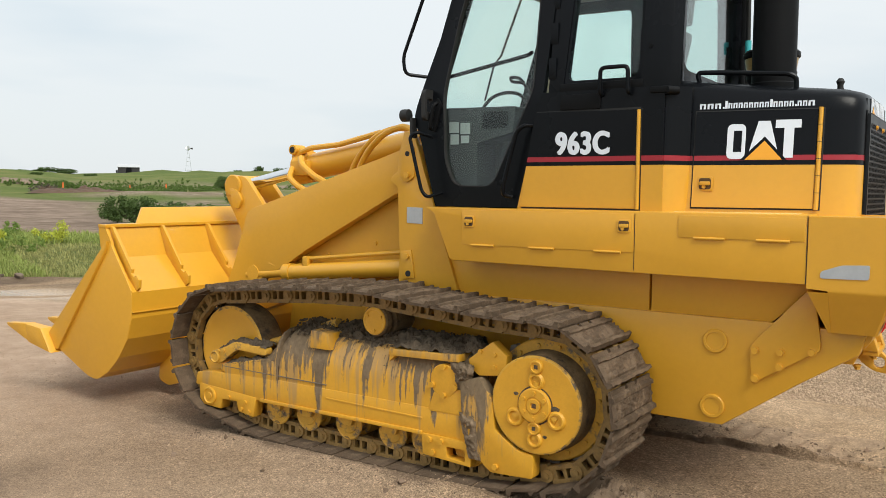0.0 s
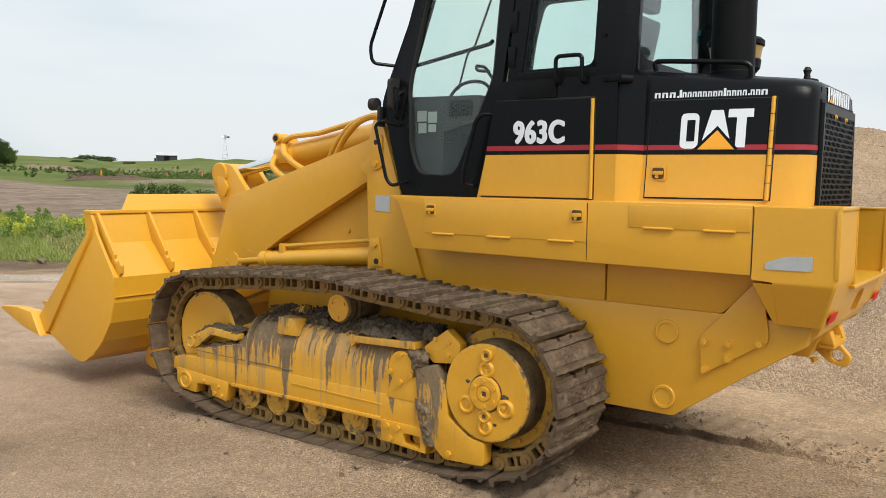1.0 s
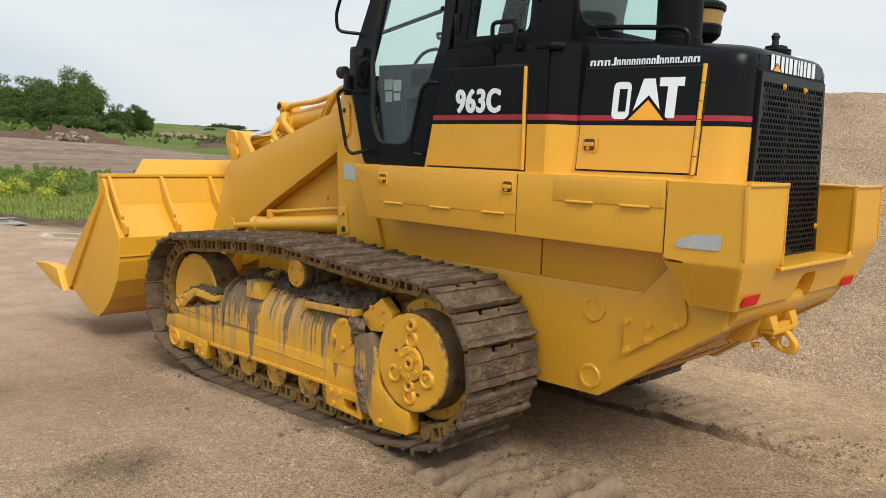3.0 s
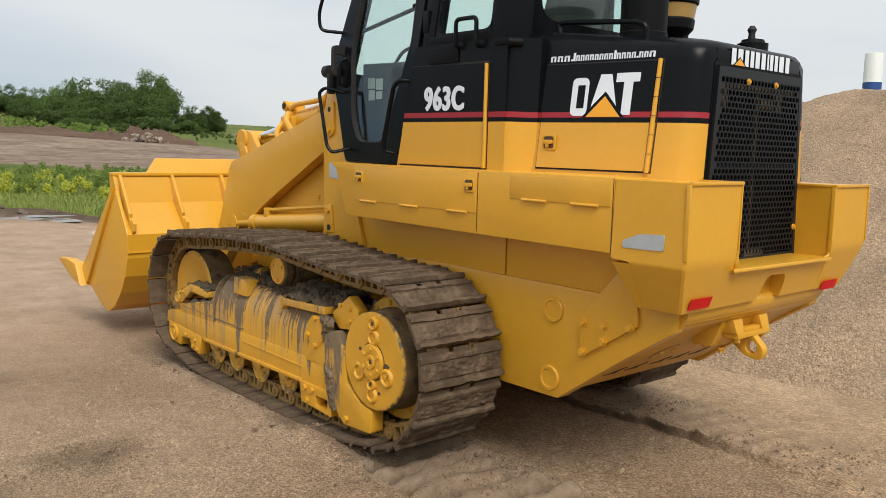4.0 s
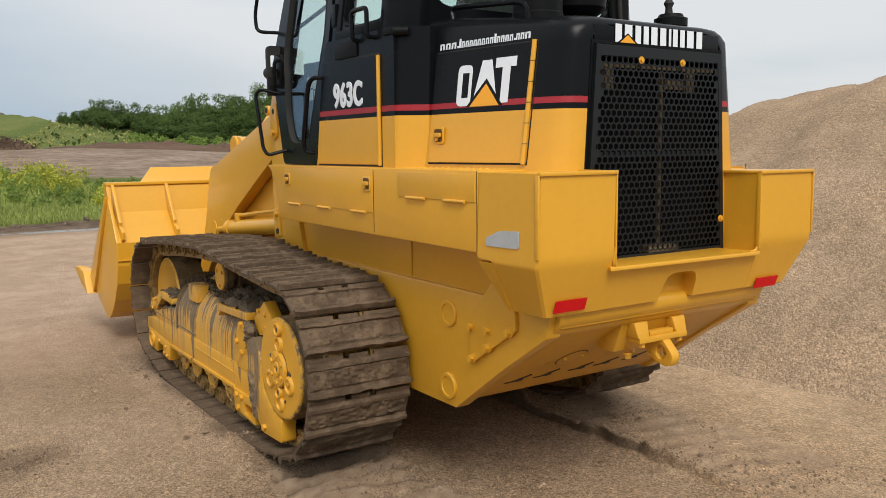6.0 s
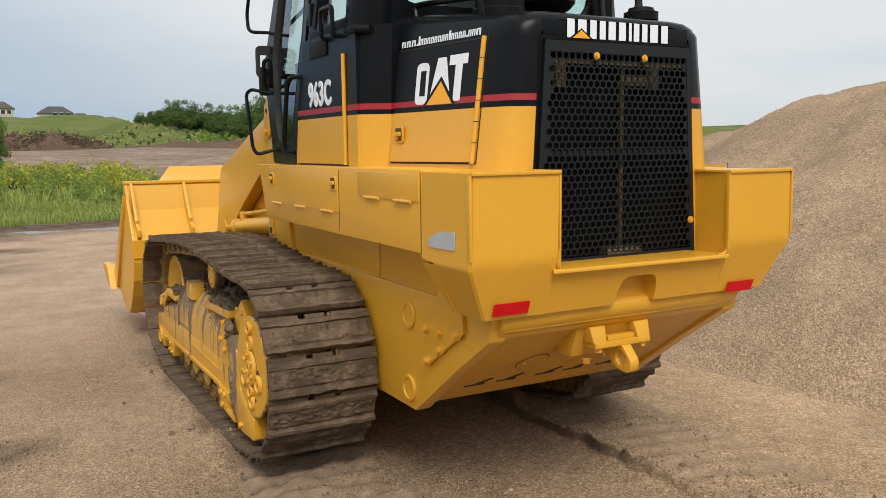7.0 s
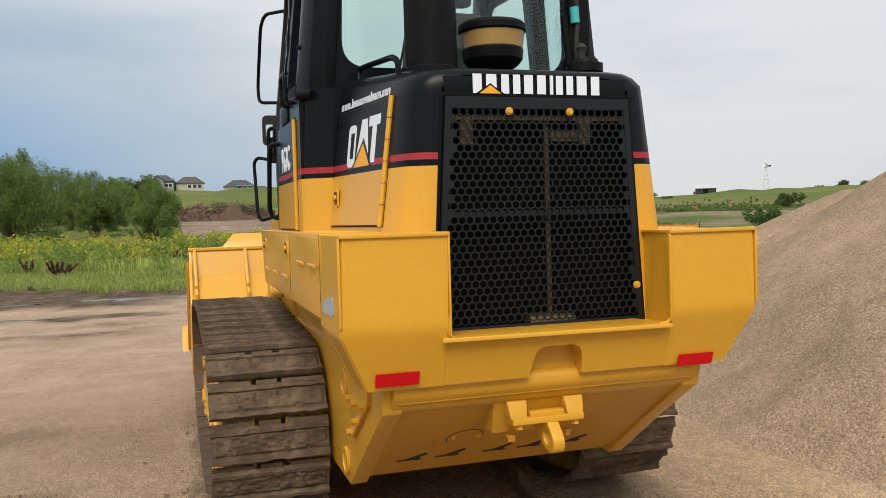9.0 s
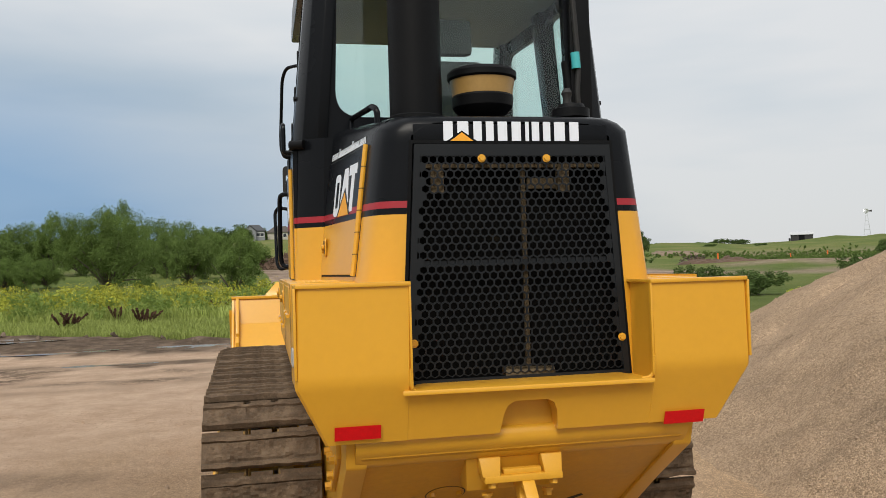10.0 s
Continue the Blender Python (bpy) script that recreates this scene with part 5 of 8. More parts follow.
HEX = [(math.cos(math.pi / 6 + k * math.pi / 3), math.sin(math.pi / 6 + k * math.pi / 3)) for k in range(6)]
while z > 1.188:
    edge = grille_half(z)
    for i in range(-16, 17):
        cx = i * PITCH + (row % 2) * PITCH / 2
        if abs(cx) > edge - 0.016:
            continue
        o = [bm.verts.new((cx + R * c, G_Y, z + R * d)) for c, d in HEX]
        if abs(cx) > edge - 0.036:
            bm.faces.new(o)
            continue
        q = [bm.verts.new((cx + r * c, G_Y, z + r * d)) for c, d in HEX]
        p = [bm.verts.new((cx + r * c, G_Y + 0.005, z + r * d)) for c, d in HEX]
        for k in range(6):
            j = (k + 1) % 6
            bm.faces.new((o[k], o[j], q[j], q[k]))
            bm.faces.new((q[k], q[j], p[j], p[k]))
    row += 1
    z -= PITCH * math.sqrt(3) / 2
part("honeycomb", bm, BLACK_GRILLE, grille, "sheet of six-sided holes")
part("grille_rail", box((-0.405, 0.405), (G_Y + 0.007, G_Y + 0.02), (1.612, 1.634)), BLACK_GRILLE, grille)
for x, z in ((-0.1305, 2.018), (0.1275, 2.018), (-0.410, 1.330), (0.415, 1.318)):
    bm = rod((x, G_Y, z), (x, G_Y - 0.010, z), 0.0105, seg=6)
    rod((x, G_Y + 0.002, z), (x, G_Y - 0.003, z), 0.0155, seg=18, bm=bm)
    part("bolt", bm, YELLOW_ROUGH, grille, "brass-yellow bolt")
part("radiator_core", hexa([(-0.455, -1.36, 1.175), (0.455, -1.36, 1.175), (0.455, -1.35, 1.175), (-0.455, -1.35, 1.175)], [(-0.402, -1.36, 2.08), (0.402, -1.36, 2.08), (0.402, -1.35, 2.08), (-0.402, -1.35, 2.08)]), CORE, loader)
part("core_header", box((-0.36, 0.36), (-1.42, -1.40), (1.985, 2.000)), TAN, loader, "dusty rail behind the grille")
part("core_bar", box((0.06, 0.19), (-1.405, -1.39), (1.905, 1.945)), TAN, loader, "dusty cross bar behind the grille")
part("core_rod", box((0.035, 0.052), (-1.40, -1.385), (1.19, 2.0)), TAN, loader, "dusty vertical strap")
for x in (-0.30, 0.20):
    part("bracket", box((x - 0.024, x + 0.024), (-1.425, -1.40), (1.89, 1.985)), TAN, loader, "dusty hinge bracket")
part("dust_heap", rod((-0.06, -1.41, 1.195), (0.14, -1.41, 1.195), 0.030, 0.022, 12), TAN, loader, "dust and chaff in the grille")
# the recess that the grille sits in
part("grille_header", box((-0.388, 0.388), (-1.4235, -1.38), (2.079, 2.152)), BLACK, loader, bevel=0.003)
part("grille_surround", ring_frame([(-grille_half(2.072) - 0.016, 2.090), (grille_half(2.072) + 0.016, 2.090), (grille_half(1.178) + 0.016, 1.172), (-grille_half(1.178) - 0.016, 1.172)], [(-grille_half(2.072) - 0.004, 2.076), (grille_half(2.072) + 0.004, 2.076), (grille_half(1.178) + 0.004, 1.178), (-grille_half(1.178) - 0.004, 1.178)],
                                   lambda u, v, d: (u, d, v), -1.427, -1.35, 8), BLACK_MATT, loader)

# ---- exhaust, air cleaner, fluid cap, handrails on the hood ----
part("exhaust_pipe", lathe((-0.285, -0.945, 2.20), (-0.285, -0.945, 3.4), ((0, 0.118), (0.06, 0.118), (0.065, 0.114), (1.10, 0.114), (1.12, 0.10)), 40), BLACK_MATT, loader, "matt black exhaust pipe")
air = part("air_precleaner", lathe((0.037, -0.86, 2.20), (0.037, -0.86, 3), ((0, 0.062), (0.02, 0.056), (0.062, 0.056), (0.075, 0.080), (0.098, 0.116), (0.122, 0.136), (0.165, 0.141), (0.174, 0.136))), BLACK_MATT, loader, "black air precleaner with an amber bowl")
part("bowl", lathe((0.037, -0.86, 2.372), (0.037, -0.86, 3), ((0, 0.136), (0.035, 0.141), (0.072, 0.147))), AMBER, air, "dusty amber bowl")
part("lid", lathe((0.037, -0.86, 2.443), (0.037, -0.86, 3), ((0, 0.149), (0.008, 0.157), (0.032, 0.157), (0.048, 0.140), (0.058, 0.09))), BLACK_MATT, air)
cap = part("filler_cap", lathe((0.330, -1.19, 2.20), (0.330, -1.19, 3), ((0, 0.060), (0.015, 0.060), (0.018, 0.078), (0.055, 0.078), (0.060, 0.062), (0.075, 0.055), (0.08, 0.03))), BLACK_MATT, loader, "black filler cap")
part("knob", lathe((0.315, -1.19, 2.275), (0.315, -1.19, 3), ((0, 0.020), (0.03, 0.016), (0.05, 0.024), (0.07, 0.012))), RUBBER, cap)
part("hood_handrail", tube(((-0.535, -0.63, 2.235), (-0.530, -0.60, 2.315), (-0.515, -0.70, 2.312), (-0.490, -1.06, 2.285), (-0.478, -1.10, 2.265), (-0.475, -1.10, 2.205)), 0.013, smooth_corner=0.03), BLACK, loader, "black tubular handrail")


# ---- tracks ----
def loop_path():
    """The closed line of the shoes' outer faces, in (y, z), clockwise from the sprocket's top."""
    pts = []
    cy, cz, r = 0.0, 0.536, 0.455
    for k in range(25):
        a = radians(100 + k * 150 / 24)
        pts.append((cy + r * math.cos(a), cz + r * math.sin(a)))
    pts += [(0.20, 0.045), (0.50, 0.022), (1.2, 0.018), (1.9, 0.020), (2.15, 0.034)]
    cy, cz, r = 2.445, 0.545, 0.44
    for k in range(25):
        a = radians(-68 + k * 160 / 24)
        pts.append((cy + r * math.cos(a), cz + r * math.sin(a)))
    pts += [(2.05, 1.022), (1.60, 1.052), (1.16, 1.062), (0.80, 1.032), (0.35, 0.998)]
    return pts[::-1]


def shoe_mesh(seed):
    """One double-grouser shoe: plate, two bars and caked mud; z points away from the track."""
    rng = random.Random(seed)
    bm = bmesh.new()
    box((-0.277, 0.277), (-0.092, 0.068), (-0.016, 0.0), bm=bm)
    for x0, x1 in ((-0.277, -0.085), (-0.050, 0.050), (0.085, 0.277)):
        box((x0, x1), (0.068, 0.092), (-0.016, -0.002), bm=bm)
    for y0, h in ((-0.082, 0.024), (0.050, 0.015)):
        n_ = 14
        prev = None
        for i in range(n_ + 1):
            x = -0.277 + 0.554 * i / n_
            top = h + rng.uniform(-0.005, 0.003)
            j = rng.uniform(-0.004, 0.004)
            ring = [bm.verts.new(p) for p in ((x, y0 - 0.015 + j, -0.002), (x, y0 - 0.010 + j, top), (x, y0 + 0.008 + j, top), (x, y0 + 0.022 + j, -0.002))]
            if prev:
                for k in range(3):
                    bm.faces.new((prev[k], ring[k], ring[k + 1], prev[k + 1]))
            if i in (0, n_):
                bm.faces.new(ring if i == 0 else ring[::-1])
            prev = ring
    # caked mud between the bars
    nx, ny = 30, 8
    mud = []
    g = [[bm.verts.new((-0.272 + 0.544 * i / nx, -0.062 + 0.104 * j / ny, -0.002 if j in (0, ny) or i in (0, nx) else 0.003 + max(-0.006, rng.gauss(0.006, 0.0036)))) for i in range(nx + 1)] for j in range(ny + 1)]
    for j in range(ny):
        for i in range(nx):
            mud.append(bm.faces.new((g[j][i], g[j][i + 1], g[j + 1][i + 1], g[j + 1][i])))
    bmesh.ops.recalc_face_normals(bm, faces=bm.faces[:])
    finish(bm, 40)
    for f in mud:
        f.smooth = False
    me = bpy.data.meshes.new("shoe")
    bm.to_mesh(me)
    bm.free()
    me.materials.append(SHOE)
    return me


def lumpy(p00, p10, p11, p01, nu, nv, thick, seed):
    """A patch of lumpy mud over four corners, with ragged edges that thin out."""
    rng = random.Random(seed)
    p00, p10, p11, p01 = [Vector(p) for p in (p00, p10, p11, p01)]
    nrm = (p10 - p00).cross(p01 - p00).normalized()
    if nrm.x > 0.3 or nrm.z < -0.5:
        nrm = -nrm
    bm = bmesh.new()
    g, keep = [], []
    for j in range(nv + 1):
        v = j / nv
        rowv, rowk = [], []
        for i in range(nu + 1):
            u = i / nu
            p = p00.lerp(p10, u).lerp(p01.lerp(p11, u), v)
            rim = min(1.0, 4.0 * min(u, 1 - u, v, 1 - v) + 0.75 * noise.noise(p * 13 + Vector((0, seed, 0))) + 0.35 * noise.noise(p * 40))
            h = thick * (rim * (0.55 + 0.9 * noise.noise(p * 16 + Vector((seed, 0, 0))) + 0.7 * noise.noise(p * 45)) + rng.gauss(0, 0.10)) - thick * 0.2 * (1 - rim)
            rowv.append(bm.verts.new(p + nrm * h))
            rowk.append(rim > 0.05)
        g.append(rowv)
        keep.append(rowk)
    for j in range(nv):
        for i in range(nu):
            if keep[j][i] or keep[j + 1][i + 1]:
                bm.faces.new((g[j][i], g[j][i + 1], g[j + 1][i + 1], g[j + 1][i]))
    bmesh.ops.delete(bm, geom=[v for v in bm.verts if not v.link_faces], context="VERTS")
    bmesh.ops.recalc_face_normals(bm, faces=bm.faces[:])
    return bm


def link_mesh(x0, x1):
    """One track link with its pin bosses and windows."""
    bm = bmesh.new()
    box((x0, x1), (-0.098, 0.098), (-0.112, -0.088), bm=bm)
    box((x0, x1), (-0.080, 0.090), (-0.036, -0.014), bm=bm)
    for y, half in ((-0.060, 0.014), (0.004, 0.010), (0.066, 0.014)):
        box((x0 + 0.003, x1 - 0.003), (y - half, y + half), (-0.090, -0.030), bm=bm)
    sx = -1 if x0 < 0 else 1
    rod((x0 - 0.012, -0.100, -0.064), (x1 + 0.012, -0.100, -0.064), 0.036, seg=16, bm=bm)
    rod((sx * 0.10, -0.100, -0.064), (sx * 0.156, -0.100, -0.064), 0.016, seg=10, bm=bm)
    for y in (-0.055, 0.055):
        rod(((x0 + x1) / 2, y, -0.03), ((x0 + x1) / 2, y, -0.010), 0.014, seg=6, bm=bm)
    finish(bm)
    me = bpy.data.meshes.new("link")
    bm.to_mesh(me)
    bm.free()
    me.materials.append(LINK)
    return me


SHOES = [shoe_mesh(k) for k in range(5)]
LINKS = [link_mesh(-0.135, -0.088), link_mesh(0.088, 0.135)]
COUNT = 38
LINE = [tuple(v) for v in along(loop_path(), COUNT * 2)]
TRACK_X = {-1: -0.978, 1: 0.952}
tracks = {}
for s in (-1, 1):
    track = new("track_chain")
    track.parent = loader
    tagged(track, "steel crawler track caked with dry mud")
    tracks[s] = track
    for k in range(COUNT):
        a, b, mid = Vector(LINE[2 * k - 1]), Vector(LINE[(2 * k + 1) % (2 * COUNT)]), Vector(LINE[2 * k])
        t = (b - a).normalized()
        out = Vector((-t.y, t.x))
        c = Vector((1.22, 0.54))
        if out.dot(mid - c) < 0:
            out = -out
        m = Matrix(((1, 0, 0, TRACK_X[s]), (0, t.x, out.x, mid.x), (0, t.y, out.y, mid.y), (0, 0, 0, 1)))
        if m.determinant() < 0:
            m = m @ Matrix.Diagonal((-1, 1, 1, 1))
        for name, me in (("shoe", SHOES[(k * 7 + (s > 0)) % 5]), ("link", LINKS[0]), ("link", LINKS[1])):
            ob = new(name, me)
            ob.parent = track
            ob.matrix_basis = m

# ---- track frames ----
for s in (-1, 1):
    q = lambda bm: mirrored(bm) if s > 0 else bm
    tf = new("track_frame")
    tf.parent = loader
    tagged(tf, "yellow track roller frame streaked with grey mud")
    part("beam", q(prism_x([(2.705, 0.285), (2.690, 0.372), (2.55, 0.395), (2.10, 0.415), (0.60, 0.415), (0.34, 0.40), (0.34, 0.25), (0.60, 0.25), (2.05, 0.252)], -1.184, -0.80)), YELLOW_MUD, tf, bevel=0.006)
    part("lip", q(prism_x([(2.06, 0.250), (2.06, 0.272), (0.74, 0.274), (0.74, 0.252)], -1.196, -1.15)), YELLOW_MUD, tf, bevel=0.004)
    part("ledge", q(prism_x([(1.48, 0.352), (1.48, 0.362), (0.74, 0.352), (0.74, 0.342)], -1.188, -1.15)), YELLOW_MUD, tf, bevel=0.002)
    part("frame_rail", q(prism_x([(1.28, 0.50), (1.28, 1.03), (2.30, 1.00), (2.36, 0.60)], -0.60, -0.50)), YELLOW_ROUGH, tf)
    hump = round_outline([(-1.180, 0.41), (-1.178, 0.60), (-1.10, 0.745), (-0.86, 0.745), (-0.80, 0.60), (-0.80, 0.41)], [0, 0.10, 0.12, 0.12, 0.10, 0])
    part("hump", q(hexa([(x, 0.46, z) for x, z in hump], [(x, 1.84, z) for x, z in hump])), YELLOW_MUD, tf, bevel=0)
    part("hump_nose", q(hexa([(x, 1.84, z) for x, z in hump], [(x * 0.99, 2.10, 0.41 + (z - 0.41) * 0.42) for x, z in hump])), YELLOW_MUD, tf)
    part("collar", q(hexa([(x - 0.006, 1.90, z + 0.006 if z > 0.5 else z) for x, z in hump], [(x - 0.006, 1.93, z * 0.985 if z > 0.5 else z) for x, z in hump])), YELLOW_MUD, tf)
    part("joint_seam", q(prism_x([(1.48, 0.438), (1.48, 0.443), (2.42, 0.450), (2.42, 0.445)], -1.1855, -1.16)), STEEL, tf)
    if s < 0:
        # loose mud lying on the hump
        rng = random.Random(4)
        bm = bmesh.new()
        nx, ny = 26, 130
        g = []
        for j in range(ny + 1):
            y = 0.50 + 1.42 * j / ny
            rowv = []
            for i in range(nx + 1):
                u = i / nx
                x = -1.165 + 0.36 * u
                top = 0.752 - 0.16 * max(0.0, (0.30 - u) / 0.30) ** 1.6 - 0.1 * max(0.0, (u - 0.8) / 0.2) ** 2 - (0.25 * max(0, y - 1.80) / 0.12 * 0.5 if y > 1.80 else 0)
                lump = 0.016 * noise.noise((x * 9, y * 9, 1.0)) + 0.022 * noise.noise((x * 24, y * 24, 5.0)) + rng.gauss(0, 0.007)
                thick = noise.noise((x * 5, y * 4, 9.0)) * 0.035 + (0.034 if u > 0.26 else -0.004) + 0.03 * noise.noise((x * 14, y * 12, 2.0))
                rowv.append(bm.verts.new((x, y, top + thick + lump)))
            g.append(rowv)
        for j in range(ny):
            for i in range(nx):
                bm.faces.new((g[j][i], g[j][i + 1], g[j + 1][i + 1], g[j + 1][i]))
        bmesh.ops.recalc_face_normals(bm, faces=bm.faces[:])
        part("mud_cake", bm, MUD, tf, "lumpy grey mud lying on the frame", sharp=70)
        bm = bmesh.new()
        for _ in range(1000):
            y, x = rng.uniform(0.50, 1.86), rng.uniform(-1.12, -0.84)
            r = rng.uniform(0.004, 0.013)
            z = 0.755 - 0.12 * max(0.0, (-1.07 - x) / 0.09) + rng.uniform(0.01, 0.05)
            bmesh.ops.create_icosphere(bm, subdivisions=1, radius=r, matrix=pose(x, y, z, rng.uniform(0, 360), rng.uniform(0, 360)) @ Matrix.Diagonal((1, rng.uniform(0.6, 1.2), rng.uniform(0.5, 0.9), 1)))
        tagged(part("loose_mud", bm, MUD, tf, "clods of mud on the frame"), kind="stuff")
        part("step_plate", prism_x([(0.979, 0.690), (0.979, 0.730), (0.488, 0.748), (0.488, 0.704)], -1.196, -1.03), STEP_PAINT, tf, bevel=0.006)
        part("step_toe", prism_x([(0.979, 0.655), (0.979, 0.735), (0.945, 0.734), (0.935, 0.69)], -1.192, -1.05), STEP_PAINT, tf, bevel=0.005)
        part("step_lug", prism_x([(1.625, 0.66), (1.618, 0.775), (1.470, 0.765), (1.455, 0.66)], -1.176, -1.02), STEP_PAINT, tf, bevel=0.008)
        plate = part("side_cover", lathe((-1.16, 0.590, 0.585), (-1.3, 0.590, 0.585), ((0, 0.098), (0.022, 0.098), (0.028, 0.091), (0.028, 0)), 28), COVER_PAINT, tf)
        for a in (90, 200, 270, 340):
            y, z = 0.590 + 0.082 * math.cos(radians(a)), 0.585 + 0.082 * math.sin(radians(a))
            part("bolt", rod((-1.185, y, z), (-1.205, y, z), 0.017, seg=8), YELLOW_ROUGH, plate)
        part("cover_base", prism_x(round_outline([(0.66, 0.52), (0.70, 0.40), (0.42, 0.40), (0.47, 0.55)], 0.02), -1.187, -1.16), COVER_PAINT, tf, bevel=0.006)
        # guard in front of the final drive
        guard = part("drive_guard", prism_x(round_outline([(0.475, 0.600), (0.350, 0.640), (0.262, 0.52), (0.245, 0.36), (0.10, 0.272), (0.008, 0.262), (0.008, 0.132), (0.27, 0.120), (0.37, 0.20), (0.46, 0.40)], 0.02), -1.205, -1.12), GUARD_MUD, tf, bevel=0.008)
        part("bolt", rod((-1.20, 0.235, 0.160), (-1.222, 0.235, 0.160), 0.018, seg=6), YELLOW_ROUGH, guard)
        gus = part("drive_gusset", prism_x([(0.442, 0.727), (0.286, 0.842), (0.194, 0.770), (0.205, 0.66), (0.373, 0.64), (0.43, 0.68)], -1.168, -1.10), COVER_PAINT, tf, bevel=0.008)
        for y, z in ((0.36, 0.78), (0.27, 0.77), (0.27, 0.70)):
            part("bolt", rod((-1.166, y, z), (-1.180, y, z), 0.013, seg=6), YELLOW_ROUGH, gus)
        # step bracket under the beam
        br = part("step_bracket", ring_frame([(0.735, 0.262), (0.725, 0.142), (0.405, 0.122), (0.395, 0.262)], round_outline([(0.565, 0.212), (0.562, 0.150), (0.440, 0.142), (0.440, 0.212)], 0.012), lambda u, v, d: (d, u, v), -1.198, -1.13, 24), YELLOW_ROUGH, tf, bevel=0.005)
        for y, z in ((0.68, 0.235), (0.655, 0.165), (0.60, 0.236)):
            part("bolt", rod((-1.196, y, z), (-1.214, y, z), 0.018, seg=8), YELLOW_ROUGH, br)
        # front brackets
        fb = part("front_bracket", prism_x([(2.66, 0.30), (2.66, 0.195), (2.62, 0.150), (2.45, 0.142), (2.43, 0.212), (2.29, 0.218), (2.27, 0.150), (2.13, 0.132), (2.10, 0.27)], -1.188, -1.10), YELLOW_ROUGH, tf, bevel=0.008)
        for y, z in ((2.36, 0.240), (2.235, 0.175), (2.165, 0.165), (2.20, 0.225)):
            part("bolt", rod((-1.186, y, z), (-1.200, y, z), 0.014, seg=6), YELLOW_ROUGH, fb)
        part("boss", lathe((-1.184, 2.553, 0.222), (-1.3, 2.553, 0.222), ((0, 0.062), (0.014, 0.062), (0.018, 0.052), (0.010, 0.045), (0.010, 0.025), (0.016, 0.022), (0.016, 0)), 24), YELLOW_ROUGH, fb)
        # idler yoke
        yoke = part("idler_yoke", prism_x(round_outline([(2.565, 0.470), (2.55, 0.535), (2.40, 0.585), (2.325, 0.622), (2.02, 0.610), (2.02, 0.560), (2.29, 0.572), (2.34, 0.545), (2.43, 0.478), (2.50, 0.448)], 0.018), -1.176, -1.11), YELLOW_DIRTY, tf, bevel=0.008)
        part("lower_arm", prism_x(round_outline([(2.45, 0.425), (2.43, 0.462), (2.0, 0.545), (1.90, 0.52), (1.90, 0.405), (2.40, 0.400)], 0.014), -1.184, -1.10), YELLOW_MUD, tf, bevel=0.006)
        part("boss", lathe((-1.170, 2.505, 0.502), (-1.3, 2.505, 0.502), ((0, 0.042), (0.018, 0.042), (0.022, 0.036), (0.014, 0.030), (0.014, 0)), 20), YELLOW_DIRTY, yoke)
        for y, z in ((2.42, 0.555), (2.47, 0.545), (2.545, 0.492)):
            part("bolt", rod((-1.174, y, z), (-1.188, y, z), 0.013, seg=6), YELLOW_DIRTY, yoke)
        for seed, q4, nu, nv, thick in ((1, ((-1.178, 2.50, 0.565), (-1.178, 2.02, 0.612), (-1.05, 2.02, 0.635), (-1.05, 2.48, 0.62)), 44, 12, 0.034),
                                        (7, ((-1.186, 2.44, 0.462), (-1.186, 2.00, 0.535), (-1.10, 2.00, 0.55), (-1.10, 2.42, 0.475)), 40, 8, 0.022),
                                        (2, ((-1.186, 0.98, 0.748), (-1.186, 0.49, 0.752), (-1.00, 0.49, 0.765), (-1.00, 0.98, 0.765)), 44, 18, 0.040),
                                        (4, ((-1.2068, 0.480, 0.430), (-1.2068, 0.375, 0.430), (-1.2068, 0.330, 0.175), (-1.2068, 0.410, 0.175)), 16, 34, 0.018),
                                        (8, ((-1.190, 0.560, 0.720), (-1.190, 0.390, 0.700), (-1.195, 0.400, 0.540), (-1.190, 0.500, 0.540)), 24, 24, 0.030),
                                        (5, ((-1.15, 0.53, 0.770), (-1.13, 0.40, 0.760), (-1.02, 0.30, 0.780), (-1.02, 0.50, 0.790)), 22, 18, 0.050),
                                        (6, ((-1.18, 2.12, 0.428), (-1.18, 1.98, 0.430), (-1.10, 1.98, 0.46), (-1.10, 2.12, 0.45)), 16, 10, 0.022)):
            part("mud_patch", lumpy(*q4, nu, nv, thick, seed), MUD if seed in (1, 2, 5, 7) else DRY_MUD, tf, "lumpy mud stuck to the frame", sharp=70)
        part("tension_rod", rod((-1.0, 2.15, 0.60), (-0.98, 1.55, 0.80), 0.035, seg=14), YELLOW_DIRTY, tf)
    # bottom rollers, carrier roller, idler and final drive
    for y in (1.96, 1.684, 1.348, 1.002, 0.756, 0.45, 2.22):
        x = s * 1.13
        roller = part("track_roller", lathe((x, y, 0.205), (s * 0.80, y, 0.205), ((0, 0.030), (0.002, 0.060), (0.008, 0.066), (0.008, 0.096), (0.003, 0.102), (0.010, 0.108), (0.016, 0.104), (0.020, 0.078), (0.10, 0.078), (0.11, 0.100), (0.33, 0.100)), 32), YELLOW_DIRTY, tf)
        part("roller_cap", prism_x(round_outline([(y - 0.062, 0.255), (y - 0.050, 0.200), (y + 0.050, 0.200), (y + 0.062, 0.255)], 0.02), s * 1.160, s * 1.12), YELLOW_DIRTY, roller, bevel=0.006)
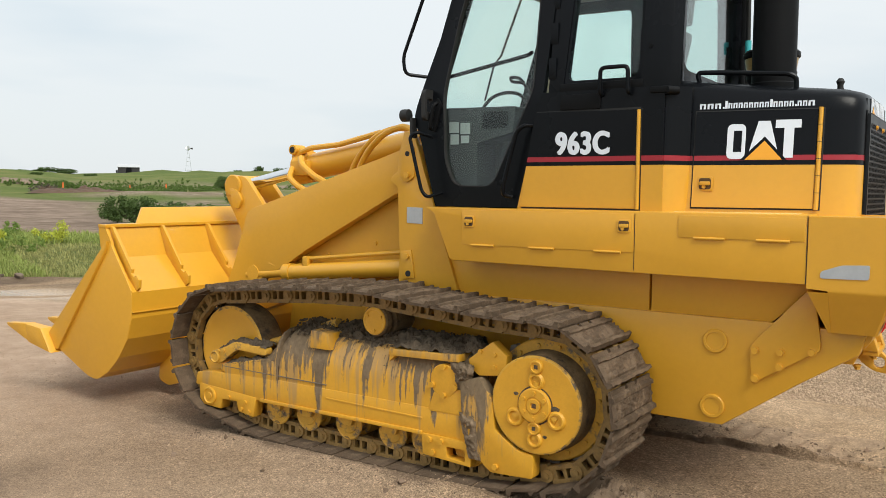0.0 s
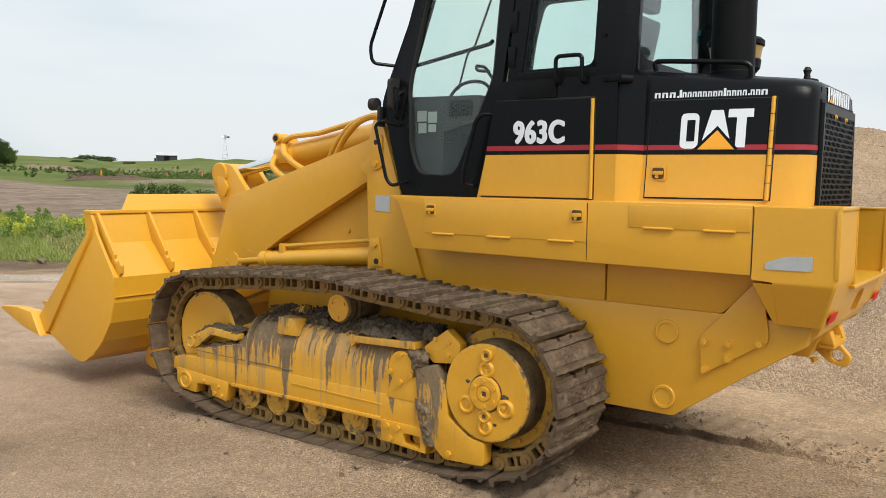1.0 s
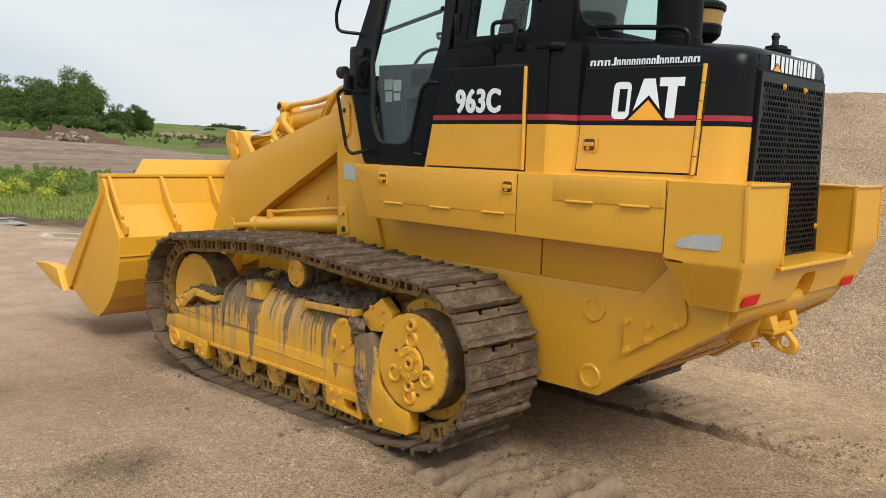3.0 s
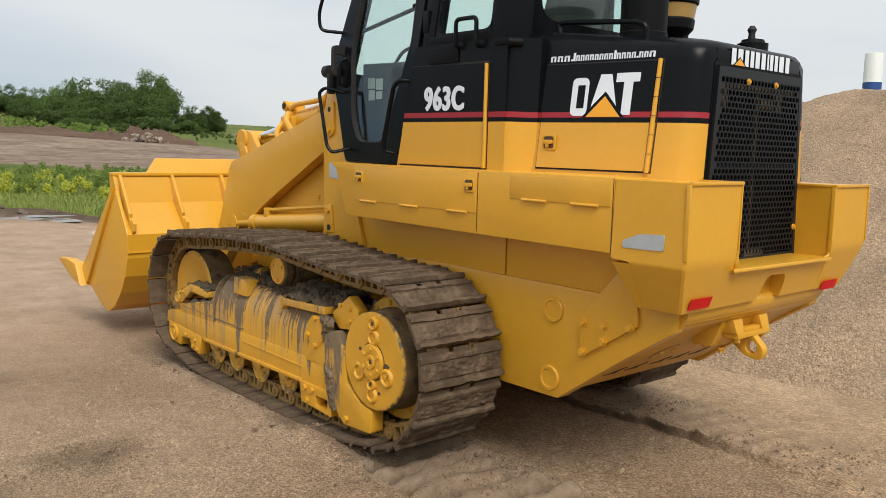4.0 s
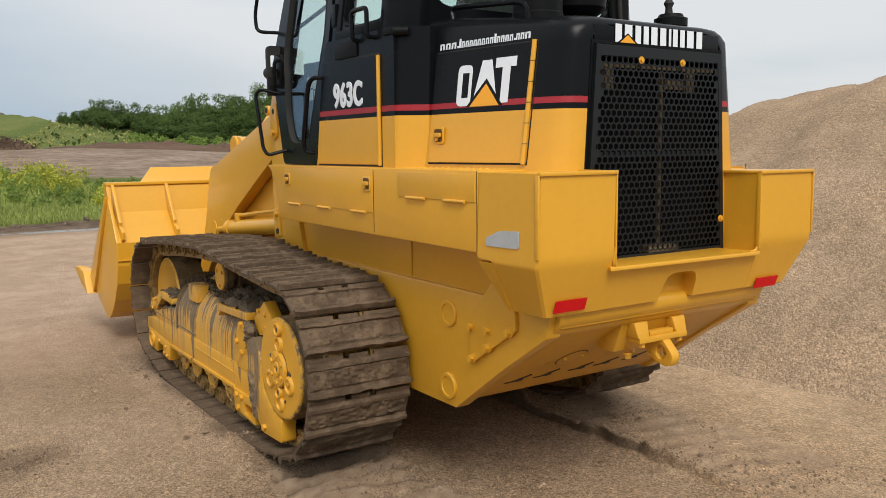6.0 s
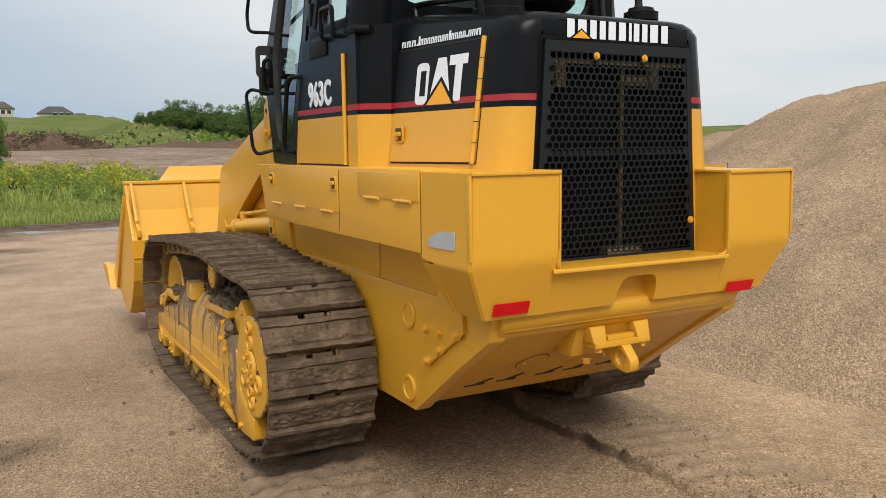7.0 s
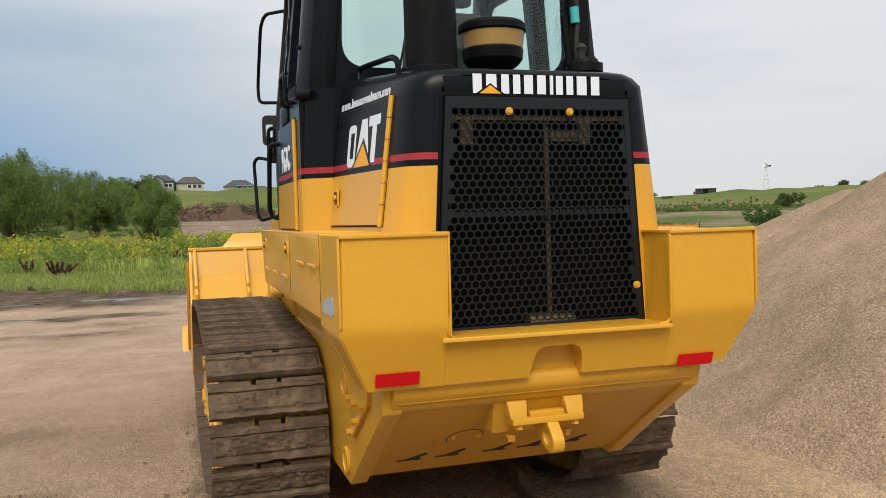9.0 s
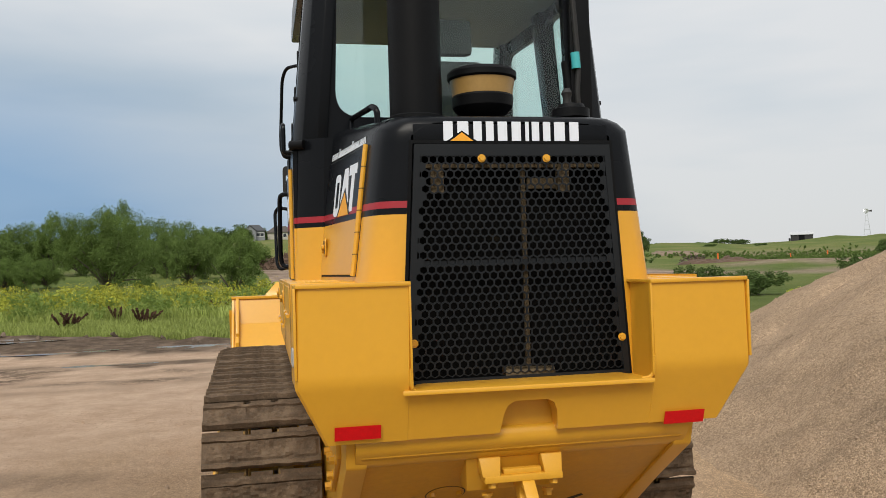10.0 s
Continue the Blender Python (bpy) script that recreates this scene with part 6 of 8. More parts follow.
    carrier = part("carrier_roller", lathe((s * 1.108, 1.155, 0.868), (s * 0.80, 1.155, 0.868), ((0, 0.088), (0.010, 0.096), (0.055, 0.096), (0.058, 0.075), (0.085, 0.075), (0.088, 0.105), (0.11, 0.105), (0.115, 0.09), (0.30, 0.09)), 30), DRUM_MUD, tf, "muddy carrier roller")
    part("roller_face", lathe((s * 1.108, 1.155, 0.868), (s * 1.2, 1.155, 0.868), ((0, 0.086), (0.007, 0.084), (0.008, 0.070), (0.004, 0.066), (0.005, 0)), 30), COVER_PAINT, carrier, "yellow end cap")
    for a in (30, 150, 270):
        part("bolt", rod((s * 1.113, 1.155 + 0.058 * math.cos(radians(a)), 0.868 + 0.058 * math.sin(radians(a))), (s * 1.122, 1.155 + 0.058 * math.cos(radians(a)), 0.868 + 0.058 * math.sin(radians(a))), 0.011, seg=6), YELLOW_ROUGH, carrier)
    idler = part("idler_wheel", lathe((s * 1.075, 2.445, 0.545), (s * 0.88, 2.445, 0.545), ((0, 0.285), (0.0, 0.308), (0.03, 0.318), (0.165, 0.318), (0.195, 0.305), (0.195, 0.0)), 56), DRUM_MUD, tf, "idler wheel with a worn muddy rim")
    part("idler_face", lathe((s * 1.079, 2.445, 0.545), (s * 1.2, 2.445, 0.545), ((0, 0.288), (0.006, 0.286), (0.006, 0.262), (0.003, 0.256), (0.003, 0)), 48), YELLOW, idler, "scuffed yellow wheel face")
    part("worn_rim", lathe((s * 1.070, 2.445, 0.545), (s * 1.2, 2.445, 0.545), ((0, 0.27), (0, 0.306), (0.008, 0.305), (0.012, 0.298), (0.012, 0.284), (0.006, 0.27)), 48), YELLOW_DIRTY, idler)
    # sprocket and final drive
    spr = part("sprocket", lathe((s * 1.045, 0, 0.536), (s * 0.84, 0, 0.536), ((0, 0.20), (0.0, 0.330), (0.008, 0.338), (0.05, 0.338), (0.06, 0.325), (0.20, 0.325), (0.20, 0)), 48), YELLOW_DIRTY, tf, "yellow bolted sprocket")
    for k in range(15):
        a = 2 * math.pi * k / 15
        part("tooth", rod((s * 1.03, 0.33 * math.cos(a), 0.536 + 0.33 * math.sin(a)), (s * 0.985, 0.33 * math.cos(a), 0.536 + 0.33 * math.sin(a)), 0.034, seg=8), STEEL, spr)
        part("bolt", rod((s * 1.044, 0.298 * math.cos(a + 0.1), 0.536 + 0.298 * math.sin(a + 0.1)), (s * 1.060, 0.298 * math.cos(a + 0.1), 0.536 + 0.298 * math.sin(a + 0.1)), 0.014, seg=6), YELLOW_DIRTY, spr)
    part("final_drive_drum", lathe((s * 1.035, 0, 0.536), (s * 1.3, 0, 0.536), ((0, 0.276), (0.04, 0.276), (0.05, 0.270), (0.125, 0.270), (0.153, 0.262), (0.153, 0)), 64), DRUM_MUD, tf, "mud-caked drum of the final drive")
    face = part("final_drive_cover", lathe((s * 1.188, 0, 0.536), (s * 1.3, 0, 0.536), ((0, 0.258), (0.012, 0.258), (0.018, 0.252), (0.018, 0)), 64), COVER_PAINT, tf, "round yellow final drive cover")
    part("worn_rim", lathe((s * 1.188, 0, 0.536), (s * 1.3, 0, 0.536), ((0, 0.20), (0, 0.264), (0.008, 0.265), (0.0145, 0.261), (0.0165, 0.2535), (0.014, 0.20)), 64), YELLOW_DIRTY, face)
    # thin mud-coloured ring that paints the contact shade round the hub cap
    part("hub_groove", lathe((s * 1.2055, 0, 0.536), (s * 1.3, 0, 0.536), ((0, 0.104), (0.0012, 0.104), (0.0012, 0.09)), 36), MUD, face)
    part("hub_cap", lathe((s * 1.205, 0, 0.536), (s * 1.3, 0, 0.536), ((0, 0.096), (0.016, 0.094), (0.020, 0.088), (0.020, 0.050), (0.015, 0.047), (0.015, 0.040), (0.024, 0.037), (0.024, 0.020), (0.017, 0.018), (0.017, 0)), 36), YELLOW_ROUGH, face)
    part("square_socket", box((s * 1.2215, s * 1.2225), (-0.012, 0.012), (0.524, 0.548)), MUD, face)
    for k in range(6):
        a = radians(30 + 60 * k)
        part("bolt", rod((s * 1.222, 0.070 * math.cos(a), 0.536 + 0.070 * math.sin(a)), (s * 1.233, 0.070 * math.cos(a), 0.536 + 0.070 * math.sin(a)), 0.013, seg=6), YELLOW_ROUGH, face)
    for a, d, r in ((92, 0.130, 0.042), (-33, 0.142, 0.046), (207, 0.142, 0.046), (270, 0.184, 0.040)):
        ca, sa = math.cos(radians(a)), math.sin(radians(a))
        y, z = d * ca, 0.536 + d * sa
        part("lobe", lathe((s * 1.204, y, z), (s * 1.3, y, z), ((0, r + 0.008), (0.012, r + 0.003), (0.017, r - 0.003), (0.017, r - 0.012), (0.006, r - 0.017), (0.006, 0)), 28), YELLOW_ROUGH, face)
        part("web", rod((s * 1.176, 0.07 * ca, 0.536 + 0.07 * sa), (s * 1.176, d * ca, 0.536 + d * sa), 0.040, 0.042, 16), YELLOW_ROUGH, face)
    for a, d in ((92, 0.208), (270, 0.122)):
        y, z = d * math.cos(radians(a)), 0.536 + d * math.sin(radians(a))
        part("plug", lathe((s * 1.204, y, z), (s * 1.3, y, z), ((0, 0.038), (0.018, 0.036), (0.022, 0.032), (0.022, 0.026), (0.016, 0.024), (0.016, 0)), 22), YELLOW_ROUGH, face)
        part("square_socket", box((s * 1.2195, s * 1.2205), (y - 0.011, y + 0.011), (z - 0.011, z + 0.011)), MUD, face)
    for y, z, w in ((0.115, 0.585, 0.016), (-0.115, 0.528, 0.030), (-0.028, 0.682, 0.018), (-0.06, 0.375, 0.014)):
        part("mud_smear", hexa([(s * 1.205, y + w * math.cos(q) * (1 + 0.3 * math.sin(3 * q)), z + 0.7 * w * math.sin(q)) for q in [k * 0.5236 for k in range(12)]], [(s * 1.2085, y + 0.7 * w * math.cos(q), z + 0.5 * w * math.sin(q)) for q in [k * 0.5236 for k in range(12)]]), MUD, face)
    part("axle_case", rod((s * 1.10, 0, 0.536), (s * 0.55, 0, 0.536), 0.19, seg=32), YELLOW_DIRTY, tf)

# ---- cab ----
part("cab_floor", box((-0.74, 0.74), (-0.45, 0.92), (1.50, 1.566)), BLACK_MATT, loader)
DOOR_OUT = round_outline([(0.965, 1.570), (0.335, 1.572), (0.196, 2.212), (0.150, 2.70), (0.130, 3.08), (0.800, 3.08), (0.905, 2.764), (1.100, 2.262), (1.143, 2.125), (1.088, 1.995)], [0.04, 0.03, 0.05, 0.05, 0.05, 0.05, 0.1, 0.05, 0.04, 0.05])
DOOR_IN = round_outline([(0.825, 1.695), (0.535, 1.690), (0.258, 2.246), (0.246, 2.69), (0.236, 2.98), (0.745, 2.98), (0.822, 2.752), (0.920, 2.249), (0.900, 2.05), (0.902, 1.86)], [0.07, 0.07, 0.06, 0.05, 0.05, 0.06, 0.1, 0.1, 0.1, 0.08])


def draw_in(y):
    """The cab narrows towards its front."""
    return 1 - 0.088 * min(1.1, max(0.0, (y - 0.15) / 0.95))


def lean_in(z):
    """Above the sills the cab's sides lean towards the middle."""
    return 0.100 * max(0.0, z - 2.2)


def wall_x(x):
    return lambda u, v, d: (x * draw_in(u) - math.copysign(lean_in(v), x) + d, u, v)


for s in (-1, 1):
    door = part("cab_door", ring_frame(DOOR_OUT, DOOR_IN, wall_x(s * 0.772), -s * 0.02, s * 0.022, 60), BLACK, loader, "black cab door with a tall tinted window")
    part("seal", ring_frame(DOOR_IN, [(0.62 + (u - 0.62) * 0.978, 2.3 + (v - 2.3) * 0.989) for u, v in DOOR_IN], wall_x(s * 0.772), -s * 0.012, s * 0.0235, 60), RUBBER, door)
    g = [(u, v) for u, v in DOOR_IN]
    pane = part("pane", hexa([(s * (0.770 * draw_in(u) - lean_in(v)), u, v) for u, v in g], [(s * (0.774 * draw_in(u) - lean_in(v)), u, v) for u, v in g]), GLASS_CLEAR, door)
    pane.visible_shadow = False
    # pillar behind the door, side window, rear corner pillar
    part("hinge_pillar", hexa([(s * 0.785, 0.165, 2.215), (s * 0.785, 0.075, 2.215), (s * 0.696, 0.010, 3.10), (s * 0.696, 0.150, 3.10)], [(s * 0.70, 0.165, 2.215), (s * 0.70, 0.075, 2.215), (s * 0.61, 0.010, 3.10), (s * 0.61, 0.150, 3.10)]), BLACK, loader, bevel=0.008)
    for z in (2.36, 2.56, 2.76):
        part("door_hinge", box((s * (0.775 - lean_in(z)), s * (0.797 - lean_in(z))), (0.120, 0.165), (z - 0.06, z + 0.06)), BLACK, loader, bevel=0.004)
    win = part("side_window_frame", ring_frame([(0.090, 2.225), (-0.40, 2.225), (-0.40, 3.10), (0.03, 3.10)], round_outline([(0.055, 2.285), (-0.362, 2.285), (-0.362, 2.98), (0.01, 2.98)], 0.05), wall_x(s * 0.758), -s * 0.02, s * 0.02, 40), BLACK, loader)
    pane = part("pane", hexa([(s * (0.748 - lean_in(v)), u, v) for u, v in ((0.075, 2.265), (-0.38, 2.265), (-0.38, 3.0), (0.03, 3.0))], [(s * (0.752 - lean_in(v)), u, v) for u, v in ((0.075, 2.265), (-0.38, 2.265), (-0.38, 3.0), (0.03, 3.0))]), GLASS, win)
    pane.visible_shadow = False
    part("window_sill", box((s * 0.80, s * 0.74), (0.085, -0.40), (2.222, 2.268)), BLACK_MATT, loader, bevel=0.005)
    loops = []
    for z, k in ((2.222, 1.0), (3.10, 0.888)):
        loops.append([(s * 0.800 * k, -0.385, z), (s * 0.795 * k, -0.455, z), (s * 0.755 * k, -0.530, z), (s * 0.690 * k, -0.565, z), (s * 0.640 * k, -0.565, z), (s * 0.640 * k, -0.50, z), (s * 0.70 * k, -0.385, z)])
    part("rear_pillar", hexa(*loops), BLACK, loader, "rounded rear cab pillar", 0.006)
    part("bolt", rod((s * 0.77, -0.43, 2.44), (s * 0.788, -0.43, 2.44), 0.012, seg=8), BLACK_MATT, loader)
    # front pillar above the nose
    part("front_pillar", hexa([(s * 0.70, 1.13, 2.12), (s * 0.71, 1.03, 2.12), (s * 0.675, 0.70, 3.10), (s * 0.665, 0.82, 3.10)], [(s * 0.62, 1.17, 2.12), (s * 0.62, 1.03, 2.12), (s * 0.59, 0.70, 3.10), (s * 0.59, 0.86, 3.10)]), BLACK, loader, bevel=0.008)
# front wall and screen
part("cab_nose", prism_x([(1.02, 1.57), (1.10, 1.99), (1.155, 2.12), (1.12, 2.14), (1.06, 1.99), (0.98, 1.57)], -0.665, 0.665), BLACK, loader)
pane = part("windscreen", prism_x([(1.130, 2.13), (0.82, 3.08), (0.812, 3.08), (1.122, 2.13)], -0.63, 0.63), GLASS_CLEAR, loader)
pane.visible_shadow = False
# rear wall with its window
RW_IN = round_outline([(-0.600, 2.335), (0.565, 2.335), (0.55, 3.0), (-0.575, 3.0)], [0.13, 0.13, 0.06, 0.06], 8)
rear = part("cab_rear_wall", ring_frame([(-0.70, 2.17), (0.70, 2.17), (0.645, 3.10), (-0.645, 3.10)], RW_IN, lambda u, v, d: (u, d, v), -0.545, -0.50, 60), BLACK, loader, "black rear cab wall with a wide window")
pane = part("rear_pane", hexa([(u, -0.520, v) for u, v in RW_IN], [(u, -0.516, v) for u, v in RW_IN]), GLASS, rear)
pane.visible_shadow = False
part("roof", prism_x(round_outline([(-0.60, 3.09), (-0.60, 3.20), (0.75, 3.24), (0.98, 3.16), (0.98, 3.09)], 0.03), -0.735, 0.735), BLACK, loader, bevel=0.02)
part("gas_strut", rod((0.58, -0.56, 2.33), (0.55, -0.56, 2.62), 0.020, seg=12), BLACK_MATT, loader)
part("wrapped_cable", rod((0.60, -0.585, 2.58), (0.595, -0.585, 2.66), 0.023, seg=12), TEAL, loader, "teal tape round a cable")
part("cable", tube(((0.62, -0.58, 2.30), (0.60, -0.585, 2.45), (0.612, -0.585, 2.60), (0.59, -0.585, 2.95)), 0.014), RUBBER, loader)
part("rear_corner_post", box((0.575, 0.685), (-0.575, -0.535), (2.20, 3.1)), BLACK_MATT, loader, bevel=0.01)
# grips, mirror arm and lamps round the cab
part("grab_rail", tube(((-0.700, 1.06, 2.385), (-0.812, 1.150, 2.395), (-0.815, 1.165, 2.50), (-0.800, 1.02, 2.86), (-0.775, 0.985, 2.93), (-0.660, 0.86, 2.93)), 0.011), BLACK, loader, "black tubular grab rail")
part("grab_handle", tube(((-0.715, 0.985, 2.00), (-0.845, 1.04, 2.03), (-0.866, 1.075, 2.00), (-0.862, 0.985, 1.665), (-0.845, 0.955, 1.625), (-0.715, 0.91, 1.66)), 0.011, smooth_corner=0.03), BLACK, loader, "black tubular grab handle")
part("grab_handle", tube(((-0.80, 0.255, 2.045), (-0.845, 0.285, 2.045), (-0.85, 0.330, 2.01), (-0.85, 0.415, 1.70), (-0.84, 0.42, 1.645), (-0.795, 0.385, 1.635)), 0.013, smooth_corner=0.04), BLACK, loader, "black tubular grab handle")
part("grab_handle", tube(((-0.780, -0.172, 2.195), (-0.835, -0.172, 2.195), (-0.838, -0.172, 2.335), (-0.838, -0.328, 2.335), (-0.838, -0.330, 2.195), (-0.800, -0.330, 2.195)), 0.0115, smooth_corner=0.03), BLACK, loader, "black tubular grab handle")
part("door_stop", rod((-0.70, 1.20, 2.15), (-0.70, 1.25, 2.15), 0.040, seg=18), RUBBER, loader)
dl = part("door_latch", prism_x(round_outline([(0.995, 2.05), (0.965, 2.03), (0.915, 2.20), (0.945, 2.245), (0.985, 2.21)], 0.012), -0.722, -0.752), BLACK_MATT, loader, "black door handle", 0.004)
part("pull", tube(((-0.735, 0.985, 2.05), (-0.778, 0.985, 2.055), (-0.782, 0.955, 2.20), (-0.735, 0.945, 2.215)), 0.012, smooth_corner=0.03), BLACK_MATT, dl)
part("catch", box((-0.815, -0.795), (-0.44, -0.545), (2.188, 2.222)), BLACK_MATT, loader, bevel=0.006)
part("catch", rod((-0.81, -0.53, 2.20), (-0.75, -0.57, 2.20), 0.022, seg=12), BLACK_MATT, loader)
part("mirror_bracket", ring_frame(round_outline([(-0.812, 2.105), (-0.812, 2.295), (-0.70, 2.295), (-0.70, 2.105)], 0.03), round_outline([(-0.792, 2.155), (-0.792, 2.240), (-0.73, 2.240), (-0.73, 2.155)], 0.015), lambda u, v, d: (u, d, v), 0.995, 1.025, 30), RUBBER, loader, "black plastic loop beside the door")
part("mirror", box((-0.76, -0.70), (1.13, 1.155), (2.00, 2.13)), RUBBER, loader, "small black mirror", 0.02)
# inside the cab
part("dashboard", prism_x([(1.04, 1.60), (1.08, 2.13), (0.80, 2.15), (0.72, 2.02), (0.80, 1.60)], -0.30, 0.62), INTERIOR, loader, bevel=0.02)
part("front_console", prism_x(round_outline([(1.035, 1.58), (1.045, 2.20), (0.50, 2.19), (0.52, 2.03), (0.775, 1.97), (0.775, 1.58)], 0.015), -0.55, -0.32), INTERIOR, loader, bevel=0.008)
part("console_opening", prism_x(round_outline([(0.735, 2.055), (0.735, 2.165), (0.555, 2.16), (0.555, 2.06)], 0.012), -0.549, -0.554), BLACK_MATT, loader)
part("hand_hoop", tube(((-0.50, 0.76, 2.20), (-0.50, 0.70, 2.26), (-0.50, 0.60, 2.285), (-0.50, 0.50, 2.27), (-0.50, 0.44, 2.20)), 0.011, smooth_corner=0.06), RUBBER, loader)
part("hand_hoop", tube(((-0.50, 0.40, 2.24), (-0.50, 0.47, 2.32), (-0.50, 0.50, 2.365), (-0.50, 0.57, 2.375), (-0.50, 0.56, 2.345), (-0.50, 0.47, 2.335)), 0.010, smooth_corner=0.03), RUBBER, loader)
part("monitor", prism_x([(0.78, 2.02), (0.73, 2.18), (0.52, 2.14), (0.55, 1.98)], -0.05, 0.35), INTERIOR, loader, bevel=0.015)
for y0, z0, y1, z1 in ((0.985, 2.04, 0.912, 2.108), (0.900, 2.03, 0.828, 2.100), (0.975, 1.965, 0.912, 2.03), (0.895, 1.972, 0.835, 2.02)):
    part("notice", prism_x([(y0, z0), (y1, z0), (y1, z1), (y0, z1)], -0.553, -0.5502), PAPER, loader, "white paper notice in the cab")
seat = part("seat_base", prism_x(round_outline([(0.45, 1.95), (0.45, 2.06), (-0.05, 2.04), (-0.05, 1.93)], 0.03), -0.25, 0.25), SEAT, loader, bevel=0.02)
part("seat_back", hexa([(x, y, z) for x, y, z in ((-0.24, 0.06, 2.00), (0.24, 0.06, 2.00), (0.24, -0.08, 1.98), (-0.24, -0.08, 1.98))], [(x, y, z) for x, y, z in ((-0.20, -0.14, 2.68), (0.20, -0.14, 2.68), (0.20, -0.24, 2.66), (-0.20, -0.24, 2.66))]), SEAT, seat, bevel=0.04)
part("headrest", hexa([(x, y, z) for x, y, z in ((-0.13, -0.15, 2.70), (0.13, -0.15, 2.70), (0.13, -0.25, 2.69), (-0.13, -0.25, 2.69))], [(x, y, z) for x, y, z in ((-0.12, -0.19, 2.88), (0.12, -0.19, 2.88), (0.12, -0.27, 2.87), (-0.12, -0.27, 2.87))]), SEAT, seat, bevel=0.03)
seat.location.y = -0.12
part("seat_pedestal", box((-0.20, 0.20), (-0.02, 0.38), (1.56, 1.94)), INTERIOR, seat)
part("side_console", box((0.30, 0.46), (-0.1, 0.5), (1.6, 2.14)), INTERIOR, loader, bevel=0.02)
part("side_console", box((-0.46, -0.30), (-0.1, 0.42), (1.6, 2.10)), INTERIOR, loader, bevel=0.02)
part("control_lever", tube(((-0.38, 0.38, 2.10), (-0.38, 0.46, 2.28), (-0.38, 0.44, 2.34)), 0.014), RUBBER, loader)
part("control_lever", tube(((0.38, 0.38, 2.14), (0.38, 0.46, 2.28), (0.38, 0.44, 2.34)), 0.014), RUBBER, loader)
part("beige_trim", prism_x([(0.36, 2.02), (0.235, 2.23), (0.23, 2.35), (0.30, 2.33), (0.42, 2.08)], -0.60, -0.57), BEIGE, loader, bevel=0.01)
part("door_grab_bar", tube(((-0.680, 0.965, 2.385), (-0.665, 0.945, 2.374), (-0.690, 0.345, 2.465), (-0.735, 0.30, 2.470)), 0.012, smooth_corner=0.02), BLACK_MATT, loader, "black bar across the door window")
part("wiper", tube(((0.1, 0.98, 2.62), (0.12, 0.94, 2.75), (0.15, 0.84, 3.04)), 0.008), RUBBER, loader)
part("wiper", tube(((0.1, 0.98, 2.62), (0.02, 0.99, 2.55), (0.0, 1.05, 2.30)), 0.007), RUBBER, loader)
part("wheel_rim", tube([(0.02 + 0.18 * math.cos(a), 0.56 + 0.14 * math.sin(a), 2.27 + 0.05 * math.sin(a)) for a in [k * 2 * math.pi / 20 for k in range(21)]], 0.013, smooth_corner=0.02), RUBBER, loader)
part("headliner", box((-0.66, 0.66), (-0.48, 0.78), (3.05, 3.09)), HEADLINER, loader)

